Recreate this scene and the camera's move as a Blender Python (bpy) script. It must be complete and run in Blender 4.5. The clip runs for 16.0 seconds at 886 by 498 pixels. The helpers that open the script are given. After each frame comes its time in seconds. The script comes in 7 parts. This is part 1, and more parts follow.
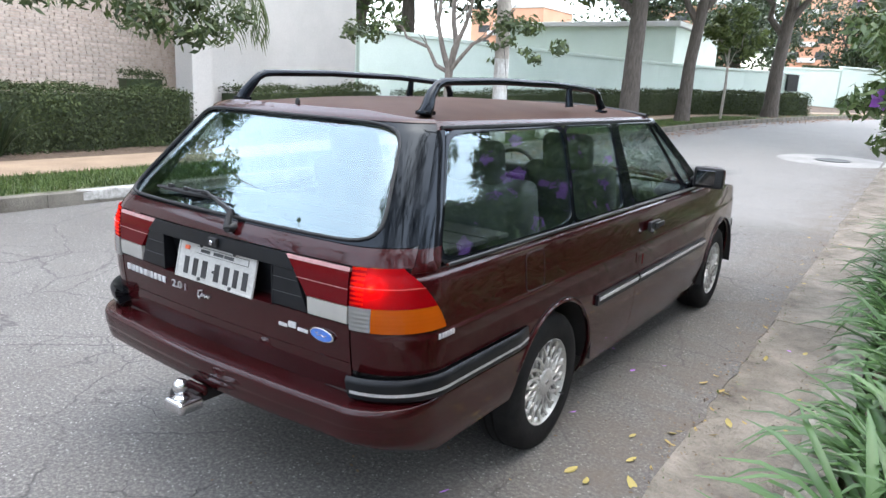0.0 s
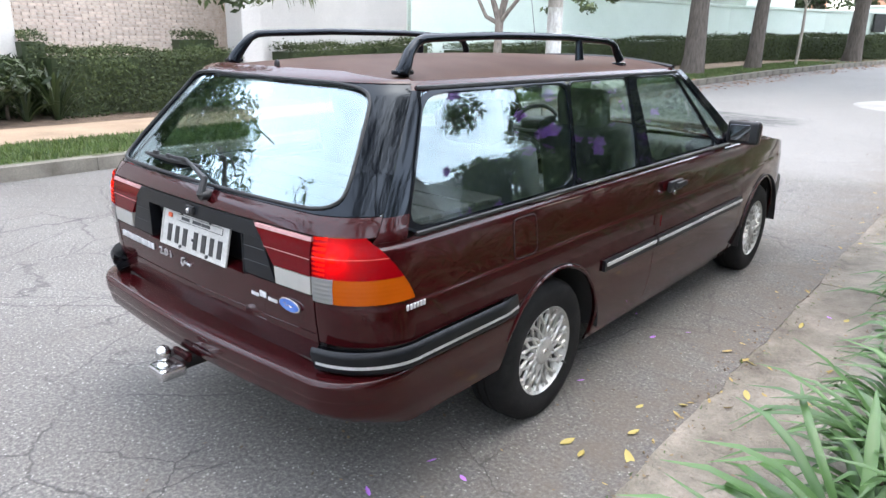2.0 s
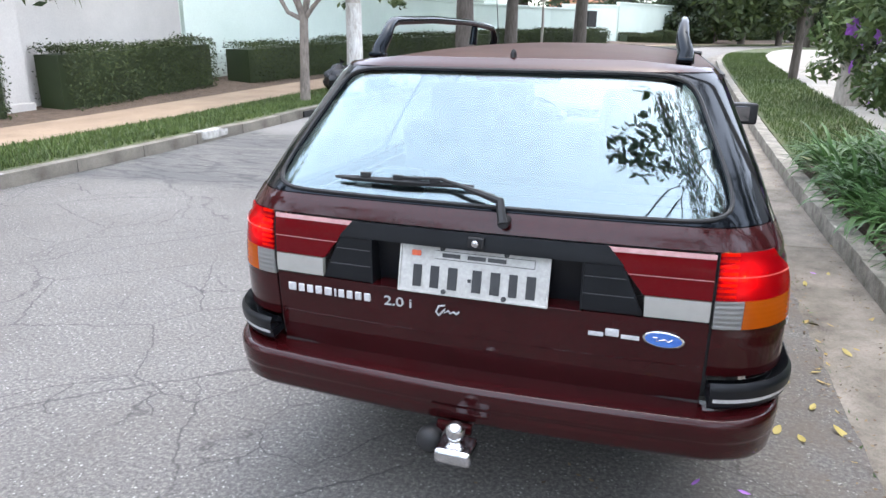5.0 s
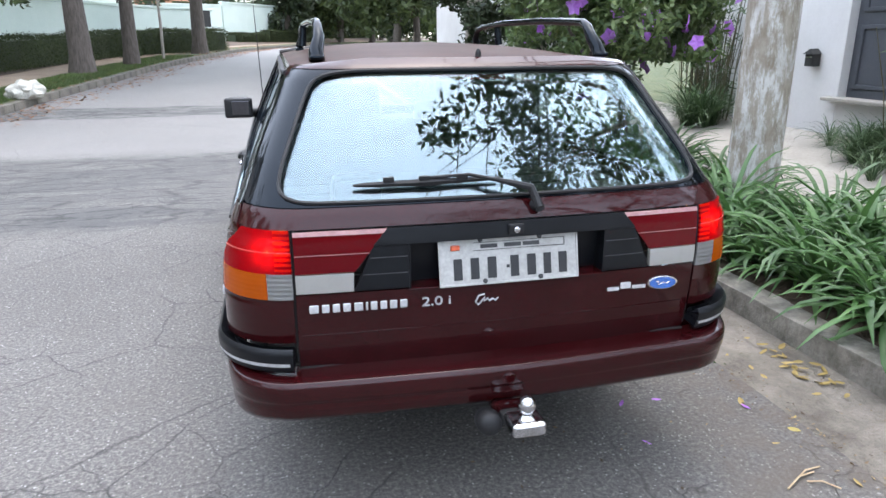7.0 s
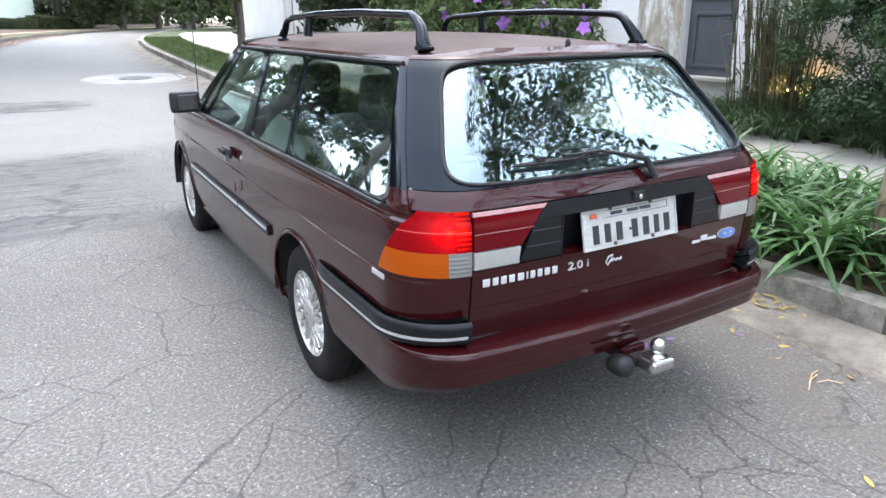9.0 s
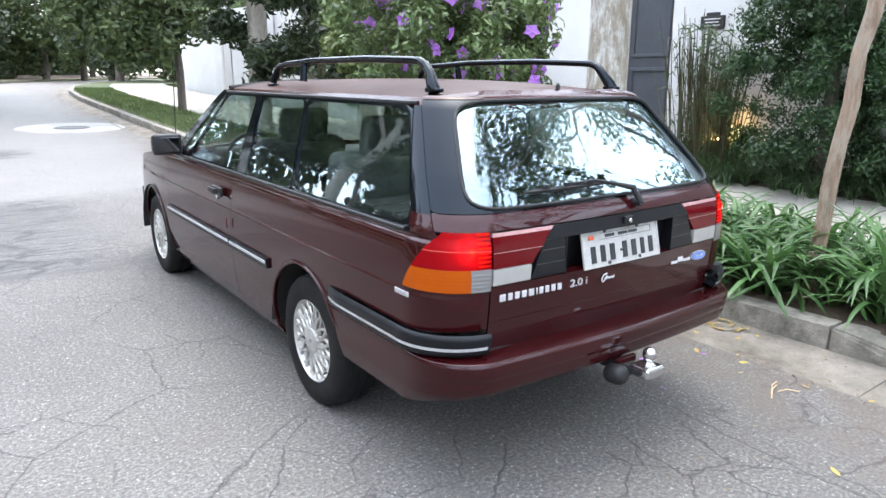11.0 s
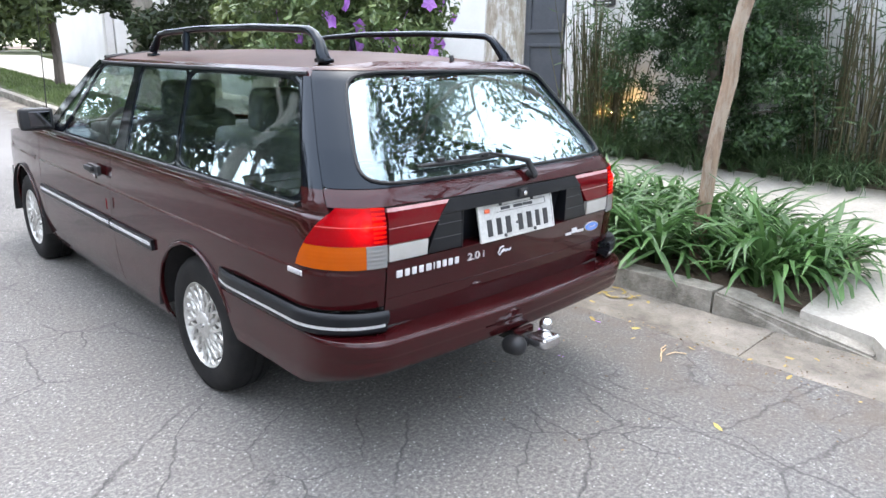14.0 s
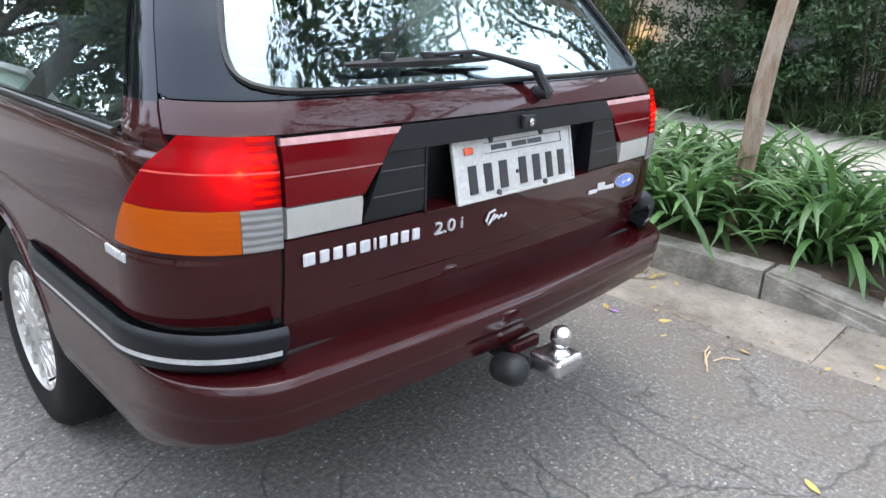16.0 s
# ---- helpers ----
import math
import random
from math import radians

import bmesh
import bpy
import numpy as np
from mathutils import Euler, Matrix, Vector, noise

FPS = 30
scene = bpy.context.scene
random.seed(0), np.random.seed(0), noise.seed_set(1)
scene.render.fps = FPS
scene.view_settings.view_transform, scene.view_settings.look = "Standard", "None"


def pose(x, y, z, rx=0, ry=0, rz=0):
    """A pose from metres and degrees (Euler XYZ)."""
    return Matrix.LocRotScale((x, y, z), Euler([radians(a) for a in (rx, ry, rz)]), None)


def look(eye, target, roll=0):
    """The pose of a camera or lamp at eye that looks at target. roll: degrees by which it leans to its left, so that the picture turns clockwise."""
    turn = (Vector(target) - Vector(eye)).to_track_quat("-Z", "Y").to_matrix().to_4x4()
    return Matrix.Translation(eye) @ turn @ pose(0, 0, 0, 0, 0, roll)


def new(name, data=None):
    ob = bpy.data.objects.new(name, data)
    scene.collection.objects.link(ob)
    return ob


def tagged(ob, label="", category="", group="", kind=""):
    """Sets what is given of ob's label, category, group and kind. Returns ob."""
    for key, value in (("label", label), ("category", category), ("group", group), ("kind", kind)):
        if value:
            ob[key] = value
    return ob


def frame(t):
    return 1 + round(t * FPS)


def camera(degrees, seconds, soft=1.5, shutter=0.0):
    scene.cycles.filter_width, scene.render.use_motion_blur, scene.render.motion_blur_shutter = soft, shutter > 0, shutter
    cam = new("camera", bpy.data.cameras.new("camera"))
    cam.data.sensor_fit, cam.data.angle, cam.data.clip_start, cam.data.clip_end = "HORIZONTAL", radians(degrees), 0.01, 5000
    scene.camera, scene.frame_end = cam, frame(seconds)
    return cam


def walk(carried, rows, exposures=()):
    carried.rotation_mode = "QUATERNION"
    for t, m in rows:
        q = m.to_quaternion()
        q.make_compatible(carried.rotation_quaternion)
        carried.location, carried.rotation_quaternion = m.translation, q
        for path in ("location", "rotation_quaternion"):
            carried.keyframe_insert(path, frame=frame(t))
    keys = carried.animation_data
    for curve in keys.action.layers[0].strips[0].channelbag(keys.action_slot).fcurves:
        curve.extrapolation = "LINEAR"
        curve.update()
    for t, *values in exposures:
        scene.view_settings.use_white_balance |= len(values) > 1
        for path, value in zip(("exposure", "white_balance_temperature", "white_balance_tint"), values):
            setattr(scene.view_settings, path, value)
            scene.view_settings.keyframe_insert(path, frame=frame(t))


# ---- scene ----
cam = camera(65.73, 16.0)
PATH = [
    (0, (1.9008, -1.4080, 1.4661), (0.7917, 0.1893, 0.9987), 2.96),
    (0.5, (1.9152, -1.3536, 1.4734), (0.8028, 0.2327, 0.9770), 2.40),
    (1, (1.9825, -1.2299, 1.4848), (0.8276, 0.3145, 0.9547), 3.44),
    (1.5, (2.0423, -1.1632, 1.4902), (0.8447, 0.3316, 0.9144), 1.18),
    (2, (2.0657, -1.1565, 1.4913), (0.8325, 0.2993, 0.8914), 1.32),
    (2.5, (2.0426, -1.1915, 1.4672), (0.7611, 0.2178, 0.8574), 1.56),
    (3, (1.9030, -1.2986, 1.4576), (0.6052, 0.0983, 0.8540), -0.23),
    (3.5, (1.6138, -1.5023, 1.4127), (0.5037, 0.0733, 0.8788), 2.48),
    (3.7, (1.4849, -1.5340, 1.4025), (0.4120, 0.0661, 0.8653), 3.65),
    (5.8, (-0.0364, -1.7039, 1.4362), (-0.2205, 0.1840, 0.8024), 1.62),
    (6, (-0.1175, -1.7159, 1.4361), (-0.1991, 0.1795, 0.8032), 3.08),
    (6.5, (-0.3953, -1.8143, 1.4479), (-0.1376, 0.0782, 0.8547), 1.21),
    (7, (-0.6043, -1.7662, 1.4266), (-0.1683, 0.0942, 0.8362), -0.30),
    (7.5, (-0.8305, -1.6417, 1.4639), (-0.1811, 0.1333, 0.8099), 1.30),
    (8, (-1.1266, -1.6573, 1.4485), (-0.2627, 0.0348, 0.8235), 0.08),
    (8.5, (-1.3867, -1.6916, 1.4554), (-0.3856, -0.0740, 0.8380), 1.39),
    (9, (-1.5950, -1.5691, 1.4553), (-0.6530, 0.0777, 0.8225), -0.54),
    (9.5, (-1.7519, -1.5252, 1.4708), (-0.6879, 0.0622, 0.8808), -0.26),
    (9.7, (-1.8374, -1.5385, 1.4604), (-0.7821, 0.0659, 0.9017), -1.29),
    (11.8, (-1.9491, -1.6141, 1.4166), (-0.7824, -0.0622, 0.9366), 0.78),
    (12, (-1.9386, -1.6130, 1.4170), (-0.7730, -0.0645, 0.9236), 0.46),
    (12.5, (-1.8991, -1.6076, 1.4042), (-0.7120, -0.0866, 0.8773), -0.68),
    (13, (-1.8824, -1.6135, 1.4085), (-0.6236, -0.1581, 0.8633), -0.22),
    (13.5, (-1.8923, -1.6117, 1.4072), (-0.5827, -0.1993, 0.8688), 0.14),
    (14, (-1.8914, -1.5986, 1.4020), (-0.5623, -0.2097, 0.8506), 0.87),
    (14.5, (-1.6274, -1.3423, 1.2987), (-0.3222, 0.0554, 0.7129), 0.68),
    (15, (-1.3453, -1.0720, 1.1942), (-0.0359, 0.3008, 0.5609), 1.39),
    (15.5, (-1.1976, -0.9502, 1.1451), (0.1326, 0.3898, 0.4856), 2.40),
    (16, (-1.1963, -0.9592, 1.1464), (0.1527, 0.3603, 0.4837), 1.97),
]
walk(cam, [(t, look(eye, target, roll)) for t, eye, target, roll in PATH],
     [(0, 2.78, 6550, 8), (2, 3.05, 6600, 9), (3.7, 3.15, 6600, 9), (6, 2.64, 6400, 10), (8, 2.84, 6400, 9), (9.5, 3.03, 6450, 8), (12, 3.09, 6500, 8), (14, 3.13, 6550, 9), (16, 3.0, 6550, 8)])

# ---------------------------------------------------------------- world, sun, exposure
world = bpy.data.worlds.new("sky")
scene.world = world
world.use_nodes = True
wn = world.node_tree.nodes
wl = world.node_tree.links
sky = wn.new("ShaderNodeTexSky")
sky.sky_type = "NISHITA"
sky.sun_disc = False
sky.sun_elevation = radians(77)
sky.sun_rotation = radians(42)
sky.air_density, sky.dust_density, sky.ozone_density = 1.0, 1.5, 1.0
veil = wn.new("ShaderNodeHueSaturation")
veil.inputs["Saturation"].default_value = 0.62
wl.new(sky.outputs[0], veil.inputs["Color"])
wl.new(veil.outputs[0], wn["Background"].inputs["Color"])
wn["Background"].inputs["Strength"].default_value = 0.15
sun = new("sun", bpy.data.lights.new("sun", "SUN"))
sun.data.energy, sun.data.angle, sun.data.color = 0.6, radians(160), (1.0, 0.98, 0.96)
sun.matrix_world = look((1.8, 2.0, 12), (0, 0, 0))

# ---------------------------------------------------------------- materials
def nodes_of(name):
    m = bpy.data.materials.new(name)
    m.use_nodes = True
    nt = m.node_tree
    return m, nt.nodes, nt.links, nt.nodes["Principled BSDF"]


def ramp(n, l, fac, stops):
    r = n.new("ShaderNodeValToRGB")
    while len(r.color_ramp.elements) < len(stops):
        r.color_ramp.elements.new(0.5)
    for e, (p, c) in zip(r.color_ramp.elements, stops):
        e.position, e.color = p, (*c, 1)
    l.new(fac, r.inputs[0])
    return r.outputs[0]


def noise_tex(n, l, scale, detail=4, rough=0.55, vec=None, kind="ShaderNodeTexNoise"):
    t = n.new(kind)
    t.inputs["Scale"].default_value = scale
    if kind == "ShaderNodeTexNoise":
        t.inputs["Detail"].default_value = detail
        t.inputs["Roughness"].default_value = rough
    if vec is not None:
        l.new(vec, t.inputs["Vector"])
    return t


def mixc(n, l, fac, a, b, mode="MIX"):
    m = n.new("ShaderNodeMix")
    m.data_type, m.blend_type = "RGBA", mode
    for sock, v in ((m.inputs["Factor"], fac), (m.inputs["A"], a), (m.inputs["B"], b)):
        if hasattr(v, "is_linked"):
            l.new(v, sock)
        else:
            sock.default_value = v if isinstance(v, (int, float)) else (*v, 1)
    return m.outputs["Result"]


def math_of(n, l, op, a, b):
    m = n.new("ShaderNodeMath")
    m.operation = op
    l.new(a, m.inputs[0])
    m.inputs[1].default_value = b
    return m.outputs[0]


def bump(n, l, p, height, strength, dist=0.01):
    b = n.new("ShaderNodeBump")
    b.inputs["Strength"].default_value, b.inputs["Distance"].default_value = strength, dist
    l.new(height, b.inputs["Height"])
    l.new(b.outputs[0], p.inputs["Normal"])


def mat(name, c1, c2, rough=0.6, scale=6.0, metal=0.0, fine=60.0, relief=0.25, dist=0.004, coat=0.0, spread=0.0, spec=0.5, grain=1.0):
    """Two scales of colour variation, fine relief, and a little shift from piece to piece."""
    m, n, l, p = nodes_of(name)
    co = n.new("ShaderNodeTexCoord").outputs["Object"]
    big = noise_tex(n, l, scale, 4, 0.6, co)
    col = ramp(n, l, big.outputs["Fac"], [(0.3, c1), (0.7, c2)])
    small = noise_tex(n, l, fine, 3, 0.6, co)
    dark = ramp(n, l, small.outputs["Fac"], [(0.25, (1 - 0.2 * grain,) * 3), (0.75, (1 + 0.12 * grain,) * 3)])
    col = mixc(n, l, 1.0, col, dark, "MULTIPLY")
    if spread:
        oi = n.new("ShaderNodeObjectInfo")
        v = ramp(n, l, oi.outputs["Random"], [(0, (1 - spread,) * 3), (1, (1 + spread,) * 3)])
        col = mixc(n, l, 1.0, col, v, "MULTIPLY")
    l.new(col, p.inputs["Base Color"])
    p.inputs["Roughness"].default_value, p.inputs["Metallic"].default_value = rough, metal
    p.inputs["Specular IOR Level"].default_value = spec
    p.inputs["Coat Weight"].default_value = coat
    p.inputs["Coat Roughness"].default_value = 0.04
    if relief:
        bump(n, l, p, small.outputs["Fac"], relief, dist)
    return m


def leaf_mat(name, c1, c2, rough=0.5, back=0.25):
    m, n, l, p = nodes_of(name)
    g = n.new("ShaderNodeNewGeometry")
    col = ramp(n, l, g.outputs["Random Per Island"], [(0.0, c1), (0.55, tuple(0.5 * (a + b) for a, b in zip(c1, c2))), (1.0, c2)])
    co = n.new("ShaderNodeTexCoord").outputs["Object"]
    big = noise_tex(n, l, 1.3, 2, 0.5, co)
    col = mixc(n, l, 1.0, col, ramp(n, l, big.outputs["Fac"], [(0.3, (0.75, 0.75, 0.75)), (0.7, (1.2, 1.2, 1.2))]), "MULTIPLY")
    l.new(col, p.inputs["Base Color"])
    p.inputs["Roughness"].default_value = rough
    tr = n.new("ShaderNodeBsdfTranslucent")
    l.new(col, tr.inputs["Color"])
    mx = n.new("ShaderNodeMixShader")
    mx.inputs[0].default_value = back
    l.new(p.outputs[0], mx.inputs[1])
    l.new(tr.outputs[0], mx.inputs[2])
    l.new(mx.outputs[0], n["Material Output"].inputs["Surface"])
    return m


def paint_mat(name="burgundy_paint", gloss=0.04):
    """Metallic burgundy paint under clear coat, with faint dust and orange peel."""
    m, n, l, p = nodes_of(name)
    co = n.new("ShaderNodeTexCoord").outputs["Object"]
    a = noise_tex(n, l, 3.0, 5, 0.6, co)
    col = ramp(n, l, a.outputs["Fac"], [(0.3, (0.019, 0.0017, 0.0024)), (0.7, (0.027, 0.0025, 0.0033))])
    fl = noise_tex(n, l, 900.0, 1, 0.5, co)
    col = mixc(n, l, 1.0, col, ramp(n, l, fl.outputs["Fac"], [(0.3, (0.85, 0.85, 0.85)), (0.75, (1.3, 1.25, 1.25))]), "MULTIPLY")
    dust = noise_tex(n, l, 9.0, 6, 0.7, co)
    col = mixc(n, l, ramp(n, l, dust.outputs["Fac"], [(0.45, (0, 0, 0)), (0.85, (0.010, 0.010, 0.010))]), col, (0.2, 0.15, 0.13))
    l.new(col, p.inputs["Base Color"])
    l.new(ramp(n, l, dust.outputs["Fac"], [(0.35, (0.24, 0.24, 0.24)), (0.8, (0.28, 0.28, 0.28))]), p.inputs["Roughness"])
    p.inputs["Metallic"].default_value = 0.0
    p.inputs["Specular IOR Level"].default_value = 0.06
    p.inputs["Coat Weight"].default_value = 0.72
    p.inputs["Coat IOR"].default_value = 1.43
    p.inputs["Coat Roughness"].default_value = gloss
    peel = noise_tex(n, l, 55.0, 2, 0.5, co)
    b = n.new("ShaderNodeBump")
    b.inputs["Strength"].default_value, b.inputs["Distance"].default_value = 0.02, 0.002
    l.new(peel.outputs["Fac"], b.inputs["Height"])
    l.new(b.outputs[0], p.inputs["Coat Normal"])
    return m


def glass_mat(name, tint, face=0.06, rough=0.0, rise=4.0, sheen=(0.84, 0.94, 0.98)):
    """Thin glazing: tinted see-through, with mirror reflection that grows at grazing angles."""
    m, n, l, p = nodes_of(name)
    t = n.new("ShaderNodeBsdfTransparent")
    t.inputs[0].default_value = (*tint, 1)
    gl = n.new("ShaderNodeBsdfGlossy")
    gl.inputs["Roughness"].default_value = rough
    gl.inputs["Color"].default_value = (*sheen, 1)
    lw = n.new("ShaderNodeLayerWeight")
    lw.inputs["Blend"].default_value = 0.5
    pw = n.new("ShaderNodeMath")
    pw.operation = "POWER"
    pw.inputs[1].default_value = rise
    l.new(lw.outputs["Facing"], pw.inputs[0])
    rg = n.new("ShaderNodeMapRange")
    rg.inputs["To Min"].default_value, rg.inputs["To Max"].default_value = face, 1.0
    l.new(pw.outputs[0], rg.inputs["Value"])
    mx = n.new("ShaderNodeMixShader")
    l.new(rg.outputs[0], mx.inputs[0])
    l.new(t.outputs[0], mx.inputs[1])
    l.new(gl.outputs[0], mx.inputs[2])
    l.new(mx.outputs[0], n["Material Output"].inputs["Surface"])
    return m


def lens_mat(name, tint, body, clear=0.55, ribs=220.0, way="X", milk=0.15, relief=0.12):
    m, n, l, p = nodes_of(name)
    co = n.new("ShaderNodeTexCoord").outputs["Object"]
    w = n.new("ShaderNodeTexWave")
    w.bands_direction = way
    w.inputs["Scale"].default_value, w.inputs["Distortion"].default_value = ribs / 6.28, 0.2
    l.new(co, w.inputs["Vector"])
    d = noise_tex(n, l, 30, 4, 0.6, co)
    l.new(mixc(n, l, ramp(n, l, d.outputs["Fac"], [(0.5, (0, 0, 0)), (0.8, (0.2, 0.2, 0.2))]), body, tuple(0.6 * c for c in body)), p.inputs["Base Color"])
    p.inputs["Roughness"].default_value = 0.10
    p.inputs["Specular IOR Level"].default_value = 0.22
    bump(n, l, p, w.outputs["Fac"], relief, 0.002)
    t = n.new("ShaderNodeBsdfTransparent")
    t.inputs[0].default_value = (*tint, 1)
    tl = n.new("ShaderNodeBsdfTranslucent")
    tl.inputs[0].default_value = (*tint, 1)
    bk = n.new("ShaderNodeMixShader")
    bk.inputs[0].default_value = milk
    l.new(t.outputs[0], bk.inputs[1])
    l.new(tl.outputs[0], bk.inputs[2])
    mx = n.new("ShaderNodeMixShader")
    mx.inputs[0].default_value = clear
    l.new(p.outputs[0], mx.inputs[1])
    l.new(bk.outputs[0], mx.inputs[2])
    l.new(mx.outputs[0], n["Material Output"].inputs["Surface"])
    return m


def asphalt_mat():
    """Worn asphalt: pale and dark stones, patches, tyre-polished bands and a net of cracks."""
    m, n, l, p = nodes_of("worn_asphalt")
    co = n.new("ShaderNodeTexCoord").outputs["Object"]
    big = noise_tex(n, l, 0.55, 5, 0.6, co)
    col = ramp(n, l, big.outputs["Fac"], [(0.3, (0.090, 0.085, 0.079)), (0.7, (0.130, 0.124, 0.116))])
    gr = noise_tex(n, l, 62.0, 5, 0.78, co)
    stone = ramp(n, l, gr.outputs["Fac"], [(0.38, (0.50, 0.50, 0.50)), (0.52, (0.98, 0.98, 0.98)), (0.66, (1.85, 1.82, 1.76))])
    col = mixc(n, l, 1.0, col, stone, "MULTIPLY")
    cw = noise_tex(n, l, 90.0, 2, 0.6, co)
    wob2 = mixc(n, l, 0.012, co, cw.outputs["Color"])
    chips = noise_tex(n, l, 52.0, 0, 0.5, wob2, "ShaderNodeTexVoronoi")
    spark = ramp(n, l, chips.outputs["Distance"], [(0.16, (1, 1, 1)), (0.24, (0, 0, 0))])
    sel = noise_tex(n, l, 21.0, 1, 0.5, co)
    spark = mixc(n, l, 1.0, spark, ramp(n, l, sel.outputs["Fac"], [(0.49, (0, 0, 0)), (0.56, (0.85, 0.85, 0.85))]), "MULTIPLY")
    col = mixc(n, l, spark, col, (0.34, 0.335, 0.32))
    dirt = noise_tex(n, l, 1.7, 6, 0.7, co)
    col = mixc(n, l, ramp(n, l, dirt.outputs["Fac"], [(0.48, (0, 0, 0)), (0.72, (0.4, 0.4, 0.4))]), col, (0.092, 0.083, 0.072))
    warp = noise_tex(n, l, 2.2, 5, 0.65, co)
    wv = mixc(n, l, 0.16, co, warp.outputs["Color"])
    heights = []
    for sc, wd, where in ((1.35, 0.0068, 0.47), (3.0, 0.012, 0.55), (0.45, 0.0022, 0.44)):
        cr = noise_tex(n, l, sc, 0, 0.5, wv, "ShaderNodeTexVoronoi")
        cr.feature = "DISTANCE_TO_EDGE"
        line = ramp(n, l, cr.outputs["Distance"], [(wd * 0.25, (1, 1, 1)), (wd, (0, 0, 0))])
        gate = noise_tex(n, l, 0.42 * sc, 3, 0.6, co)
        line = mixc(n, l, 1.0, line, ramp(n, l, gate.outputs["Fac"], [(where - 0.05, (0, 0, 0)), (where + 0.05, (1, 1, 1))]), "MULTIPLY")
        heights.append(line)
        col = mixc(n, l, mixc(n, l, 1.0, line, (0.8, 0.8, 0.8), "MULTIPLY"), col, (0.033, 0.032, 0.031))
    # ravelled, alligator-cracked bands that run across the street
    xyz = n.new("ShaderNodeSeparateXYZ")
    wob = noise_tex(n, l, 0.9, 4, 0.6, co)
    l.new(mixc(n, l, 0.45, co, wob.outputs["Color"]), xyz.inputs[0])
    band = ramp(n, l, math_of(n, l, "MULTIPLY", xyz.outputs["Y"], 0.0909), [(0.212, (0, 0, 0)), (0.222, (1, 1, 1)), (0.37, (0.8, 0.8, 0.8)), (0.385, (0, 0, 0)), (0.555, (0, 0, 0)), (0.56, (1, 1, 1)), (0.62, (1, 1, 1)), (0.63, (0, 0, 0))])
    far = ramp(n, l, math_of(n, l, "MULTIPLY", xyz.outputs["X"], -0.1), [(0.02, (0, 0, 0)), (0.05, (1, 1, 1))])
    band = mixc(n, l, 1.0, band, far, "MULTIPLY")
    long = n.new("ShaderNodeMapping")
    long.inputs["Scale"].default_value = (0.26, 1, 1)
    l.new(wv, long.inputs["Vector"])
    old = ramp(n, l, math_of(n, l, "MULTIPLY", xyz.outputs["Y"], 0.0909), [(0.365, (0, 0, 0)), (0.40, (0.46, 0.46, 0.46))])
    col = mixc(n, l, old, col, (0.225, 0.219, 0.208))
    al = noise_tex(n, l, 5.2, 0, 0.5, long.outputs[0], "ShaderNodeTexVoronoi")
    al.feature = "DISTANCE_TO_EDGE"
    net = ramp(n, l, al.outputs["Distance"], [(0.02, (1, 1, 1)), (0.10, (0, 0, 0))])
    rag = noise_tex(n, l, 5.0, 5, 0.7, co)
    net = mixc(n, l, 1.0, net, ramp(n, l, rag.outputs["Fac"], [(0.42, (0, 0, 0)), (0.52, (1, 1, 1))]), "MULTIPLY")
    net = mixc(n, l, 1.0, net, band, "MULTIPLY")
    scab = noise_tex(n, l, 3.6, 7, 0.75, long.outputs[0])
    band_dark = mixc(n, l, 1.0, band, ramp(n, l, scab.outputs["Fac"], [(0.40, (0.15, 0.15, 0.15)), (0.56, (0.85, 0.85, 0.85))]), "MULTIPLY")
    col = mixc(n, l, band_dark, col, (0.054, 0.055, 0.054))
    col = mixc(n, l, mixc(n, l, 1.0, net, (0.85, 0.85, 0.85), "MULTIPLY"), col, (0.030, 0.030, 0.029))
    heights.append(net)
    # brown silt that washes towards the gutter
    side = n.new("ShaderNodeSeparateXYZ")
    l.new(mixc(n, l, 0.30, co, wob.outputs["Color"]), side.inputs[0])
    silt = ramp(n, l, math_of(n, l, "MULTIPLY", side.outputs["X"], 0.5), [(0.22, (0, 0, 0)), (0.50, (0.85, 0.85, 0.85))])
    blot = noise_tex(n, l, 3.4, 6, 0.72, co)
    silt = mixc(n, l, 1.0, silt, ramp(n, l, blot.outputs["Fac"], [(0.38, (0.1, 0.1, 0.1)), (0.62, (1, 1, 1))]), "MULTIPLY")
    col = mixc(n, l, silt, col, (0.100, 0.080, 0.060))
    l.new(col, p.inputs["Base Color"])
    p.inputs["Roughness"].default_value = 0.82
    hh = n.new("ShaderNodeMath")
    hh.operation = "SUBTRACT"
    l.new(gr.outputs["Fac"], hh.inputs[0])
    l.new(mixc(n, l, 1.0, mixc(n, l, 1.0, heights[0], heights[1], "ADD"), heights[-1], "ADD"), hh.inputs[1])
    bump(n, l, p, hh.outputs[0], 0.6, 0.005)
    return m


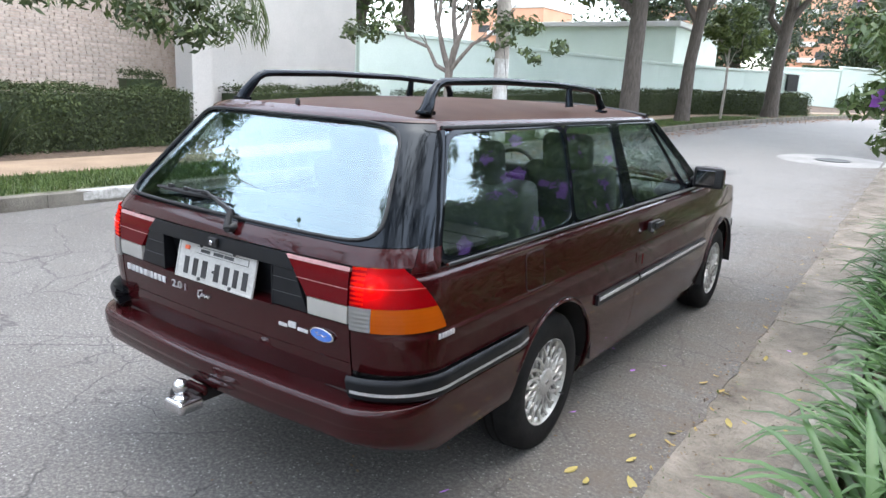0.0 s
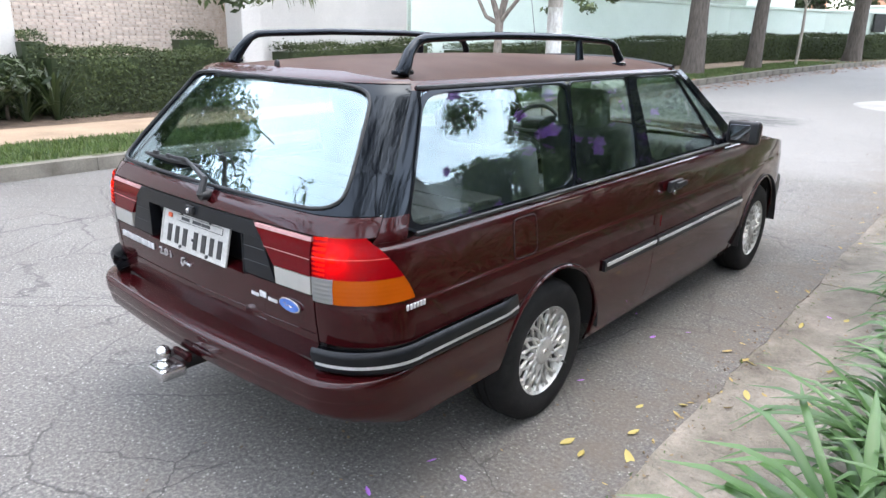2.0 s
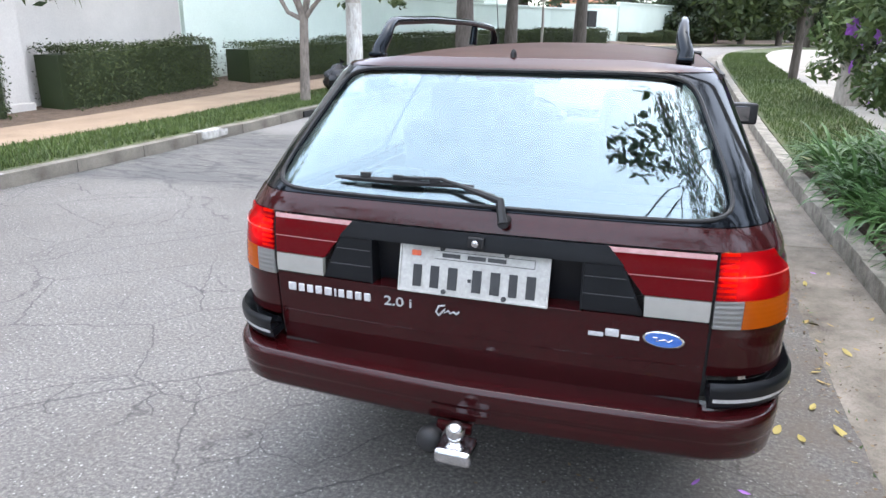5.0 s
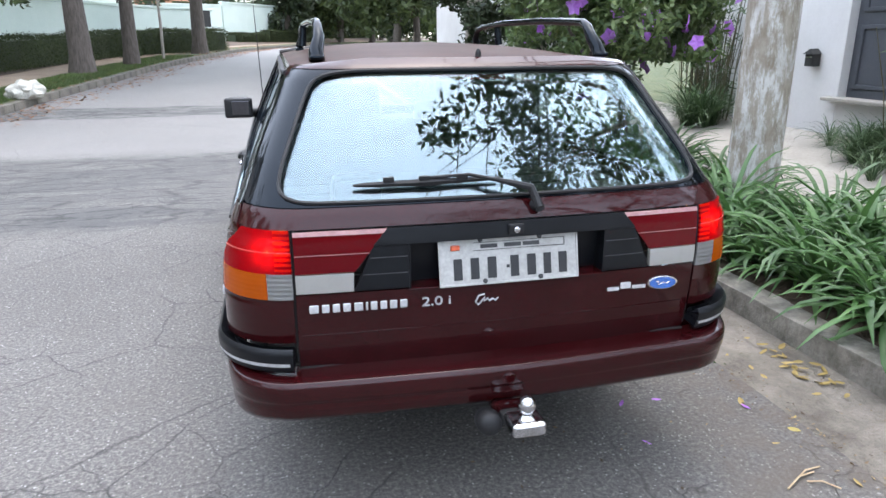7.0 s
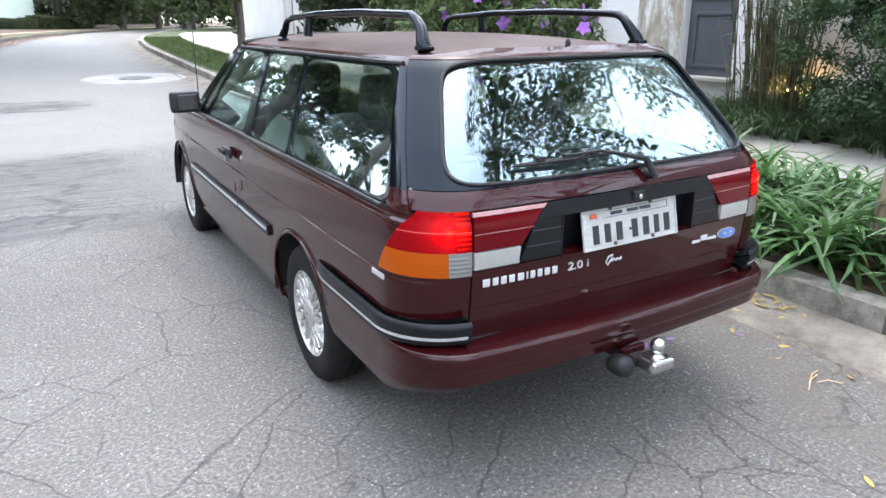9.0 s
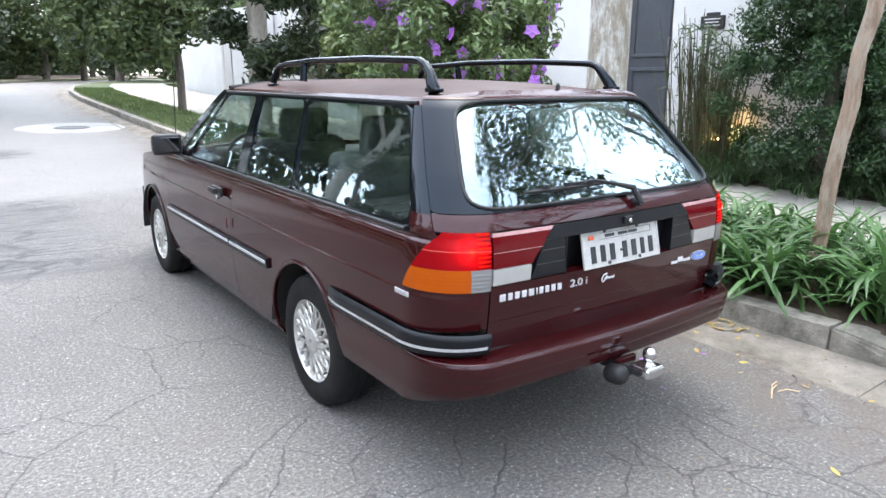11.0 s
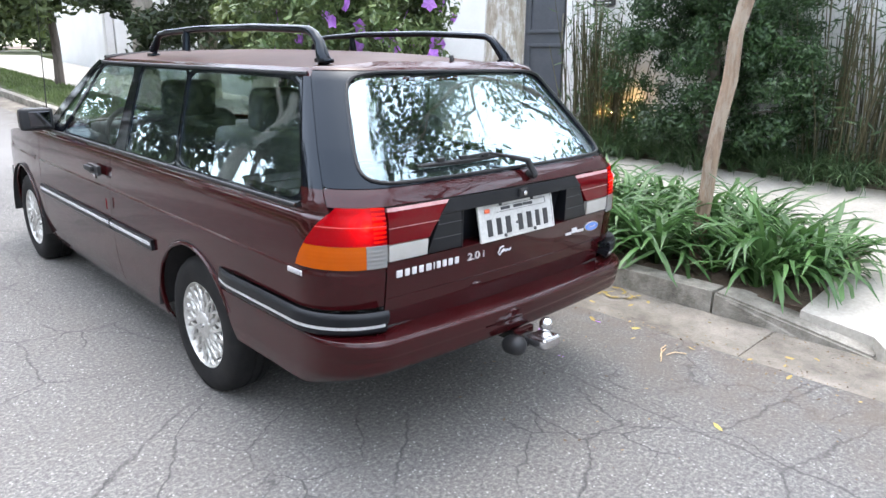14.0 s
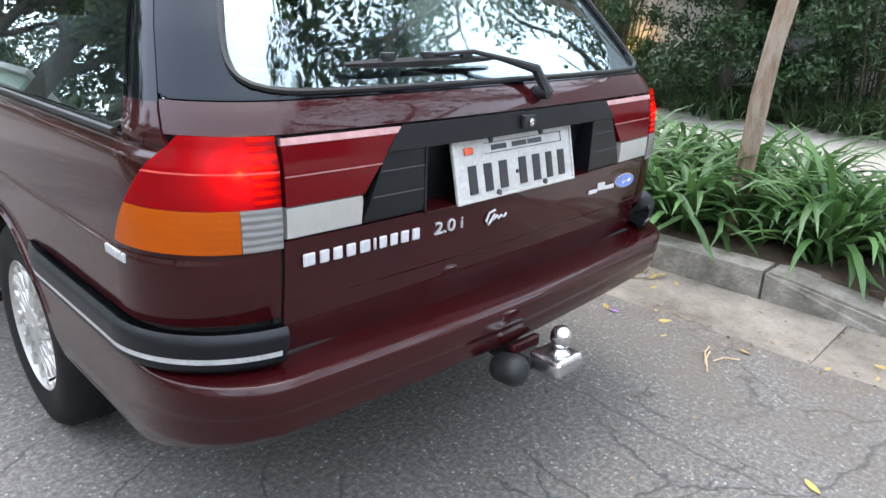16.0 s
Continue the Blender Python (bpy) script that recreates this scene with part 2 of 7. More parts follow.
def bark_mat(name, c1, c2, patch=None, stretch=0.18, grime=None):
    m, n, l, p = nodes_of(name)
    co = n.new("ShaderNodeTexCoord").outputs["Object"]
    mp = n.new("ShaderNodeMapping")
    mp.inputs["Scale"].default_value = (1, 1, stretch)
    l.new(co, mp.inputs["Vector"])
    a = noise_tex(n, l, 22.0, 6, 0.65, mp.outputs[0])
    col = ramp(n, l, a.outputs["Fac"], [(0.3, c1), (0.7, c2)])
    if patch:
        tall = n.new("ShaderNodeMapping")
        tall.inputs["Scale"].default_value = (1.5, 1.5, 0.42)
        l.new(co, tall.inputs["Vector"])
        b = noise_tex(n, l, 9.0, 8, 0.8, tall.outputs[0])
        col = mixc(n, l, ramp(n, l, b.outputs["Fac"], [(0.47, (0, 0, 0)), (0.56, (0.85, 0.85, 0.85))]), col, patch)
    if grime:
        g = noise_tex(n, l, 3.1, 7, 0.7, co)
        col = mixc(n, l, ramp(n, l, g.outputs["Fac"], [(0.46, (0, 0, 0)), (0.66, (0.75, 0.75, 0.75))]), col, grime)
    l.new(col, p.inputs["Base Color"])
    p.inputs["Roughness"].default_value = 0.9
    bump(n, l, p, a.outputs["Fac"], 0.6, 0.02)
    return m


PAINT = paint_mat()
BUMPER_PAINT = paint_mat("burgundy_bumper_paint", 0.10)
ROOF_PAINT = mat("dusty_faded_burgundy", (0.040, 0.019, 0.015), (0.070, 0.042, 0.032), 0.5, 2.6, 0, 120, 0.08, 0.001, coat=0.0, spec=0.05)
BLACK = mat("gloss_black_paint", (0.0025, 0.003, 0.0045), (0.004, 0.0048, 0.0065), 0.06, 8, 0, 70, 0.0, coat=0.0, spec=0.22)
PLASTIC = mat("grey_black_plastic", (0.0045, 0.005, 0.0065), (0.008, 0.009, 0.011), 0.36, 9, 0, 260, 0.15, 0.001, spec=0.25)
RUBBER = mat("black_rubber", (0.012, 0.012, 0.013), (0.02, 0.02, 0.021), 0.5, 12, 0, 120, 0.15, 0.001, spec=0.3)
TYRE = mat("worn_tyre_rubber", (0.007, 0.007, 0.0075), (0.016, 0.0155, 0.015), 0.75, 14, 0, 90, 0.4, 0.002, spec=0.18)
BLACK.node_tree.nodes["Principled BSDF"].inputs["Specular Tint"].default_value = (0.72, 0.86, 1.0, 1)
UNDER = mat("underbody_black", (0.008, 0.008, 0.008), (0.014, 0.013, 0.013), 0.9, 10)
CHROME = mat("worn_chrome", (0.55, 0.55, 0.56), (0.72, 0.72, 0.74), 0.14, 14, 1.0, 180, 0.05, 0.001)
SILVER = mat("satin_silver", (0.50, 0.50, 0.51), (0.62, 0.62, 0.63), 0.35, 16, 0.35, 140, 0.05, 0.001)
ALLOY = mat("dusty_silver_alloy", (0.40, 0.39, 0.37), (0.55, 0.54, 0.51), 0.42, 18, 0.55, 140, 0.1, 0.001)
WHITE_PLATE = mat("plate_enamel", (0.33, 0.322, 0.30), (0.42, 0.412, 0.39), 0.45, 18, 0, 90, 0.06)
INK = mat("black_enamel", (0.012, 0.012, 0.014), (0.02, 0.02, 0.022), 0.4, 20)
RED_DOT = mat("red_sticker", (0.5, 0.07, 0.02), (0.6, 0.1, 0.03), 0.5, 20)
BLUE = mat("blue_enamel", (0.03, 0.10, 0.36), (0.05, 0.15, 0.46), 0.2, 20, 0, 60, 0.02, coat=0.8)
RED_LENS = lens_mat("red_lens", (1.0, 0.022, 0.012), (0.20, 0.0015, 0.006), 0.46, 520.0, "Z", 0.38)
RED_RIB = lens_mat("red_prism", (1.0, 0.10, 0.016), (0.20, 0.003, 0.006), 0.75, 700.0, "Z", 0.8)
DULL_RED = lens_mat("dark_red_reflector", (0.5, 0.006, 0.006), (0.10, 0.0025, 0.005), 0.12, relief=0.0)
AMBER = lens_mat("amber_lens", (1.0, 0.28, 0.02), (0.42, 0.085, 0.004), 0.3, 150.0, "Z", 0.2, 0.2)
WHITE_LENS = lens_mat("milky_clear_lens", (0.95, 0.93, 0.88), (0.36, 0.345, 0.32), 0.2, 120.0, "X", 0.15, 0.05)
CLEAR_RIB = lens_mat("ribbed_clear_lens", (0.9, 0.89, 0.87), (0.26, 0.255, 0.245), 0.45, 150.0, "Z", 0.3, 0.9)
REFLECTOR = mat("lamp_reflector", (0.07, 0.07, 0.066), (0.11, 0.11, 0.104), 0.35, 30)
GLASS = glass_mat("green_tinted_glass", (0.86, 0.91, 0.89), 0.075, 0.0, 4.1, (0.74, 0.84, 0.88))
REAR_GLASS = glass_mat("rear_glass", (0.80, 0.86, 0.85), 0.17, 0.0, 2.8, (0.57, 0.68, 0.73))
MIRROR = mat("mirror_glass", (0.10, 0.10, 0.11), (0.13, 0.13, 0.14), 0.02, 5, 1.0, 50, 0)
CLOTH = mat("grey_seat_cloth", (0.06, 0.063, 0.07), (0.10, 0.104, 0.112), 0.95, 12, 0, 300, 0.5, 0.002)
DARK_TRIM = mat("dark_interior_trim", (0.025, 0.026, 0.028), (0.045, 0.046, 0.048), 0.7, 10, 0, 200, 0.3, 0.001)
HEADLINER = mat("pale_headliner", (0.32, 0.32, 0.31), (0.40, 0.40, 0.38), 0.95, 8, 0, 250, 0.2, 0.001)
ASPHALT = asphalt_mat()
CONCRETE = mat("weathered_concrete", (0.095, 0.081, 0.063), (0.245, 0.216, 0.178), 0.9, 4.2, 0, 75, 1.0, 0.012, spread=0.05)
KERBSTONE = mat("stained_kerb_concrete", (0.105, 0.094, 0.074), (0.33, 0.305, 0.26), 0.9, 6.5, 0, 60, 0.9, 0.008, spread=0.12)
KERB_DARK = mat("grimy_kerb_concrete", (0.070, 0.062, 0.048), (0.185, 0.168, 0.14), 0.9, 2.4, 0, 60, 0.9, 0.008, spread=0.12)
WHITEWASH = mat("chipped_white_kerb_paint", (0.16, 0.155, 0.14), (0.50, 0.49, 0.46), 0.85, 9.0, 0, 50, 0.4, 0.004)
PAVING = mat("pale_sidewalk_concrete", (0.29, 0.268, 0.23), (0.39, 0.362, 0.315), 0.9, 1.5, 0, 45, 0.35, 0.004, spread=0.05)
TANPATH = mat("tan_footpath", (0.20, 0.142, 0.095), (0.29, 0.215, 0.145), 0.9, 1.6, 0, 50, 0.4, 0.004, spread=0.06)
SOIL = mat("leafy_soil", (0.05, 0.034, 0.022), (0.11, 0.075, 0.05), 0.95, 7.0, 0, 40, 0.8, 0.02)
TURF = mat("verge_turf", (0.038, 0.060, 0.016), (0.085, 0.090, 0.035), 0.95, 3.0, 0, 40, 0.8, 0.02)
WHITE_WALL = mat("off_white_render", (0.54, 0.53, 0.515), (0.64, 0.63, 0.615), 0.85, 0.8, 0, 40, 0.04, 0.002, grain=0.2)
CREAM_WALL = mat("warm_off_white_render", (0.42, 0.40, 0.375), (0.50, 0.48, 0.45), 0.85, 0.8, 0, 40, 0.08, 0.003, grain=0.4)
GREY_WALL = mat("pale_grey_render", (0.46, 0.445, 0.43), (0.56, 0.545, 0.53), 0.85, 0.7, 0, 40, 0.1, 0.003, grain=0.4)
MINT_WALL = mat("mint_green_render", (0.56, 0.645, 0.57), (0.64, 0.715, 0.645), 0.85, 0.5, 0, 30, 0.08, 0.003, grain=0.4)
MORTAR = mat("pale_mortar", (0.45, 0.40, 0.345), (0.53, 0.48, 0.42), 0.95, 5.0, 0, 60, 0.4, 0.004)
BRICK = mat("pale_slip_brick", (0.42, 0.325, 0.265), (0.57, 0.49, 0.425), 0.9, 9.0, 0, 50, 0.5, 0.004, spread=0.16)
DOORPAINT = mat("slate_grey_door", (0.050, 0.055, 0.066), (0.068, 0.073, 0.085), 0.5, 4.0, 0, 80, 0.08, 0.002)
IRON = mat("black_iron", (0.018, 0.018, 0.018), (0.035, 0.034, 0.033), 0.55, 14, 0.2)
POLEMAT = bark_mat("lichened_pole", (0.22, 0.185, 0.14), (0.36, 0.32, 0.265), (0.56, 0.55, 0.525), 0.3, (0.17, 0.135, 0.095))
BARK = bark_mat("brown_bark", (0.050, 0.040, 0.034), (0.13, 0.108, 0.09))
PALEBARK = bark_mat("smooth_tan_bark", (0.10, 0.066, 0.045), (0.32, 0.225, 0.155), (0.26, 0.215, 0.165), 0.1)
GREYBARK = bark_mat("pale_grey_bark", (0.22, 0.19, 0.16), (0.40, 0.36, 0.31), None, 0.3)
FANBARK = bark_mat("grey_brown_bark", (0.10, 0.082, 0.068), (0.24, 0.205, 0.175), None, 0.3)
LIMEBARK = bark_mat("whitewashed_bark", (0.45, 0.44, 0.42), (0.66, 0.65, 0.62), (0.36, 0.33, 0.29), 0.3)
LEAF_HEDGE = leaf_mat("hedge_leaf", (0.018, 0.030, 0.008), (0.058, 0.078, 0.020), 0.75)
LEAF_TREE = leaf_mat("tree_leaf", (0.028, 0.050, 0.014), (0.095, 0.125, 0.038))
LEAF_LIGHT = leaf_mat("light_leaf", (0.06, 0.09, 0.022), (0.16, 0.20, 0.06))
LEAF_SHRUB = leaf_mat("shrub_leaf", (0.05, 0.09, 0.026), (0.16, 0.215, 0.075))
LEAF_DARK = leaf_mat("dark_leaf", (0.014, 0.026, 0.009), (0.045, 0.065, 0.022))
LEAF_STRAP = leaf_mat("strap_leaf", (0.036, 0.090, 0.024), (0.105, 0.205, 0.062), 0.4, 0.3)
LEAF_BORDER = leaf_mat("dark_strap_leaf", (0.030, 0.066, 0.025), (0.10, 0.16, 0.062), 0.45, 0.25)
LEAF_CONIFER = leaf_mat("conifer_needles", (0.012, 0.036, 0.011), (0.042, 0.088, 0.024))
REED = leaf_mat("dry_reed", (0.06, 0.055, 0.028), (0.15, 0.13, 0.07))
PETAL = leaf_mat("violet_petal", (0.36, 0.11, 0.56), (0.55, 0.26, 0.76), 0.6, 0.35)
DRYLEAF = leaf_mat("fallen_leaf", (0.22, 0.13, 0.05), (0.42, 0.33, 0.10), 0.7, 0.1)
BRICK_RED = mat("orange_tower_render", (0.55, 0.27, 0.17), (0.62, 0.33, 0.22), 0.85, 0.3)
BAG = mat("black_refuse_bag", (0.010, 0.011, 0.014), (0.02, 0.022, 0.026), 0.25, 10, 0, 25, 0.8, 0.02)
ROCKMAT = mat("pale_rubble_sack", (0.36, 0.35, 0.30), (0.55, 0.54, 0.48), 0.9, 6, 0, 20, 0.8, 0.03)


def glow(name, color, strength):
    m, n, l, p = nodes_of(name)
    p.inputs["Base Color"].default_value = (*color, 1)
    p.inputs["Emission Color"].default_value = (*color, 1)
    p.inputs["Emission Strength"].default_value = strength
    return m


BULB = glow("lamp_bulb", (1.0, 0.42, 0.10), 14.0)

# ---------------------------------------------------------------- building helpers
rng = np.random.default_rng(7)


def thing(name, label, category, group="", kind=""):
    return tagged(new(name), label, category, group, kind)


def link(name, mesh, material, parent=None, label="", smooth=False):
    mesh.materials.clear()
    mesh.materials.append(material)
    if smooth:
        mesh.polygons.foreach_set("use_smooth", [True] * len(mesh.polygons))
    ob = new(name, mesh)
    ob.parent = parent
    if label:
        ob["label"] = label
    return ob


def part(name, bm, material, parent=None, label="", smooth=False):
    me = bpy.data.meshes.new(name)
    bmesh.ops.recalc_face_normals(bm, faces=bm.faces)
    if smooth:
        for ed in bm.edges:
            ed.smooth = len(ed.link_faces) != 2 or ed.calc_face_angle(0) < 0.75
    bm.to_mesh(me)
    bm.free()
    return link(name, me, material, parent, label, smooth)


def raw(name, verts, faces, material, parent=None, label="", smooth=False):
    me = bpy.data.meshes.new(name)
    me.from_pydata([tuple(v) for v in verts], [], [tuple(f) for f in faces])
    me.update()
    return link(name, me, material, parent, label, smooth)


def box(bm, cx, cy, cz, sx, sy, sz, bev=0.0, m=None, seg=2):
    mm = Matrix.Translation((cx, cy, cz)) @ Matrix.Diagonal((sx, sy, sz, 1))
    r = bmesh.ops.create_cube(bm, size=1.0, matrix=(m @ mm) if m else mm)
    if bev:
        edges = {e for v in r["verts"] for e in v.link_edges}
        bmesh.ops.bevel(bm, geom=list(edges), offset=bev, segments=seg, affect="EDGES", profile=0.6)
    return bm


def tube(bm, pts, radii, seg=10, caps=True):
    """A round tube along points, with a radius at each."""
    pts = [Vector(p) for p in pts]
    rings = []
    for i, p in enumerate(pts):
        d = (pts[min(i + 1, len(pts) - 1)] - pts[max(i - 1, 0)]).normalized()
        a = d.cross(Vector((0.31, 0.2, 0.93)))
        a = a.normalized() if a.length > 0.05 else d.cross(Vector((1, 0, 0))).normalized()
        b = d.cross(a)
        r = radii[i] if hasattr(radii, "__len__") else radii
        rings.append([bm.verts.new(p + (a * math.cos(t) + b * math.sin(t)) * r) for t in np.linspace(0, 2 * math.pi, seg, endpoint=False)])
    for q, w in zip(rings, rings[1:]):
        for k in range(seg):
            bm.faces.new((q[k], q[(k + 1) % seg], w[(k + 1) % seg], w[k]))
    if caps:
        bm.faces.new(rings[0][::-1])
        bm.faces.new(rings[-1])
    return bm


def lathe(bm, profile, seg=48, axis="x", closed=False):
    """Turns a profile of (along, radius) round the x or z axis."""
    rings = []
    for a, r in profile:
        ring = []
        for t in np.linspace(0, 2 * math.pi, seg, endpoint=False):
            c, s = math.cos(t) * r, math.sin(t) * r
            ring.append(bm.verts.new((a, c, s) if axis == "x" else (c, s, a)))
        rings.append(ring)
    pairs = list(zip(rings, rings[1:])) + ([(rings[-1], rings[0])] if closed else [])
    for q, w in pairs:
        for k in range(seg):
            bm.faces.new((q[k], q[(k + 1) % seg], w[(k + 1) % seg], w[k]))
    if not closed:
        for ring in (rings[0], rings[-1]):
            bm.faces.new(ring)
    return bm


def grid_shell(bm, nu, nv, f, th=0.008, flip=False):
    """A curved sheet f(u, v), u and v from 0 to 1, with thickness on its inner side and a closed rim."""
    P = [[Vector(f(i / nu, j / nv)) for j in range(nv + 1)] for i in range(nu + 1)]

    def nrm(i, j):
        du = P[min(i + 1, nu)][j] - P[max(i - 1, 0)][j]
        dv = P[i][min(j + 1, nv)] - P[i][max(j - 1, 0)]
        c = du.cross(dv)
        return c.normalized() if c.length > 1e-9 else Vector((0, 0, 1))

    sg = -1 if flip else 1
    O = [[bm.verts.new(P[i][j]) for j in range(nv + 1)] for i in range(nu + 1)]
    for i in range(nu):
        for j in range(nv):
            q = (O[i][j], O[i + 1][j], O[i + 1][j + 1], O[i][j + 1])
            bm.faces.new(q[::-1] if flip else q)
    if th:
        I = [[bm.verts.new(P[i][j] - nrm(i, j) * th * sg) for j in range(nv + 1)] for i in range(nu + 1)]
        for i in range(nu):
            for j in range(nv):
                q = (I[i][j], I[i][j + 1], I[i + 1][j + 1], I[i + 1][j])
                bm.faces.new(q[::-1] if flip else q)
        rim = [(i, 0) for i in range(nu)] + [(nu, j) for j in range(nv)] + [(i, nv) for i in range(nu, 0, -1)] + [(0, j) for j in range(nv, 0, -1)]
        for (a, b), (c, d) in zip(rim, rim[1:] + rim[:1]):
            q = (O[a][b], I[a][b], I[c][d], O[c][d])
            bm.faces.new(q[::-1] if flip else q)
    return bm


def lerp(a, b, t):
    return a + (b - a) * t


GROUND_Y = [-60, 3.2, 4.6, 6, 7.5, 9, 11, 13, 17, 21, 25, 28, 33, 40, 55, 130]
GROUND_Z = [0, 0, 0.006, 0.022, 0.054, 0.102, 0.172, 0.24, 0.385, 0.52, 0.64, 0.71, 0.78, 0.81, 0.85, 1.0]


def gz(y):
    """The road's height: level round the car, climbing ahead and easing off far away."""
    return float(np.interp(y, GROUND_Y, GROUND_Z))


def zs(x):
    """The height of the sidewalk side, which climbs from the kerb towards the house."""
    return 0.14 + 0.105 * max(0.0, x - 1.9)


def leaf_mesh(centres, normals, size, aspect, spread, curl=0.0):
    """Many small folded leaves, one at each centre, as vertices and faces."""
    n = len(centres)
    d = rng.normal(size=(n, 3))
    d /= np.linalg.norm(d, axis=1)[:, None]
    nn = normals + rng.normal(size=(n, 3)) * spread
    nn /= np.linalg.norm(nn, axis=1)[:, None] + 1e-9
    a = np.cross(nn, d)
    a /= np.linalg.norm(a, axis=1)[:, None] + 1e-9
    b = np.cross(nn, a)
    s = (size * rng.uniform(0.6, 1.35, n))[:, None]
    L, Wd = a * s, b * s * aspect
    v = np.stack([centres - L, centres + Wd - nn * s * 0.12, centres + L * 1.1 - nn * s * curl, centres - Wd - nn * s * 0.12], 1).reshape(-1, 3)
    k = np.arange(n)[:, None] * 4
    return v, np.concatenate([k + [0, 1, 2], k + [0, 2, 3]])


def clumps(blobs, count, shell=0.55):
    """Points in a set of (x, y, z, radius) balls, denser to the outside, and their outward normals."""
    blobs = np.array(blobs, float)
    w = blobs[:, 3] ** 2
    pick = rng.choice(len(blobs), count, p=w / w.sum())
    d = rng.normal(size=(count, 3))
    d /= np.linalg.norm(d, axis=1)[:, None]
    r = blobs[pick, 3] * (shell + (1.08 - shell) * rng.random(count) ** 0.7)
    return blobs[pick, :3] + d * r[:, None] * (1, 1, 0.8), d


def limb_path(p, q, wob, n=6):
    p, q = np.array(p, float), np.array(q, float)
    out = [p + (q - p) * t for t in np.linspace(0, 1, n)]
    for i in range(1, n - 1):
        out[i] = out[i] + rng.normal(size=3) * wob
    return out


def tree(name, label, base, trunk, limbs, blobs, leaves, leaf_size, bark, leaf, group="", aspect=0.45, spread=0.7, shell=0.45, low=None):
    """Trunk: points and radii; limbs: (start, end, r0, r1); a crown of many small leaves round the blobs. Places are relative to the base."""
    t = thing(name, label, "tree", group)
    t.location = base
    bm = bmesh.new()
    tube(bm, trunk[0], trunk[1], 12)
    if low:
        part("trunk", bm, bark, t, "", True)
        bm = bmesh.new()
        tube(bm, [(p[0], p[1], p[2]) for p in low[0]], low[1], 14)
        part("whitewash", bm, LIMEBARK, t, "flaking white lime wash on the lower trunk", True)
    else:
        part("trunk", bm, bark, t, "", True)
    for a, b, r0, r1 in limbs:
        bm = bmesh.new()
        pts = limb_path(a, b, 0.03 * np.linalg.norm(np.subtract(b, a)))
        tube(bm, pts, list(np.linspace(r0, r1, len(pts))), 8)
        for k in range(4):
            o = pts[2 + k % 3]
            e = o + (pts[-1] - pts[0]) * 0.35 + rng.normal(size=3) * 0.10 * np.linalg.norm(pts[-1] - pts[0])
            tube(bm, limb_path(o, e, 0.03, 4), list(np.linspace(r1 * 0.8, r1 * 0.3, 4)), 5)
        part("limb", bm, bark, t, "", True)
    c, nn = clumps(blobs, leaves, shell)
    v, f = leaf_mesh(c, nn + (0, 0, 0.5), leaf_size, aspect, spread, 0.3)
    raw("crown", v, f, leaf, t)
    return t

# ---------------------------------------------------------------- the street
KY = [-60, -12, 0, 3, 6, 9, 13, 17, 21, 24, 28, 34, 40, 48, 56, 64, 76, 95, 120]
LX = [-5.5, -5.5, -5.5, -5.5, -5.5, -5.4, -5.08, -4.56, -4.12, -3.66, -2.98, -2.3, -1.3, 0.5, 2.7, 5.5, 11.5, 24, 46]
RX = [1.7, 1.7, 1.7, 1.66, 1.62, 1.6, 1.6, 1.6, 1.62, 1.68, 2.0, 2.9, 4.2, 6.3, 8.9, 12.0, 18.5, 31, 53]


def kl(y):
    return float(np.interp(y, KY, LX))


def kr(y):
    return float(np.interp(y, KY, RX))


def strip(name, xa, xb, y0, y1, z, material, label="", category="", kind="structure", step=1.0, depth=0.3, parent=None):
    """A slab between two lines xa(y) and xb(y), its top z above the road (one height, or one for each side)."""
    ys = np.arange(y0, y1 + 1e-6, step) if y1 - y0 > step else np.array([y0, y1])
    v, f = [], []
    for y in ys:
        za, zb = z(y) if callable(z) else z if isinstance(z, tuple) else (z, z)
        for x, dz in ((xa(y), za), (xb(y), zb), (xb(y), zb - depth), (xa(y), za - depth)):
            v.append((x, y, gz(y) + dz))
    for i in range(len(ys) - 1):
        a, b = 4 * i, 4 * i + 4
        for k in range(4):
            f.append((a + k, b + k, b + (k + 1) % 4, a + (k + 1) % 4))
    f += [(0, 1, 2, 3), (4 * len(ys) - 1, 4 * len(ys) - 2, 4 * len(ys) - 3, 4 * len(ys) - 4)]
    ob = raw(name, v, f[::-1], material, parent)
    bm = bmesh.new()
    bm.from_mesh(ob.data)
    bmesh.ops.recalc_face_normals(bm, faces=bm.faces)
    bm.to_mesh(ob.data)
    bm.free()
    if kind:
        tagged(ob, label, category, "", kind)
    return ob


# the ground sheet reaches the horizon, under road and verges
gy = [-3000, -400, -60, -30, -10, 0, 4, 8, 12, 16, 20, 30, 45, 60, 90, 130, 400, 3000]
gx = [-3000, -400, -60, -20, -6, 2, 20, 60, 400, 3000]
gv = [(x, y, (gz(y) if y < 130 else gz(130)) - 0.25) for y in gy for x in gx]
gf = [(j * 10 + i, j * 10 + i + 1, j * 10 + i + 11, j * 10 + i + 10) for j in range(len(gy) - 1) for i in range(9)]
tagged(raw("ground", gv, gf, TURF), "rough green ground beyond the street", "ground", "", "structure")
strip("road", lambda y: kl(y) - 0.02, lambda y: kr(y) - 0.44, -40, 118, 0.0, ASPHALT, "worn grey asphalt street with a net of cracks", "road", step=2.0, depth=0.2)
strip("left_verge", lambda y: kl(y) - 1.42, lambda y: kl(y) - 0.14, -40, 110, 0.14, TURF, "grass verge with worn bare patches beside the kerb", "verge", step=1.0)
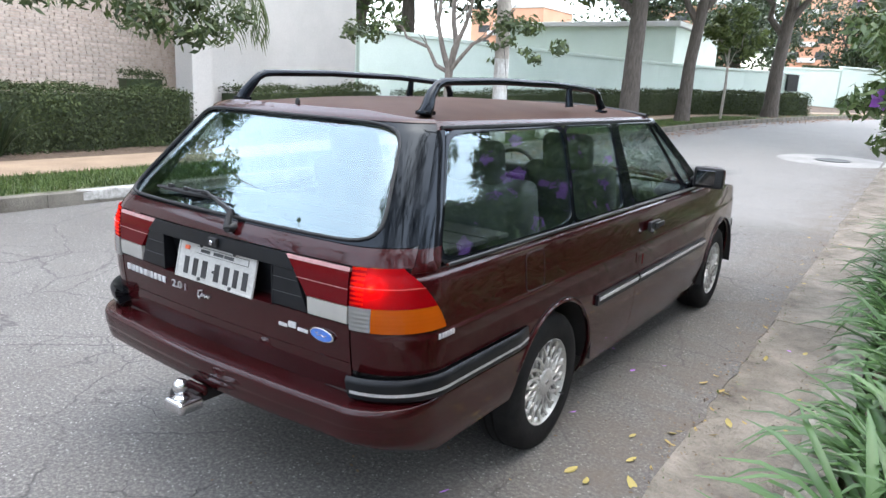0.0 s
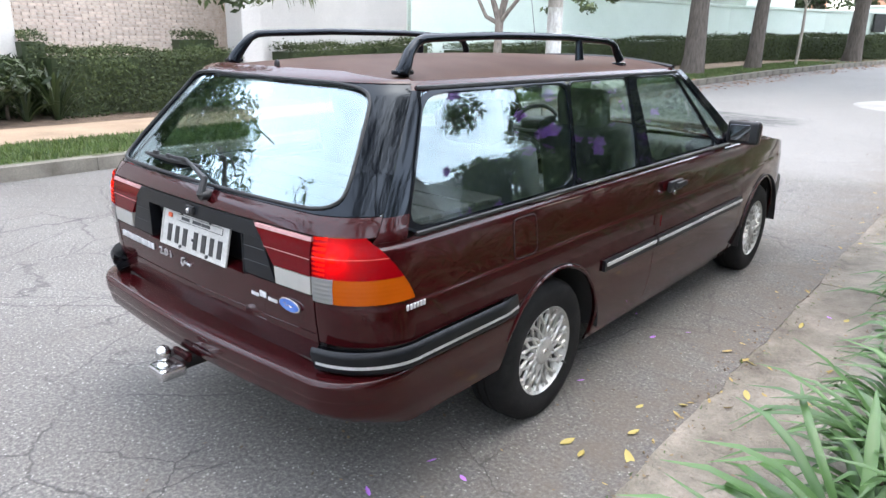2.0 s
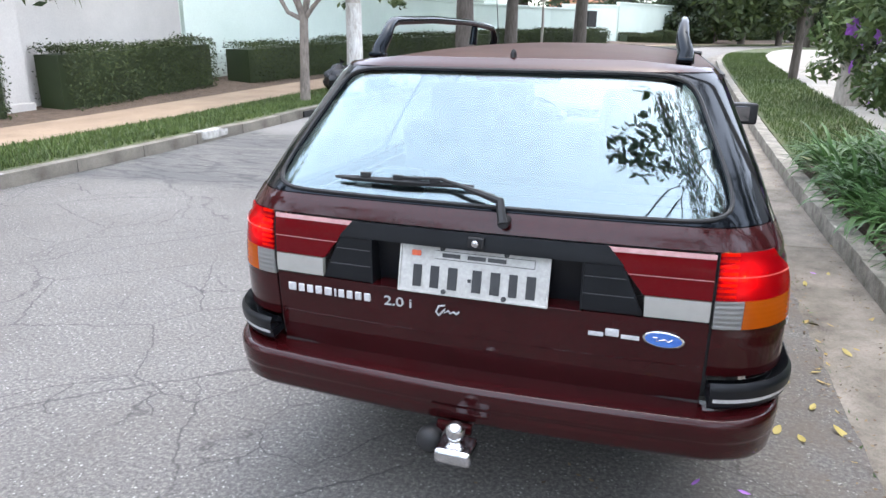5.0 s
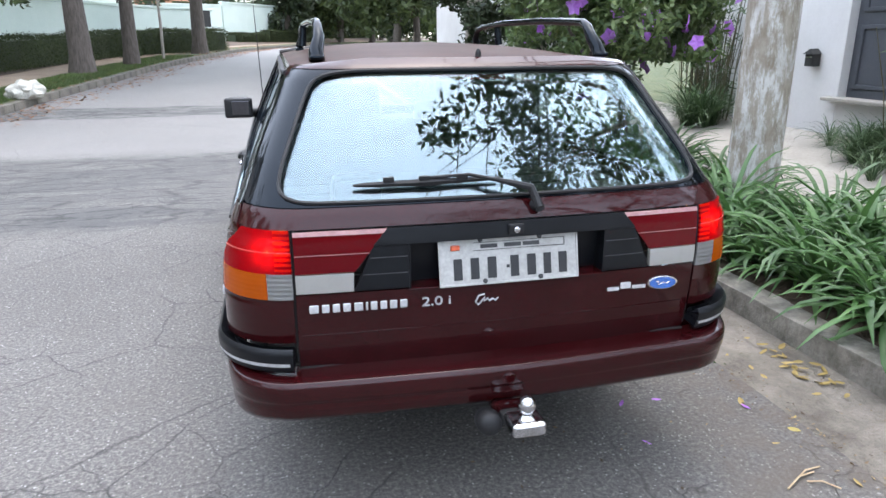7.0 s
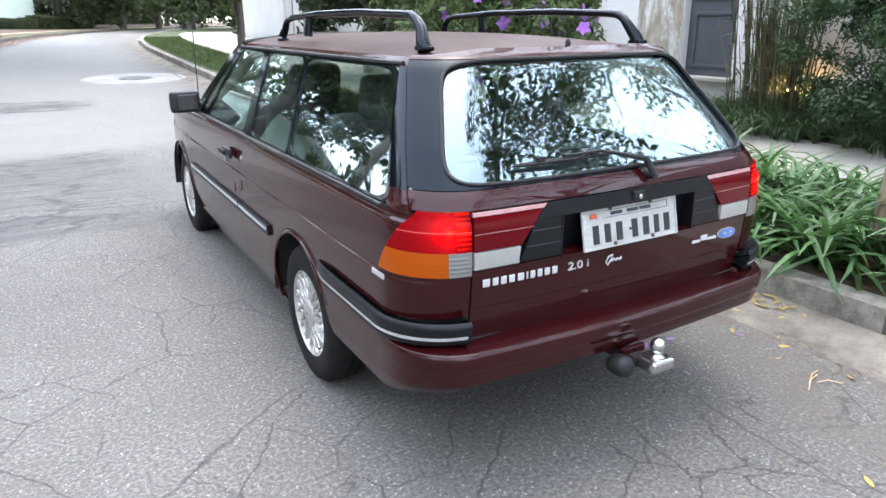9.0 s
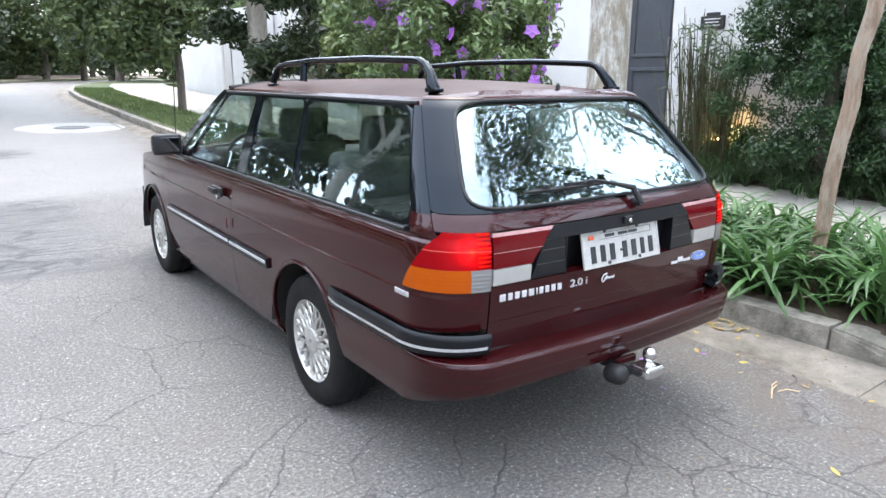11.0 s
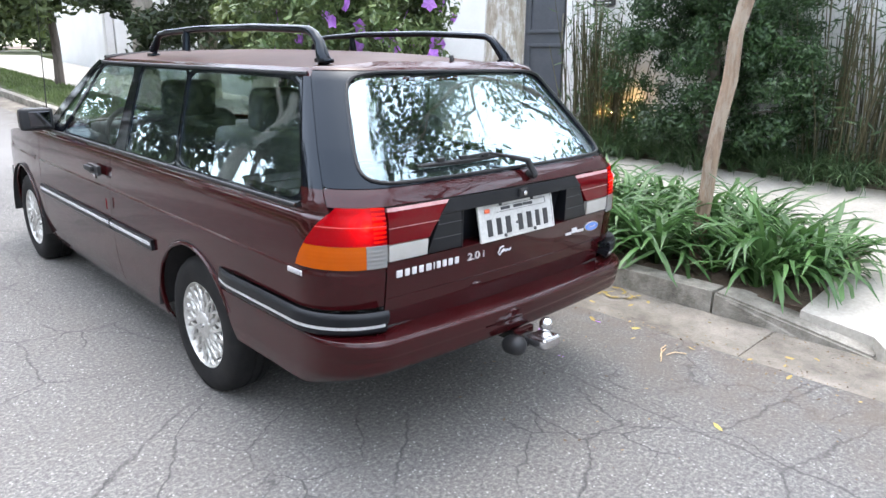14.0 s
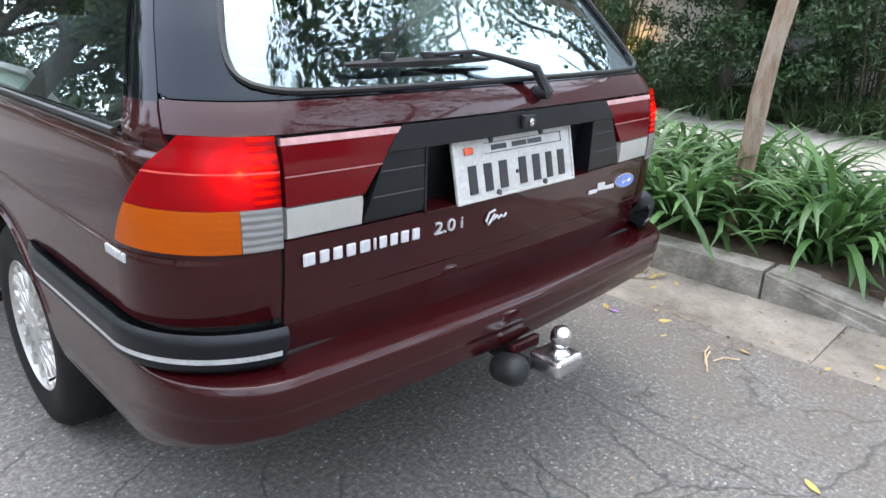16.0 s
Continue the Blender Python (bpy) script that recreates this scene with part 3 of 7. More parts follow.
strip("left_footpath", lambda y: kl(y) - 2.75, lambda y: kl(y) - 1.42, -40, 110, 0.155, TANPATH, "tan paved footpath along the front hedges", "pavement", step=1.0)
strip("left_bed", lambda y: kl(y) - 8.5, lambda y: kl(y) - 2.75, -40, 110, (0.45, 0.15), SOIL, "dry leafy soil under the hedges", "soil", step=1.0)
strip("planting_bed", lambda y: 1.86, lambda y: 2.95, -0.46, 6.6, (0.125, 0.225), SOIL, "dark leafy soil of the kerbside planting bed", "soil", step=0.5)
strip("sidewalk", lambda y: 2.95, lambda y: 4.35, -9, 8.5, (zs(2.95), zs(4.35)), PAVING, "pale concrete sidewalk climbing from the planted bed", "pavement", step=0.5)
strip("border_bed", lambda y: 4.35, lambda y: 4.86, -9, 3.25, (zs(4.35), zs(4.86)), SOIL, "dark soil border along the house wall", "soil", step=0.5)
strip("door_apron", lambda y: 4.35, lambda y: 4.86, 3.25, 8.5, (zs(4.35), zs(4.86)), PAVING, "pale concrete apron before the house door", "pavement", step=0.5)
strip("house_forecourt", lambda y: kr(y) + 1.6, lambda y: kr(y) + 4.2, 8.5, 40, 0.14, PAVING, "pale concrete pavement ahead along the houses", "pavement", step=1.0)
strip("right_verge", lambda y: kr(y) + 0.16, lambda y: kr(y) + 1.6, 6.6, 40, 0.14, TURF, "green grass verge with a street tree", "verge", step=1.0)
strip("driveway", lambda y: 1.80 if y > -0.84 else 1.705, lambda y: 2.95, -9, -0.46, lambda y: (0.045 + 0.085 * min(1, max(0, (y + 1.2) / 0.74)), zs(2.95)), PAVING, "pale concrete driveway ramp behind the kerb end", "driveway", step=0.07)
strip("far_ground", lambda y: kr(y) + 0.16, lambda y: kr(y) + 9, 40, 110, 0.12, TURF, "far verge in the shade of street trees", "verge", step=2.0)

# road ring: pale worn patch round a manhole
bm = bmesh.new()
lathe(bm, [(-0.004, 0.36), (0.0035, 0.38), (0.004, 1.05), (-0.004, 1.09)], 40, "z", True)
ob = part("road_patch", bm, mat("pale_road_patch", (0.20, 0.195, 0.185), (0.34, 0.33, 0.315), 0.9, 1.3, 0, 40, 0.4), None)
ob.location = (0.25, 15.1, gz(15.1) + 0.001)
ob.rotation_euler = (0.036, 0, 0)
tagged(ob, "pale worn ring of concrete round a manhole in the asphalt", "road patch")
bm = bmesh.new()
lathe(bm, [(-0.01, 0.33), (0.005, 0.33), (0.006, 0.30), (0.003, 0.29), (0.003, 0.02)], 32, "z")
ob = part("manhole_cover", bm, IRON, None)
ob.location = (0.25, 15.1, gz(15.1) + 0.004)
ob.rotation_euler = (0.036, 0, 0)
tagged(ob, "dark round iron manhole cover in the road", "manhole cover")


def kerb_block(material, L=0.996, w=0.15, h=0.14):
    bm = bmesh.new()
    box(bm, 0, 0, 0, w, L, h + 0.16, 0.005)
    me = bpy.data.meshes.new("kerb_stone")
    for v in bm.verts:
        v.co.z += (h - 0.16) / 2
        v.co.x += 0.006 * math.sin(v.co.y * 9)
    bm.to_mesh(me)
    bm.free()
    me.materials.append(material)
    return me




def kerb_line(name, kx, y0, y1, side, label, material, L=0.996):
    kerb_me = kerb_block(material, L)
    t = thing(name, label, "kerb", "", "structure")
    y = y0
    while y < y1:
        o = new("kerb_stone", kerb_me)
        a = math.atan2(kx(y + 1) - kx(y), 1.0)
        o.matrix_basis = Matrix.Translation((kx(y + 0.5) + side * 0.075, y + 0.5, gz(y + 0.5) + rng.normal() * 0.002)) @ Euler((math.atan(gz(y + 1) - gz(y)), rng.normal() * 0.003, -a)).to_matrix().to_4x4()
        o.parent = t
        y += 1.0
    return t


kerb_right = kerb_line("kerb_right", kr, 0.0 - 0.35 + 0.33, 60, 1, "worn concrete kerb along the planting bed", KERBSTONE, 1.001)
kerb_left = kerb_line("kerb_left", kl, -12, 60, -1, "worn concrete kerb with scraps of white paint", KERB_DARK, 1.012)
# sloping end stone of the right kerb
bm = bmesh.new()
vs = [bm.verts.new(p) for p in ((1.70, -0.03, -0.1), (1.86, -0.03, -0.1), (1.90, -0.85, -0.1), (1.72, -0.85, -0.1),
                                (1.705, -0.03, 0.138), (1.86, -0.03, 0.14), (1.90, -0.12, 0.138), (1.715, -0.12, 0.128), (1.90, -0.85, 0.05), (1.72, -0.85, 0.015))]
for q in ((0, 1, 5, 4), (4, 5, 6, 7), (7, 6, 8, 9), (9, 8, 2, 3), (0, 3, 2, 1)):
    bm.faces.new([vs[i] for i in q])
bm.faces.new([vs[i] for i in (0, 4, 7, 9, 3)])
bm.faces.new([vs[i] for i in (1, 2, 8, 6, 5)])
bmesh.ops.recalc_face_normals(bm, faces=bm.faces)
bmesh.ops.bevel(bm, geom=bm.edges[:], offset=0.012, segments=2, affect="EDGES")
part("kerb_end", bm, KERBSTONE, kerb_right, "chipped sloping end of the kerb at the driveway")

# gutter slabs
gut = thing("gutter", "stained concrete gutter strip between asphalt and kerb", "gutter", "", "structure")
bm = bmesh.new()
box(bm, 0, 0, 0, 0.46, 1.997, 0.2, 0.003)
gme = bpy.data.meshes.new("gutter_slab")
bm.to_mesh(gme)
bm.free()
gme.materials.append(CONCRETE)
for i in range(-10, 28):
    y = 2.0 * i + 0.62
    o = new("gutter_slab", gme)
    o.matrix_basis = Matrix.Translation((kr(y) - 0.225 + rng.normal() * 0.006, y, gz(y) - 0.094 + rng.normal() * 0.002)) @ Euler((math.atan(gz(y + 0.5) - gz(y - 0.5)), -0.018, -math.atan2(kr(y + 1) - kr(y - 1), 2))).to_matrix().to_4x4()
    o.parent = gut

# ragged edge where the asphalt laps over the gutter slabs
V, F = [], []
ys = np.arange(-4.0, 24.0, 0.035)
for i, y in enumerate(ys):
    w = 0.035 + 0.030 * noise.noise(Vector((y * 1.3, 3.0, 0))) + 0.018 * noise.noise(Vector((y * 6.0, 9.0, 0)))
    x0 = kr(y) - 0.47
    V += [(x0 - 0.06, y, gz(y) + 0.0005), (x0, y, gz(y) + 0.006), (x0 + max(0.012, w), y, gz(y) + 0.005), (x0 + max(0.02, w + 0.008), y, gz(y) - 0.02)]
    if i:
        k = 4 * i
        F += [(k - 4 + j, k - 3 + j, k + 1 + j, k + j) for j in range(3)]
tagged(raw("asphalt_edge", V, [f[::-1] for f in F], ASPHALT), "ragged asphalt edge lapping over the concrete gutter", "road edge", "", "structure")

# chipped white paint on two left kerb stones, a drain mouth
for y, ln in ((2.75, 0.8), (6.5, 0.85), (9.9, 0.9)):
    bm = bmesh.new()
    box(bm, kl(y) - 0.075, y, gz(y) + 0.085, 0.156, ln, 0.118, 0.02)
    part("white_paint", bm, WHITEWASH, kerb_left, "chipped white paint on the kerb")
bm = bmesh.new()
box(bm, kl(9.0) + 0.004, 9.0, gz(9) + 0.055, 0.03, 0.7, 0.10, 0.008)
part("drain_mouth", bm, UNDER, kerb_left, "dark storm drain opening in the kerb face")


# ---------------------------------------------------------------- left side: hedges, walls, pillars
def wall(name, x0, y0, x1, y1, z0, z1, th, material, label, category="wall", cap=0.0, capmat=None):
    """An upright wall from one plan point to another, th thick to the left of that way."""
    t = thing(name, label, category, "", "structure")
    dx, dy = x1 - x0, y1 - y0
    L = math.hypot(dx, dy)
    m = Matrix.Translation((x0, y0, 0)) @ Matrix.Rotation(math.atan2(dy, dx), 4, "Z")
    bm = bmesh.new()
    box(bm, L / 2, th / 2, (z0 + z1) / 2, L, th, z1 - z0, 0.01, m)
    part("wall_body", bm, material, t)
    if cap:
        bm = bmesh.new()
        box(bm, L / 2, th / 2, z1 + cap / 2, L + 0.06, th + 0.12, cap, 0.015, m)
        part("coping", bm, capmat or material, t, "projecting coping along the wall top")
    return t


def hedge(pts, width, height, label, leaves_per_m=900, leaf=0.024):
    """A clipped hedge along plan points: a plain dark box as core and thousands of small leaves in an uneven skin."""
    t = thing("hedge", label, "hedge", "front hedges")
    V, F, C, N = [], [], [], []
    for (x0, y0), (x1, y1) in zip(pts, pts[1:]):
        L = math.hypot(x1 - x0, y1 - y0)
        ux, uy = (x1 - x0) / L, (y1 - y0) / L
        nx, ny = uy, -ux
        k = len(V)
        for s, d in ((0, -1), (L, -1), (L, 1), (0, 1)):
            for z in (0.08, height - 0.06):
                px, py = x0 + ux * s + nx * d * (width / 2 - 0.12), y0 + uy * s + ny * d * (width / 2 - 0.12)
                V.append((px, py, gz(py) + 0.1 + z))
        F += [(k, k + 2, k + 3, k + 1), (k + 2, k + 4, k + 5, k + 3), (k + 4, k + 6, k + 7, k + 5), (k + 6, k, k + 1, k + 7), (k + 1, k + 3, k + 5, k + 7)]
        n = int(L * leaves_per_m * 2.6)
        s = rng.random(n) * L
        which = rng.random(n)
        d = np.where(which < 0.42, 1.0, np.where(which < 0.55, -1.0, rng.uniform(-1, 1, n)))
        z = np.where(which < 0.55, rng.uniform(0.06, 1, n) * height, height)
        wave = 0.05 * np.sin(s * 2.1) + 0.04 * np.sin(s * 5.3 + 1) + rng.normal(size=n) * 0.05
        dd = d * width / 2 + np.where(which < 0.55, d * wave, 0)
        z = z + np.where(which < 0.55, 0, wave * 0.8)
        px, py = x0 + ux * s + nx * dd, y0 + uy * s + ny * dd
        C.append(np.stack([px, py, 0.1 + z + [gz(q) for q in py]], 1))
        N.append(np.stack([np.where(which < 0.55, nx * d, 0), np.where(which < 0.55, ny * d, 0), np.where(which < 0.55, 0.3, 1.0)], 1))
    # plain dark box set in from the leaf skin, fills the gaps between leaves
    raw("core", V, F, LEAF_DARK, t, "plain dark box inside the hedge")
    v, f = leaf_mesh(np.concatenate(C), np.concatenate(N), leaf, 0.5, 0.6)
    raw("foliage", v, f, LEAF_HEDGE, t)
    return t


hedge([(-9.3, 2.95), (-9.3, 6.1)], 1.0, 0.98, "dense clipped green hedge in front of the pale brick house", 1700)
hedge([(-9.1, 7.1), (-9.25, 11.2)], 0.7, 1.0, "clipped green hedge along the off-white wall", 1100)
hedge([(-8.9, 12.0), (-8.3, 16), (-7.7, 20), (-6.5, 25)], 0.9, 0.86, "long clipped hedge under the mint garden wall", 900)
hedge([(-6.5, 25), (-4.9, 28.6), (-3.05, 32.2)], 0.9, 0.88, "far stretch of clipped hedge under the mint wall", 900, 0.032)
hedge([(-1.2, 59.0), (2.8, 66.0)], 1.0, 1.0, "low clipped hedge along the far mint wall", 900, 0.06)
hedge([(-3.7, 55.0), (-1.4, 58.6)], 1.0, 0.8, "short clipped hedge beyond the wall opening", 900, 0.06)

brick_wall = wall("wall_brick_house", -10.9, 7.3, -10.9, 1.9, 0, 5.6, -0.3, MORTAR, "pale slip-brick house wall behind the hedge")
for (x, y, w, d, lean, lab) in ((-9.5, 6.62, 0.52, 0.44, 0, "off-white rendered pillar between two hedges"), (-10.1, 2.5, 0.6, 0.5, 0.05, "pale grey buttress pillar leaning against the brick house")):
    t = thing("pillar", lab, "pillar", "", "structure")
    bm = bmesh.new()
    box(bm, 0, 0, 3.2, w, d, 6.4, 0.02)
    for v in bm.verts:
        v.co.x += lean * (6.4 - v.co.z)
    part("shaft", bm, CREAM_WALL, t)
    bm = bmesh.new()
    box(bm, lean * 6.3, 0, 0.12, w + 0.08, d + 0.08, 0.24, 0.02)
    part("plinth", bm, CREAM_WALL, t)
    t.location = (x, y, 0.12)
wall("wall_grey_house", -11.6, 1.9, -11.6, -14, 0, 5.4, 0.3, GREY_WALL, "pale grey rendered house wall")
wall("wall_white", -10.1, 11.3, -9.75, 6.9, 0, 5.6, 0.3, CREAM_WALL, "tall off-white rendered wall with a window high up")
wall("wall_white_return", -14.5, 11.3, -10.1, 11.3, 0, 5.6, 0.25, CREAM_WALL, "return of the tall off-white wall")
bm = bmesh.new()
box(bm, -9.94, 9.9, 3.75, 0.08, 1.1, 0.42, 0.01, )
ob = part("window_high", bm, DARK_TRIM)
tagged(ob, "dark high window strip in the off-white wall", "window", "", "structure")

MW = [(-10.05, 11.55), (-9.7, 15), (-8.9, 20), (-7.5, 26), (-5.3, 30.6), (-3.4, 32.9)]
for i, (a, b) in enumerate(zip(MW, MW[1:])):
    wall("wall_mint_%d" % (i + 1), b[0], b[1], a[0], a[1], -0.2, 2.62, 0.2, MINT_WALL, "mint green rendered garden wall along the footpath", "wall", 0.1)
    for q in (0.0, 0.33, 0.66):
        bm = bmesh.new()
        x, y = lerp(a[0], b[0], q), lerp(a[1], b[1], q)
        box(bm, 0, 0, 0, 0.3, 0.2, 2.9, 0.01, Matrix.Translation((x, y, 1.255)) @ Matrix.Rotation(math.atan2(b[1] - a[1], b[0] - a[0]), 4, "Z"))
        part("wall_pier", bm, MINT_WALL, bpy.data.objects["wall_mint_%d" % (i + 1)])
wall("wall_mint_far", -4.4, 55.5, -8.3, 53.5, 0, gz(54) + 2.9, 0.25, MINT_WALL, "mint wall turning towards the far gate", "wall", 0.12)
wall("wall_mint_gate", 1.5, 66, -4.4, 55.5, 0, gz(60) + 3.1, 0.25, MINT_WALL, "far mint wall beyond the gate", "wall", 0.12)
bm = bmesh.new()
box(bm, 0, 0, 0, 0.55, 0.12, 0.70, 0.02, Matrix.Translation((-3.53, 32.24, 2.27)) @ Matrix.Rotation(radians(50.4), 4, "Z"))
ob = part("meter_box", bm, IRON)
tagged(ob, "dark square meter box on the mint wall", "meter box")
# upper storey behind the mint wall
t = thing("mint_house", "pale mint house behind the garden wall", "house", "", "structure")
bm = bmesh.new()
box(bm, -12.5, 33.2, 2.2, 9, 7, 4.4, 0.03)
part("wall", bm, MINT_WALL, t)
bm = bmesh.new()
box(bm, -12.5, 33.2, 4.5, 9.4, 7.4, 0.22, 0.03)
part("roof_edge", bm, WHITE_WALL, t)


def tower(name, x, y, w, d, h, label):
    """A far apartment tower: storeys, window bands and balconies as real boxes."""
    t = thing(name, label, "apartment building", "far towers", "structure")
    bm = bmesh.new()
    box(bm, 0, 0, h / 2, w, d, h, 0.1)
    part("wall", bm, BRICK_RED, t)
    floors = int(h / 3.1)
    for k in range(1, floors):
        for s in (-0.3, 0.05, 0.36):
            bm = bmesh.new()
            box(bm, s * w, -d / 2 - 0.02, k * 3.1 + 1.4, w * 0.16, 0.16, 1.5, 0.02)
            part("window", bm, DARK_TRIM, t)
        bm = bmesh.new()
        box(bm, -w * 0.12, -d / 2 - 0.5, k * 3.1 + 0.45, w * 0.2, 1.0, 0.9, 0.03)
        part("balcony", bm, WHITE_WALL, t)
    bm = bmesh.new()
    box(bm, 0, 0, h + 0.4, w * 1.03, d * 1.03, 0.8, 0.1)
    part("roof", bm, WHITE_WALL, t)
    t.location = (x, y, 0)


tower("apartment_tower", -44, 150, 20, 14, 19, "orange apartment tower with white balconies far off")
tower("apartment_tower", -20, 165, 16, 14, 22, "tall orange apartment tower with white balconies far off")
tower("apartment_tower", -78, 140, 18, 14, 18, "orange and white apartment tower beyond the trees")

# ---------------------------------------------------------------- right side: house wall, door, pole
HX = 4.86
wall("wall_house", HX, -9, HX, 3.47, 0, 3.2, -0.3, WHITE_WALL, "white rendered house wall behind the border")
wall("wall_house_far", HX, 4.17, HX, 6.7, 0, 3.2, -0.3, WHITE_WALL, "white rendered house wall beyond the door")
wall("wall_house_over_door", HX, 3.47, HX, 4.17, 2.62, 3.2, -0.3, WHITE_WALL, "white rendered wall over the door")
wall("wall_house_under_door", HX, 3.47, HX, 4.17, 0, 0.80, -0.3, WHITE_WALL, "white rendered base under the door")
door = thing("door_1", "dark slate-grey panelled house door above a pale threshold", "door", "", "structure")
bm = bmesh.new()
box(bm, HX + 0.12, 3.82, 1.72, 0.05, 0.69, 1.78, 0.006)
part("door_leaf", bm, DOORPAINT, door)
for z0, z1 in ((0.94, 1.50), (1.66, 2.48)):
    bm = bmesh.new()
    for yy, zz, a, b in ((3.82, z0, .50, .04), (3.82, z1, .50, .04), (3.57, (z0 + z1) / 2, .04, z1 - z0 + .04), (4.07, (z0 + z1) / 2, .04, z1 - z0 + .04)):
        box(bm, HX + 0.09, yy, zz, 0.03, a, b, 0.008)
    part("panel_moulding", bm, DOORPAINT, door)
bm = bmesh.new()
tube(bm, [(HX + 0.08, 3.53, 1.55), (HX + 0.03, 3.53, 1.55), (HX + 0.03, 3.53, 1.85), (HX + 0.08, 3.53, 1.85)], 0.010, 8)
part("door_handle", bm, CHROME, door)
bm = bmesh.new()
box(bm, HX + 0.02, 3.82, 0.815, 0.30, 0.86, 0.035, 0.008)
part("threshold", bm, PAVING, door, "pale stone threshold")
mb = thing("mailbox", "small black iron mailbox on the white wall", "mailbox")
MY, MZ = 4.52, 1.18
bm = bmesh.new()
box(bm, HX - 0.05, MY, MZ, 0.1, 0.115, 0.125, 0.010)
part("body", bm, IRON, mb)
bm = bmesh.new()
vs = [bm.verts.new(p) for p in ((HX - .12, MY - .07, MZ + .06), (HX, MY - .07, MZ + .06), (HX, MY + .07, MZ + .06), (HX - .12, MY + .07, MZ + .06), (HX - .10, MY, MZ + .115), (HX, MY, MZ + .115))]
for q in ((0, 1, 2, 3), (0, 4, 5, 1), (3, 2, 5, 4), (0, 3, 4), (1, 5, 2)):
    bm.faces.new([vs[k] for k in q])
part("lid", bm, IRON, mb, "peaked lid")
bm = bmesh.new()
box(bm, HX - .102, MY, MZ + .03, 0.008, 0.09, 0.012, 0.002)
part("slot", bm, CHROME, mb)
sg = thing("wall_sign", "small dark scalloped sign with pale bars on the wall", "sign")
bm = bmesh.new()
box(bm, HX - .02, 2.95, 1.98, 0.03, 0.28, 0.13, 0.008)
box(bm, HX - .02, 2.95, 2.06, 0.03, 0.16, 0.04, 0.015)
part("board", bm, IRON, sg)
for k in range(3):
    bm = bmesh.new()
    box(bm, HX - .038, 2.95, 1.945 + k * 0.033, 0.008, 0.20 - 0.04 * (k % 2), 0.012, 0.001)
    part("bar", bm, WHITE_WALL, sg)
# warm garden uplight against the wall
ul = thing("garden_uplight", "small warm garden uplight glowing at the wall foot", "garden light")
bm = bmesh.new()
tube(bm, [(HX - 0.22, 2.62, 0.40), (HX - 0.22, 2.62, 0.70)], 0.012, 8)
part("stake", bm, IRON, ul)
bm = bmesh.new()
lathe(bm, [(0.68, 0.025), (0.70, 0.04), (0.76, 0.048), (0.77, 0.044), (0.75, 0.016)], 18, "z")
for v in bm.verts:
    v.co.x += HX - 0.22
    v.co.y += 2.62
part("lamp_head", bm, IRON, ul)
bm = bmesh.new()
bmesh.ops.create_uvsphere(bm, u_segments=12, v_segments=8, radius=0.022, matrix=Matrix.Translation((HX - 0.22, 2.62, 0.785)))
part("lamp_bulb", bm, glow("garden_bulb", (1.0, 0.62, 0.22), 90.0), ul)

# utility pole at the kerb
pole = thing("utility_pole", "thick pale concrete utility pole blotched with lichen", "pole")
bm = bmesh.new()
tube(bm, [(0, 0, 0), (0.004, 0, 1.0), (0.02, 0, 3.0), (0.05, 0.01, 9.0)], [0.178, 0.172, 0.16, 0.12], 28)
part("shaft", bm, POLEMAT, pole, "", True)
bm = bmesh.new()
box(bm, 0.05, 0, 8.2, 2.2, 0.1, 0.12, 0.01)
part("crossarm", bm, BARK, pole)
for x in (-0.9, -0.3, 0.4, 1.0):
    bm = bmesh.new()
    lathe(bm, [(8.26, 0.03), (8.30, 0.055), (8.34, 0.03), (8.38, 0.05), (8.42, 0.02)], 14, "z")
    for v in bm.verts:
        v.co.x += x
    part("insulator", bm, WHITE_WALL, pole)
pole.location = (2.66, 2.45, 0.15)
for x, z, r in ((1.6, 8.46, 0.012), (2.2, 8.46, 0.012), (2.4, 6.4, 0.02), (2.4, 6.1, 0.016)):
    bm = bmesh.new()
    for y0, y1 in ((-34, 2.45), (2.45, 38)):
        tube(bm, [(x, lerp(y0, y1, q), z - 2.4 * q * (1 - q)) for q in np.linspace(0, 1, 14)], r, 6)
    ob = part("overhead_cable", bm, RUBBER)
    tagged(ob, "black overhead cable slung between poles", "cable", "overhead cables")
for x0, x1, z1 in ((8.1, -8.2, 7.2), (8.3, -8.0, 7.1)):
    bm = bmesh.new()
    tube(bm, [(lerp(x0, x1, q), lerp(4.6, -11.7, q), lerp(7.0, z1, q) - 1.2 * q * (1 - q)) for q in np.linspace(0, 1, 14)], 0.009, 6)
    ob = part("overhead_cable", bm, RUBBER)
    tagged(ob, "black overhead cable crossing the street", "cable", "overhead cables")

# ---------------------------------------------------------------- the station wagon
car = thing("station_wagon", "parked burgundy two-door station wagon with lit tail lamps", "car")
HW_Z = [.18, .25, .32, .40, .50, .58, .70, .7345, .7395, .80, .86, .901, .9075, .9125, .94, .965, 1.10, 1.315, 1.345, 1.37]
HW_X = [.735, .765, .782, .794, .799, .800, .7975, .7965, .792, .787, .780, .7735, .7710, .7620, .758, .746, .690, .590, .565, .525]
RY_Z = [.20, .52, .60, .70, .80, .90, .945, .975, 1.0, 1.03, 1.10, 1.20, 1.33, 1.345, 1.37]
RY_Y = [.03, .015, .0, -.012, -.018, -.016, -.010, .004, .024, .048, .103, .185, .293, .308, .350]
CX, CY, BOW = 0.205, 0.205, 0.02


def hw(z):
    return float(np.interp(z, HW_Z, HW_X))


def ry(z):
    return float(np.interp(z, RY_Z, RY_Y))


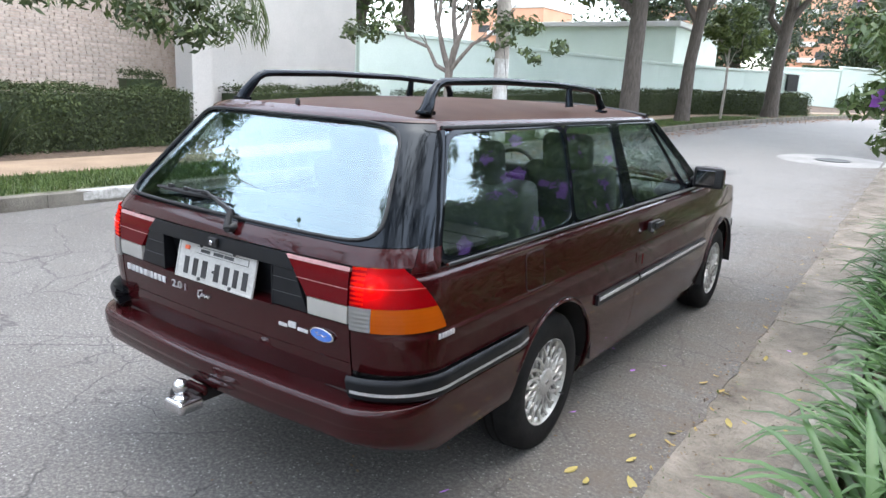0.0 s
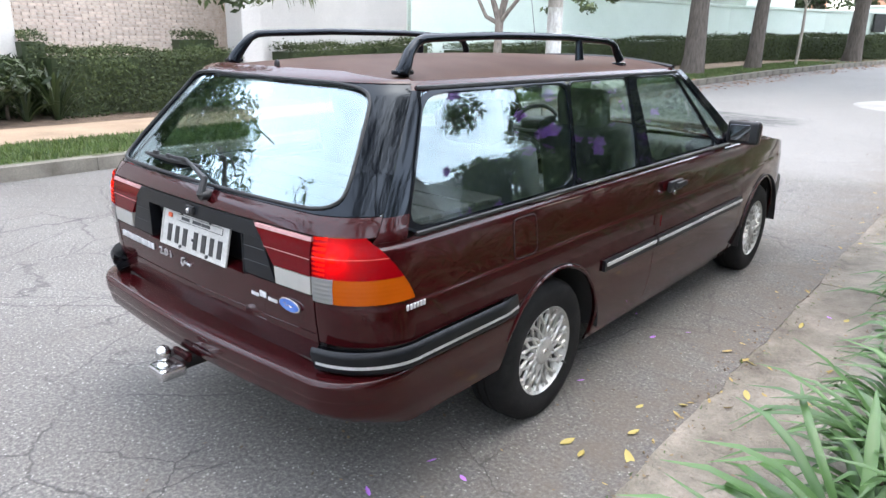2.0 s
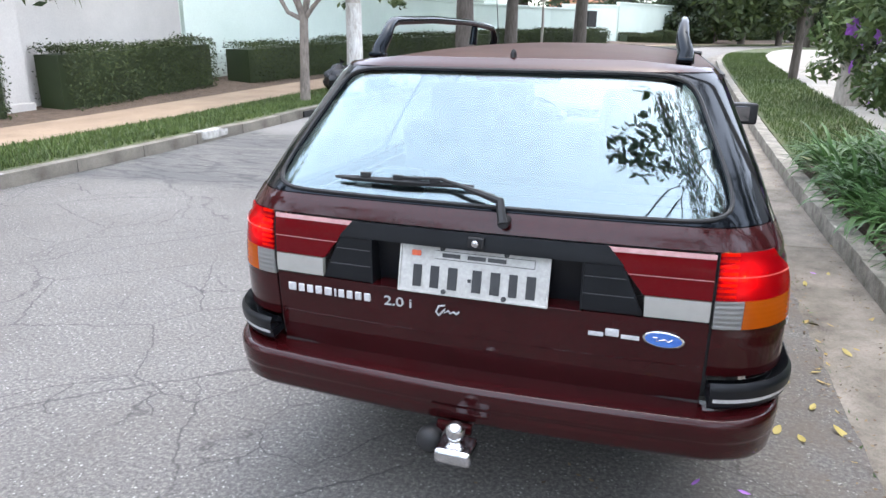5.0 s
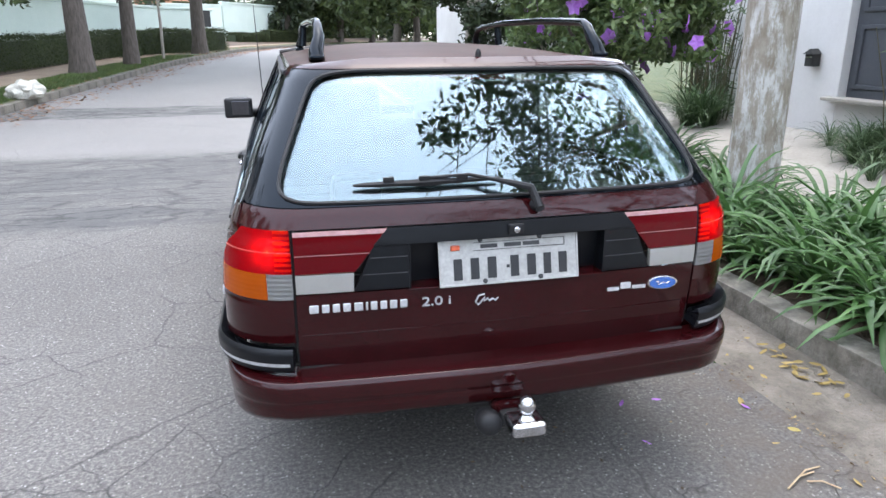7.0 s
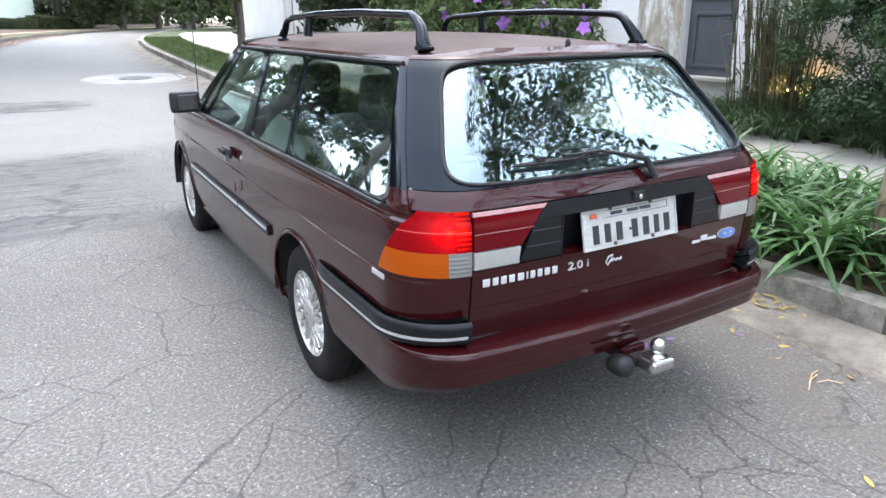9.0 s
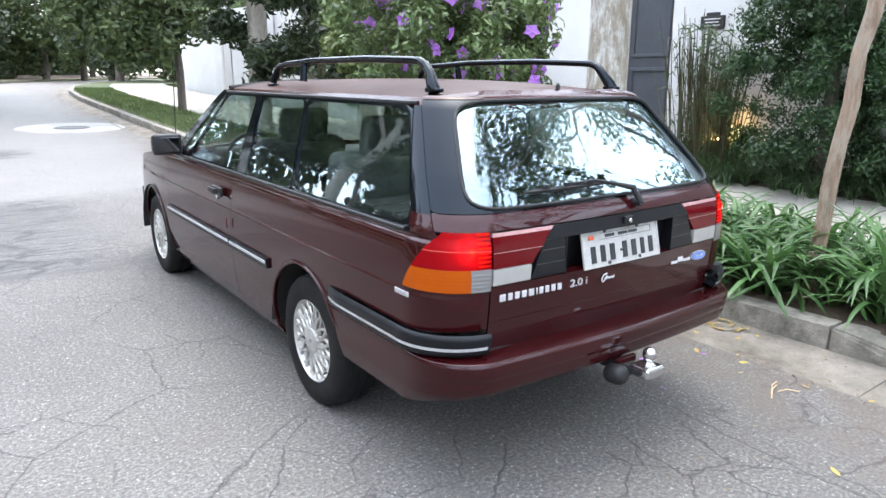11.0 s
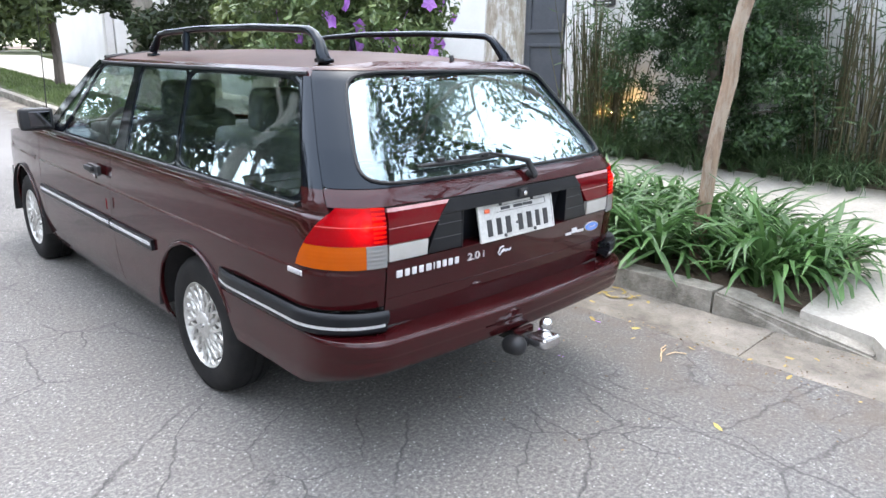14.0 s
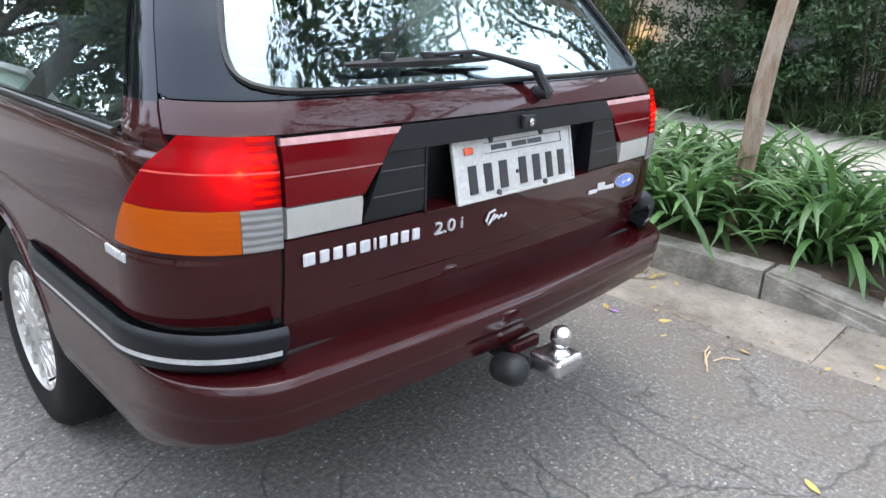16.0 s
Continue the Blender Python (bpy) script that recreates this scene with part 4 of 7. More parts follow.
def nose(y):
    """How the sides draw in towards the front."""
    return 0.05 * max(0.0, y - 3.1) ** 2 + 0.35 * max(0.0, y - 3.95) ** 2


def Q(s, z):
    """The body's skin: s runs from the middle of the tail (0) round the corner (1 to 2) and forward (metres past 2)."""
    sg, s = (1 if s >= 0 else -1), abs(s)
    w, y0 = hw(z), ry(z)
    if s < 1:
        x, y = s * (w - CX), y0 + BOW * s * s
    elif s < 2:
        a = (s - 1) * math.pi / 2
        x, y = w - CX + CX * math.sin(a), y0 + BOW + CY * (1 - math.cos(a))
    else:
        y = y0 + BOW + CY + s - 2
        x = w - nose(y)
    return Vector((sg * x, y, z))


def sx(x, z):
    w = hw(z)
    return x / (w - CX) if x < w - CX else 1 + math.asin(min(1, (x - w + CX) / CX)) / (math.pi / 2)


def sy(y, z):
    q = y - ry(z) - BOW
    return 2 + q - CY if q > CY else 1 + math.acos(max(-1, min(1, 1 - q / CY))) / (math.pi / 2)


def mir(bm):
    """The same panel for the left-hand side."""
    b = bm.copy()
    for v in b.verts:
        v.co.x = -v.co.x
    bmesh.ops.reverse_faces(b, faces=b.faces)
    return b


def skin(nu, nv, s0, s1, z0, z1, off=0.0, th=0.008):
    """A piece of skin between the lines s0(z), s1(z) and the heights z0, z1 (numbers, or functions of u)."""
    f0 = z0 if callable(z0) else (lambda u: z0)
    f1 = z1 if callable(z1) else (lambda u: z1)

    def f(u, v):
        z = lerp(f0(u), f1(u), v)
        s = lerp(s0(z), s1(z), u)
        p = Q(s, z)
        if off:
            e = 1e-3
            n = (Q(s + e, z) - Q(s - e, z)).cross(Q(s, z + e) - Q(s, z - e)).normalized()
            p = p + n * off
        return p

    return grid_shell(bmesh.new(), nu, nv, f, th)


def both(name, bm, material, label="", smooth=True, parents=(None, None)):
    l = mir(bm)
    a = part(name, bm, material, parents[0] or car, label, smooth)
    b = part(name, l, material, parents[1] or car, label, smooth)
    return a, b


def flat_sharp(ob, angle=35):
    me = ob.data
    me.polygons.foreach_set("use_smooth", [True] * len(me.polygons))
    bm = bmesh.new()
    bm.from_mesh(me)
    for e in bm.edges:
        e.smooth = not (len(e.link_faces) == 2 and e.calc_face_angle(0) > radians(angle))
    bm.to_mesh(me)
    bm.free()
    return ob


def arch(y, yc, r, zc=0.285):
    return zc + math.sqrt(max(0.0, r * r - (y - yc) ** 2))


RW, FW, WR = 1.02, 3.585, 0.297
AR = 0.355
BELT = 0.934
# lamp outline on the corner: rear edge of the quarter panel
def lamp_edge(z):
    return 0.222 if z < 0.755 else lerp(0.222, 0.100, min(1, (z - 0.755) / 0.188) ** 1.25)


# ---- quarter panels: below the lamp, and from lamp to door with the wheel arch
def col_pos(a, b, n, hot):
    """u positions crowded near the given places."""
    base = list(np.linspace(a, b, n))
    for h in hot:
        base += [h + d for d in (-0.012, -0.004, 0.0, 0.004, 0.012) if a < h + d < b]
    return sorted(set(round(q, 5) for q in base))


# heights of the rows that shape the two creases of the flank
LEVELS = [.715, .728, .7335, .7355, .7390, .743, .752, .78, .82, .86, .885, .899, .9045, .9085, .9115, .9145, .9245]


def side_panel(ys, zlow, ztop, yrear=None, off=0.0, nv=16, th=0.008, full=False):
    """A side panel over the stations ys, from zlow(y) to ztop(y); yrear(z) bends its rear edge."""
    n = len(ys) - 1
    nv = 12 + len(LEVELS) if full else nv
    y_first, y_last = ys[0], ys[-1]

    def f(u, v):
        i = u * n
        k = min(int(i + 1e-6), n - 1)
        y = lerp(ys[k], ys[k + 1], i - k)
        z = lerp(zlow(y), ztop(y), v)
        if full:
            j = int(round(v * nv))
            z = lerp(zlow(y), 0.69, j / 12) if j <= 12 else (LEVELS + [ztop(y)])[j - 13]
        if yrear:
            e = yrear(z)
            y = y_last - (y_last - y) * (y_last - e) / (y_last - y_first)
        s = sy(y, z)
        p = Q(s, z)
        if off:
            h = 1e-3
            p = p + (Q(s + h, z) - Q(s - h, z)).cross(Q(s, z + h) - Q(s, z - h)).normalized() * off
        return p

    return grid_shell(bmesh.new(), n, nv, f, th)


DOOR0, DOOR1 = 1.905, 3.135
qys = col_pos(0.222, DOOR0 - 0.004, 46, [0.75, RW + AR])


def q_low(y):
    if y < 0.765:
        return lerp(0.62, arch(0.765, RW, AR), max(0, (y - 0.74) / 0.025))
    if y < RW + AR:
        return max(arch(y, RW, AR), 0.245)
    return 0.245


bm = side_panel(qys, q_low, lambda y: BELT, lamp_edge, full=True)
low = skin(14, 26, lambda z: sx(0.604, z), lambda z: sy(0.222, z), 0.62, 0.752)
me = bpy.data.meshes.new("tmp")
low.to_mesh(me)
bm.from_mesh(me)
low.free()
quarterR, quarterL = both("quarter_panel", bm, PAINT)
# a thin rolled lip round the rear and front arches
for yc, r in ((RW, AR), (FW, AR)):
    bm = bmesh.new()
    pts = []
    for a in np.linspace(-8 if yc > 2 else 27, 188, 34):
        y, z = yc - math.cos(radians(a)) * (r + 0.004), 0.285 + math.sin(radians(a)) * (r + 0.004)
        z = max(z, 0.245)
        pts.append(Q(sy(y, z), z) + Vector((0.003, 0, 0)))
    tube(bm, pts, 0.009, 8)
    both("arch_lip", bm, PAINT)
    # wheel housing behind the arch
    bm = bmesh.new()

    def house(u, v, yc=yc, r=r):
        a = lerp(-6 if yc > 2 else 24, 180, u)
        rr = r + 0.012
        return (lerp(0.50, 0.80, v), yc - math.cos(radians(a)) * rr, 0.285 + math.sin(radians(a)) * rr)

    grid_shell(bm, 26, 3, house, 0.006)
    both("wheel_housing", bm, UNDER)
# fuel flap outline and flap on the right quarter
fl = skin(8, 8, lambda z: sy(0.735, z), lambda z: sy(0.875, z), 0.745, 0.885, 0.0012, 0.003)
part("fuel_flap", fl, PAINT, quarterR, "fuel filler flap", True)
bm = bmesh.new()
pts = []
for k in range(61):
    t = 2 * math.pi * k / 60
    c, s_ = math.cos(t), math.sin(t)
    q = (abs(c) ** 7 + abs(s_) ** 7) ** (-1 / 7)
    y, z = 0.805 + c * q * 0.071, 0.815 + s_ * q * 0.071
    pts.append(Q(sy(y, z), z) + Vector((0.0005, 0, 0)))
tube(bm, pts, 0.0024, 6, False)
part("flap_gap", bm, UNDER, quarterR, "dark gap round the fuel flap")

# ---- doors
dys = col_pos(DOOR0, DOOR1, 22, [])
bm = side_panel(dys, lambda y: 0.275, lambda y: BELT + 0.002, full=True)
doorR, doorL = both("door", bm, PAINT)
bm = side_panel(list(np.linspace(RW + AR + 0.01, DOOR1 + 0.05, 14)), lambda y: 0.205, lambda y: 0.270, off=-0.004, nv=4)
both("sill", bm, PAINT)
for dpar, sgn in ((doorR, 1), (doorL, -1)):
    bm = bmesh.new()
    box(bm, 0.806, 2.065, 0.815, 0.022, 0.15, 0.052, 0.01)
    box(bm, 0.828, 2.085, 0.822, 0.016, 0.115, 0.026, 0.007)
    for v in bm.verts:
        v.co.x *= sgn
    part("door_handle", bm, RUBBER, dpar, "black pull-flap door handle", True)
    bm = bmesh.new()
    lathe(bm, [(0.815, 0.012), (0.826, 0.013), (0.829, 0.009)], 14)
    for v in bm.verts:
        v.co.y += 2.015
        v.co.z += 0.79
        v.co.x *= sgn
    part("lock", bm, CHROME, dpar)
    bm = bmesh.new()
    lathe(bm, [(0.824, 0.004), (0.829, 0.004)], 10)
    for v in bm.verts:
        v.co.y += DOOR0 + 0.012
        v.co.z *= 7.0
        v.co.z += 0.665
        v.co.x = (v.co.x - 0.012) * sgn
    part("edge_reflector", bm, DULL_RED, dpar, "red door edge reflector")

# ---- front wings, bonnet, front end
fys = col_pos(DOOR1 + 0.004, 4.24, 30, [FW - AR, FW + AR])


def wing_top(y):
    return float(np.interp(y, [3.1, 3.4, 3.9, 4.1, 4.25], [0.925, 0.90, 0.856, 0.822, 0.768]))


bm = side_panel(fys, lambda y: max(arch(y, FW, AR), 0.245) if FW - AR < y < FW + AR else (0.245 if y < FW else 0.53), wing_top, nv=44)
both("front_wing", bm, PAINT)


def bonnet(u, v):
    x = lerp(-1, 1, u)
    y = lerp(2.98, 4.33, v) - 0.10 * abs(x) ** 3 * v
    zt = wing_top(y) if y > 3.1 else 0.925
    w = hw(zt) - nose(min(y, 4.24)) - 0.006
    return (x * w, y + 0.05 * (1 - x * x), zt + 0.045 * (1 - abs(x) ** 2.4))


part("bonnet", grid_shell(bmesh.new(), 24, 20, bonnet, 0.01), PAINT, car, "", True)


def nose_f(u, v):
    x = lerp(-1, 1, u)
    z = lerp(0.50, 0.765, v)
    return (x * 0.685, 4.33 - 0.12 * abs(x) ** 3 + 0.05 * (1 - x * x) - 0.05 * v, z)


part("front_panel", grid_shell(bmesh.new(), 16, 6, nose_f, 0.01, True), DARK_TRIM, car, "dark grille panel", True)
bm = bmesh.new()


def fb(u, v):
    a = lerp(-1, 1, u)
    prof = [(0.0, 0.56), (0.09, 0.55), (0.115, 0.52), (0.115, 0.44), (0.08, 0.37), (0.0, 0.34)]
    k = v * 5
    i = min(int(k), 4)
    o, z = [lerp(p, q, k - i) for p, q in zip(prof[i], prof[i + 1])]
    th = a * 1.0
    x = math.copysign(min(1, abs(a) * 1.25) ** 0.9, a) * 0.700 + math.copysign(max(0, abs(a) - 0.72) * 0.12, a)
    y = 4.36 - max(0, abs(a) - 0.72) * 1.7 - 0.03 * a * a + o * (1 - max(0, abs(a) - 0.6) * 2.2)
    return (x, y, z)


grid_shell(bm, 40, 10, fb, 0.01, True)
part("front_bumper", bm, PLASTIC, car, "grey-black front bumper", True)

# ---- roof and windscreen


def roof_rear(x):
    w = 0.565
    a = abs(x)
    y0 = ry(1.345) + BOW
    return y0 - BOW + BOW * (a / (w - CX)) ** 2 if a < w - CX else y0 + CY * (1 - math.sqrt(max(0, 1 - ((a - w + CX) / CX) ** 2)))


def roof(u, v):
    x = lerp(-1, 1, u)
    xx = x * 0.565
    y = lerp(roof_rear(xx), 2.40 + 0.10 * (1 - x * x), v)
    rise = 0.060 * (1 - (1 - v) ** 7) * (1 - 0.30 * max(0, v - 0.55) ** 1.5 / 0.3)
    return (xx, y, 1.345 + rise * (1 - abs(x) ** 2.8))


part("roof", grid_shell(bmesh.new(), 36, 44, roof, 0.012), ROOF_PAINT, car, "dusty faded burgundy roof skin", True)
part("headlining", grid_shell(bmesh.new(), 12, 12, lambda u, v: Vector(roof(u * 0.94 + 0.03, v * 0.96 + 0.02)) - Vector((0, 0, 0.03)), 0.006), HEADLINER, car, "pale cloth headlining", True)


def screen(u, v):
    x = lerp(-1, 1, u)
    w = lerp(0.745, 0.575, v)
    return (x * w, lerp(3.06, 2.42, v) + 0.09 * (1 - x * x), lerp(0.915, 1.350 + 0.035 * (1 - x * x), v))


ws = part("windscreen", grid_shell(bmesh.new(), 16, 10, lambda u, v: screen(1 - u, v), 0.004), GLASS, car, "", True)
ws.visible_shadow = False
bm = bmesh.new()
for v0 in (0.0, 1.0):
    tube(bm, [screen(u, v0) for u in np.linspace(0, 1, 20)], 0.012, 6)
part("windscreen_seal", bm, RUBBER, car, "", True)


def seam_s(z):
    """Where the tailgate's side edge runs on the skin: round the corner, close behind the side window."""
    return sy(lerp(0.122, 0.433, (z - 0.94) / 0.378), z)


# ---- side glazing: black frames with rounded openings, and glass set behind
def zone(y0b, y0t, y1b, y1t, zb, zt):
    """A window field on the side skin; u, v from -1 to 1."""

    def f(u, v, off=0.0):
        v = 0.5 * (v + 1)
        u = 0.5 * (u + 1)
        z = lerp(zb, zt, v)
        y = lerp(lerp(y0b, y0t, v), lerp(y1b, y1t, v), u)
        s = sy(y, z)
        p = Q(s, z)
        h = 1e-3
        return p + (Q(s + h, z) - Q(s - h, z)).cross(Q(s, z + h) - Q(s, z - h)).normalized() * off

    return f


def ring(f, su, sv, power, n=64, off=0.0, th=0.006, shift=(0, 0), taper=0.0):
    """A frame: the square edge of field f outside, a rounded opening inside."""
    bm = bmesh.new()
    rows = []
    for k in range(n):
        t = 2 * math.pi * (k + 0.5) / n
        c, s = math.cos(t), math.sin(t)
        m = max(abs(c), abs(s))
        o = (c / m, s / m)
        q = (abs(c) ** power + abs(s) ** power) ** (-1 / power)
        i = (c * q * su * (1 - taper * s * q) + shift[0], s * q * sv + shift[1])
        pts = [(lerp(o[0], i[0], w), lerp(o[1], i[1], w), off) for w in (0, 0.25, 0.5, 0.75, 1.0)] + [(i[0], i[1], off - th), (o[0], o[1], off - th)]
        rows.append([bm.verts.new(f(*p)) for p in pts])
    for a, b in zip(rows, rows[1:] + rows[:1]):
        for j in range(7):
            bm.faces.new((a[j], b[j], b[(j + 1) % 7], a[(j + 1) % 7]))
    return bm


def glaze(f, nu, nv, off, th=0.004, k=0.995):
    return grid_shell(bmesh.new(), nu, nv, lambda u, v: f(lerp(-k, k, u), lerp(-k, k, v), off), th)


ZT = 1.318
fields = {
    "quarter_window": (zone(0.215, 0.470, 1.175, 1.345, BELT + 0.002, ZT), 0.978, 0.955, 10, "large tinted rear side window"),
    "rear_side_window": (zone(1.179, 1.349, 1.735, 1.870, BELT + 0.002, ZT), 0.965, 0.965, 16, "tinted side window behind the door"),
    "door_window": (zone(1.860, 1.945, 2.685, 2.400, BELT + 0.004, ZT), 0.97, 0.96, 16, "tinted door window"),
}
for nm, (f, su, sv, pw, lab) in fields.items():
    par = (doorR, doorL) if nm == "door_window" else (quarterR, quarterL)
    g = glaze(f, 14, 10, -0.005)
    for o in both(nm, g, GLASS, lab, True, par):
        o.visible_shadow = False
    both(nm + "_frame", ring(f, su, sv, pw, 72, 0.002), BLACK, "black window frame", True, par)
# small fixed light ahead of the door window, pillars
f = zone(2.692, 2.407, 2.945, 2.455, BELT + 0.004, ZT)
for o in both("quarter_light", glaze(f, 6, 8, -0.005), GLASS, "", True, (doorR, doorL)):
    o.visible_shadow = False
both("quarter_light_frame", ring(f, 0.72, 0.88, 6, 48, 0.003), BLACK, "", True, (doorR, doorL))
bm = grid_shell(bmesh.new(), 3, 10, lambda u, v: zone(1.738, 1.873, 1.857, 1.942, BELT + 0.002, ZT)(2 * u - 1, 2 * v - 1, 0.004), 0.01)
both("centre_pillar", bm, BLACK, "black centre pillar")
bm = grid_shell(bmesh.new(), 3, 10, lambda u, v: zone(2.949, 2.459, 3.07, 2.52, 0.928, 1.335)(2 * u - 1, 2 * v - 1, 0.003), 0.012)
both("windscreen_pillar", bm, BLACK, "black windscreen pillar")
# rear pillar between the tailgate seam and the side window
bm = skin(5, 12, lambda z: seam_s(z) + 0.007, lambda z: sy(lerp(0.211, 0.466, (z - 0.934) / 0.384), z), 0.988, ZT, 0.001)
both("rear_pillar", bm, BLACK, "black rear pillar")
bm = skin(6, 6, lambda z: seam_s(z) + 0.007, lambda z: sy(lerp(0.211, 0.466, (z - 0.934) / 0.384) + 0.012, z), 0.926, 0.987, 0.0035)
both("pillar_foot", bm, PAINT, "", True, (quarterR, quarterL))
# chrome line at the side windows' foot, standing in for the shoulder's sky highlight
bm = bmesh.new()
tube(bm, [Q(sy(y, BELT - 0.004), BELT - 0.004) + Vector((0.006, 0, 0)) for y in np.linspace(1.25, 2.86, 26)], 0.0045, 6)
both("belt_highlight", bm, CHROME, "thin chrome line standing in for the shoulder's sky highlight", True, (car, car))
# drip rail and roof side
bm = skin(60, 3, lambda z: seam_s(z) + 0.006, lambda z: sy(2.46, z), ZT + 0.001, 1.346, 0.0)
both("cant_rail", bm, PAINT)
bm = bmesh.new()
tube(bm, [Q(sy(y, 1.326), 1.326) + Vector((0.004, 0, 0)) for y in np.linspace(0.455, 2.44, 30)], 0.008, 6)
both("drip_rail", bm, RUBBER, "black drip rail")
# bright belt strip, rubber below the glass
bm = bmesh.new()
tube(bm, [Q(sy(y, BELT - 0.004), BELT - 0.004) + Vector((0.003, 0, 0)) for y in np.linspace(0.26, 2.9, 40)], 0.007, 6)
both("belt_moulding", bm, RUBBER, "black belt moulding")
# side rub strips: rear of the arch to the door, then on the door, each with a bright inlay
for y0, y1, par, nm in ((RW + AR + 0.012, DOOR0 - 0.006, (quarterR, quarterL), "rub_strip"), (DOOR0 + 0.006, DOOR1 - 0.02, (doorR, doorL), "rub_strip")):
    bm = side_panel(list(np.linspace(y0, y1, 14)), lambda y: 0.540, lambda y: 0.588, off=0.014, nv=5, th=0.014)
    both(nm, bm, PLASTIC, "black rubbing strip", True, par)
    bm = side_panel(list(np.linspace(y0 + 0.015, y1 - 0.005, 14)), lambda y: 0.562, lambda y: 0.576, off=0.018, nv=2, th=0.004)
    both("bright_inlay", bm, SILVER, "bright inlay", True, par)

# ---- tailgate
tail = part("tailgate", skin(40, 10, lambda z: -sx(0.597, z), lambda z: sx(0.597, z), 0.531, 0.762), PAINT, car, "", True)
part("tailgate_upper", skin(44, 5, lambda z: -seam_s(z), lambda z: seam_s(z), 0.943, 0.992), PAINT, tail, "", True)
bm = bmesh.new()
tube(bm, [Q(s, 0.640) + Vector((0, -0.001, 0)) for s in np.linspace(-sx(0.59, 0.64), sx(0.59, 0.64), 30)], 0.0011, 4)
part("press_line", bm, PAINT, tail)


def seam_field(zb, zt):
    def f(u, v, off=0.0):
        z = lerp(zb, zt, 0.5 * (v + 1))
        s = u * seam_s(z)
        h = 1e-3
        n = (Q(s + h, z) - Q(s - h, z)).cross(Q(s, z + h) - Q(s, z - h)).normalized()
        return Q(s, z) + n * off

    return f


def tg(zb, zt, xb, xt):
    """A field on the tail skin; u from -1 to 1 across, v from -1 to 1 upwards."""

    def f(u, v, off=0.0):
        z = lerp(zb, zt, 0.5 * (v + 1))
        s = u * sx(lerp(xb, xt, 0.5 * (v + 1)), z)
        h = 1e-3
        n = (Q(s + h, z) - Q(s - h, z)).cross(Q(s, z + h) - Q(s, z - h)).normalized()
        return Q(s, z) + n * off

    return f


fg = seam_field(0.994, 1.343)
rg = part("rear_window", glaze(fg, 28, 14, -0.006), REAR_GLASS, tail, "wide tinted rear window", True)
rg.visible_shadow = False
frame_ob = part("window_surround", ring(fg, 0.786, 0.945, 8, 160, 0.001, 0.008, (0, -0.005), -0.006), BLACK, tail, "gloss black window surround", True)
bm = bmesh.new()
pts = []
for k in range(121):
    t = 2 * math.pi * k / 120
    c, s = math.cos(t), math.sin(t)
    q = (abs(c) ** 8 + abs(s) ** 8) ** (-1 / 8)
    pts.append(fg(c * q * 0.790 * (1 + 0.006 * s * q), s * q * 0.95 - 0.005, 0.003))
tube(bm, pts, 0.006, 6, False)
part("window_seal", bm, RUBBER, tail, "rubber seal", True)
# top lip in body colour with the washer nozzle
part("tailgate_top", skin(60, 4, lambda z: -seam_s(min(z, 1.345)), lambda z: seam_s(min(z, 1.345)), 1.337, lambda u: 1.366 - 0.018 * min(1, max(0, (abs(2 * u - 1) - 0.6) / 0.3)), 0.003, 0.006), PAINT, tail, "", True)
bm = bmesh.new()
lathe(bm, [(0, 0.009), (0.012, 0.010), (0.022, 0.007), (0.026, 0.003)], 12, "z")
nz = part("washer_nozzle", bm, RUBBER, tail, "black washer nozzle", True)
nz.location = (0.007, 0.352, 1.366)

# lamp band on the tailgate: red wedges, white reversing lenses, black louvred centre
GB0, GB1 = 0.766, 0.940


def band(x0, x1, z0, z1, off, th, nu=10, nv=6):
    """Band piece between slanting lines: x0 and x1 are (bottom, top) pairs."""

    def f(u, v):
        z = lerp(z0, z1, v)
        x = lerp(lerp(x0[0], x0[1], v), lerp(x1[0], x1[1], v), u)
        s = sx(abs(x), z) * (1 if x >= 0 else -1)
        return Q(s, z) + Vector((0, -off, 0))

    return grid_shell(bmesh.new(), nu, nv, f, th)


both("red_panel", band((0.437, 0.356), (0.595, 0.595), 0.824, 0.926, 0.006, 0.014), DULL_RED, "dark red reflector panel", True, (tail, tail))
both("red_panel_edge", band((0.356, 0.345), (0.595, 0.595), 0.9265, 0.938, 0.007, 0.012), mat("pink_lens_edge", (0.42, 0.22, 0.22), (0.5, 0.3, 0.3), 0.25, 20), "pale upper edge of the red panel", True, (tail, tail))
both("reversing_lens", band((0.442, 0.440), (0.595, 0.595), 0.768, 0.821, 0.006, 0.014), WHITE_LENS, "milky reversing lamp lens", True, (tail, tail))
both("lens_groove", band((0.395, 0.395), (0.595, 0.595), 0.8735, 0.8755, 0.0075, 0.004), mat("pink_groove", (0.30, 0.12, 0.12), (0.36, 0.16, 0.16), 0.4, 20), "", True, (tail, tail))
both("louvre", band((0.290, 0.290), (0.439, 0.385), 0.768, 0.892, 0.004, 0.012), PLASTIC, "grey-black ribbed panel", True, (tail, tail))
for z in (0.812, 0.858):
    both("louvre_line", band((0.292, 0.292), (0.436 - (z - .768) * .45, 0.436 - (z - .768) * .45), z, z + 0.002, 0.006, 0.003, 8, 1), DARK_TRIM, "", True, (tail, tail))
part("garnish_bar", band((-0.385, -0.345), (0.385, 0.345), 0.894, 0.940, 0.008, 0.02, 30, 5), PLASTIC, tail, "grey-black bar above the number plate", True)
part("plate_recess", grid_shell(bmesh.new(), 12, 6, lambda u, v: (lerp(-0.29, 0.29, u), 0.045 - 0.03 * v, lerp(0.766, 0.896, v)), 0.006), PLASTIC, tail, "recess behind the number plate", True)
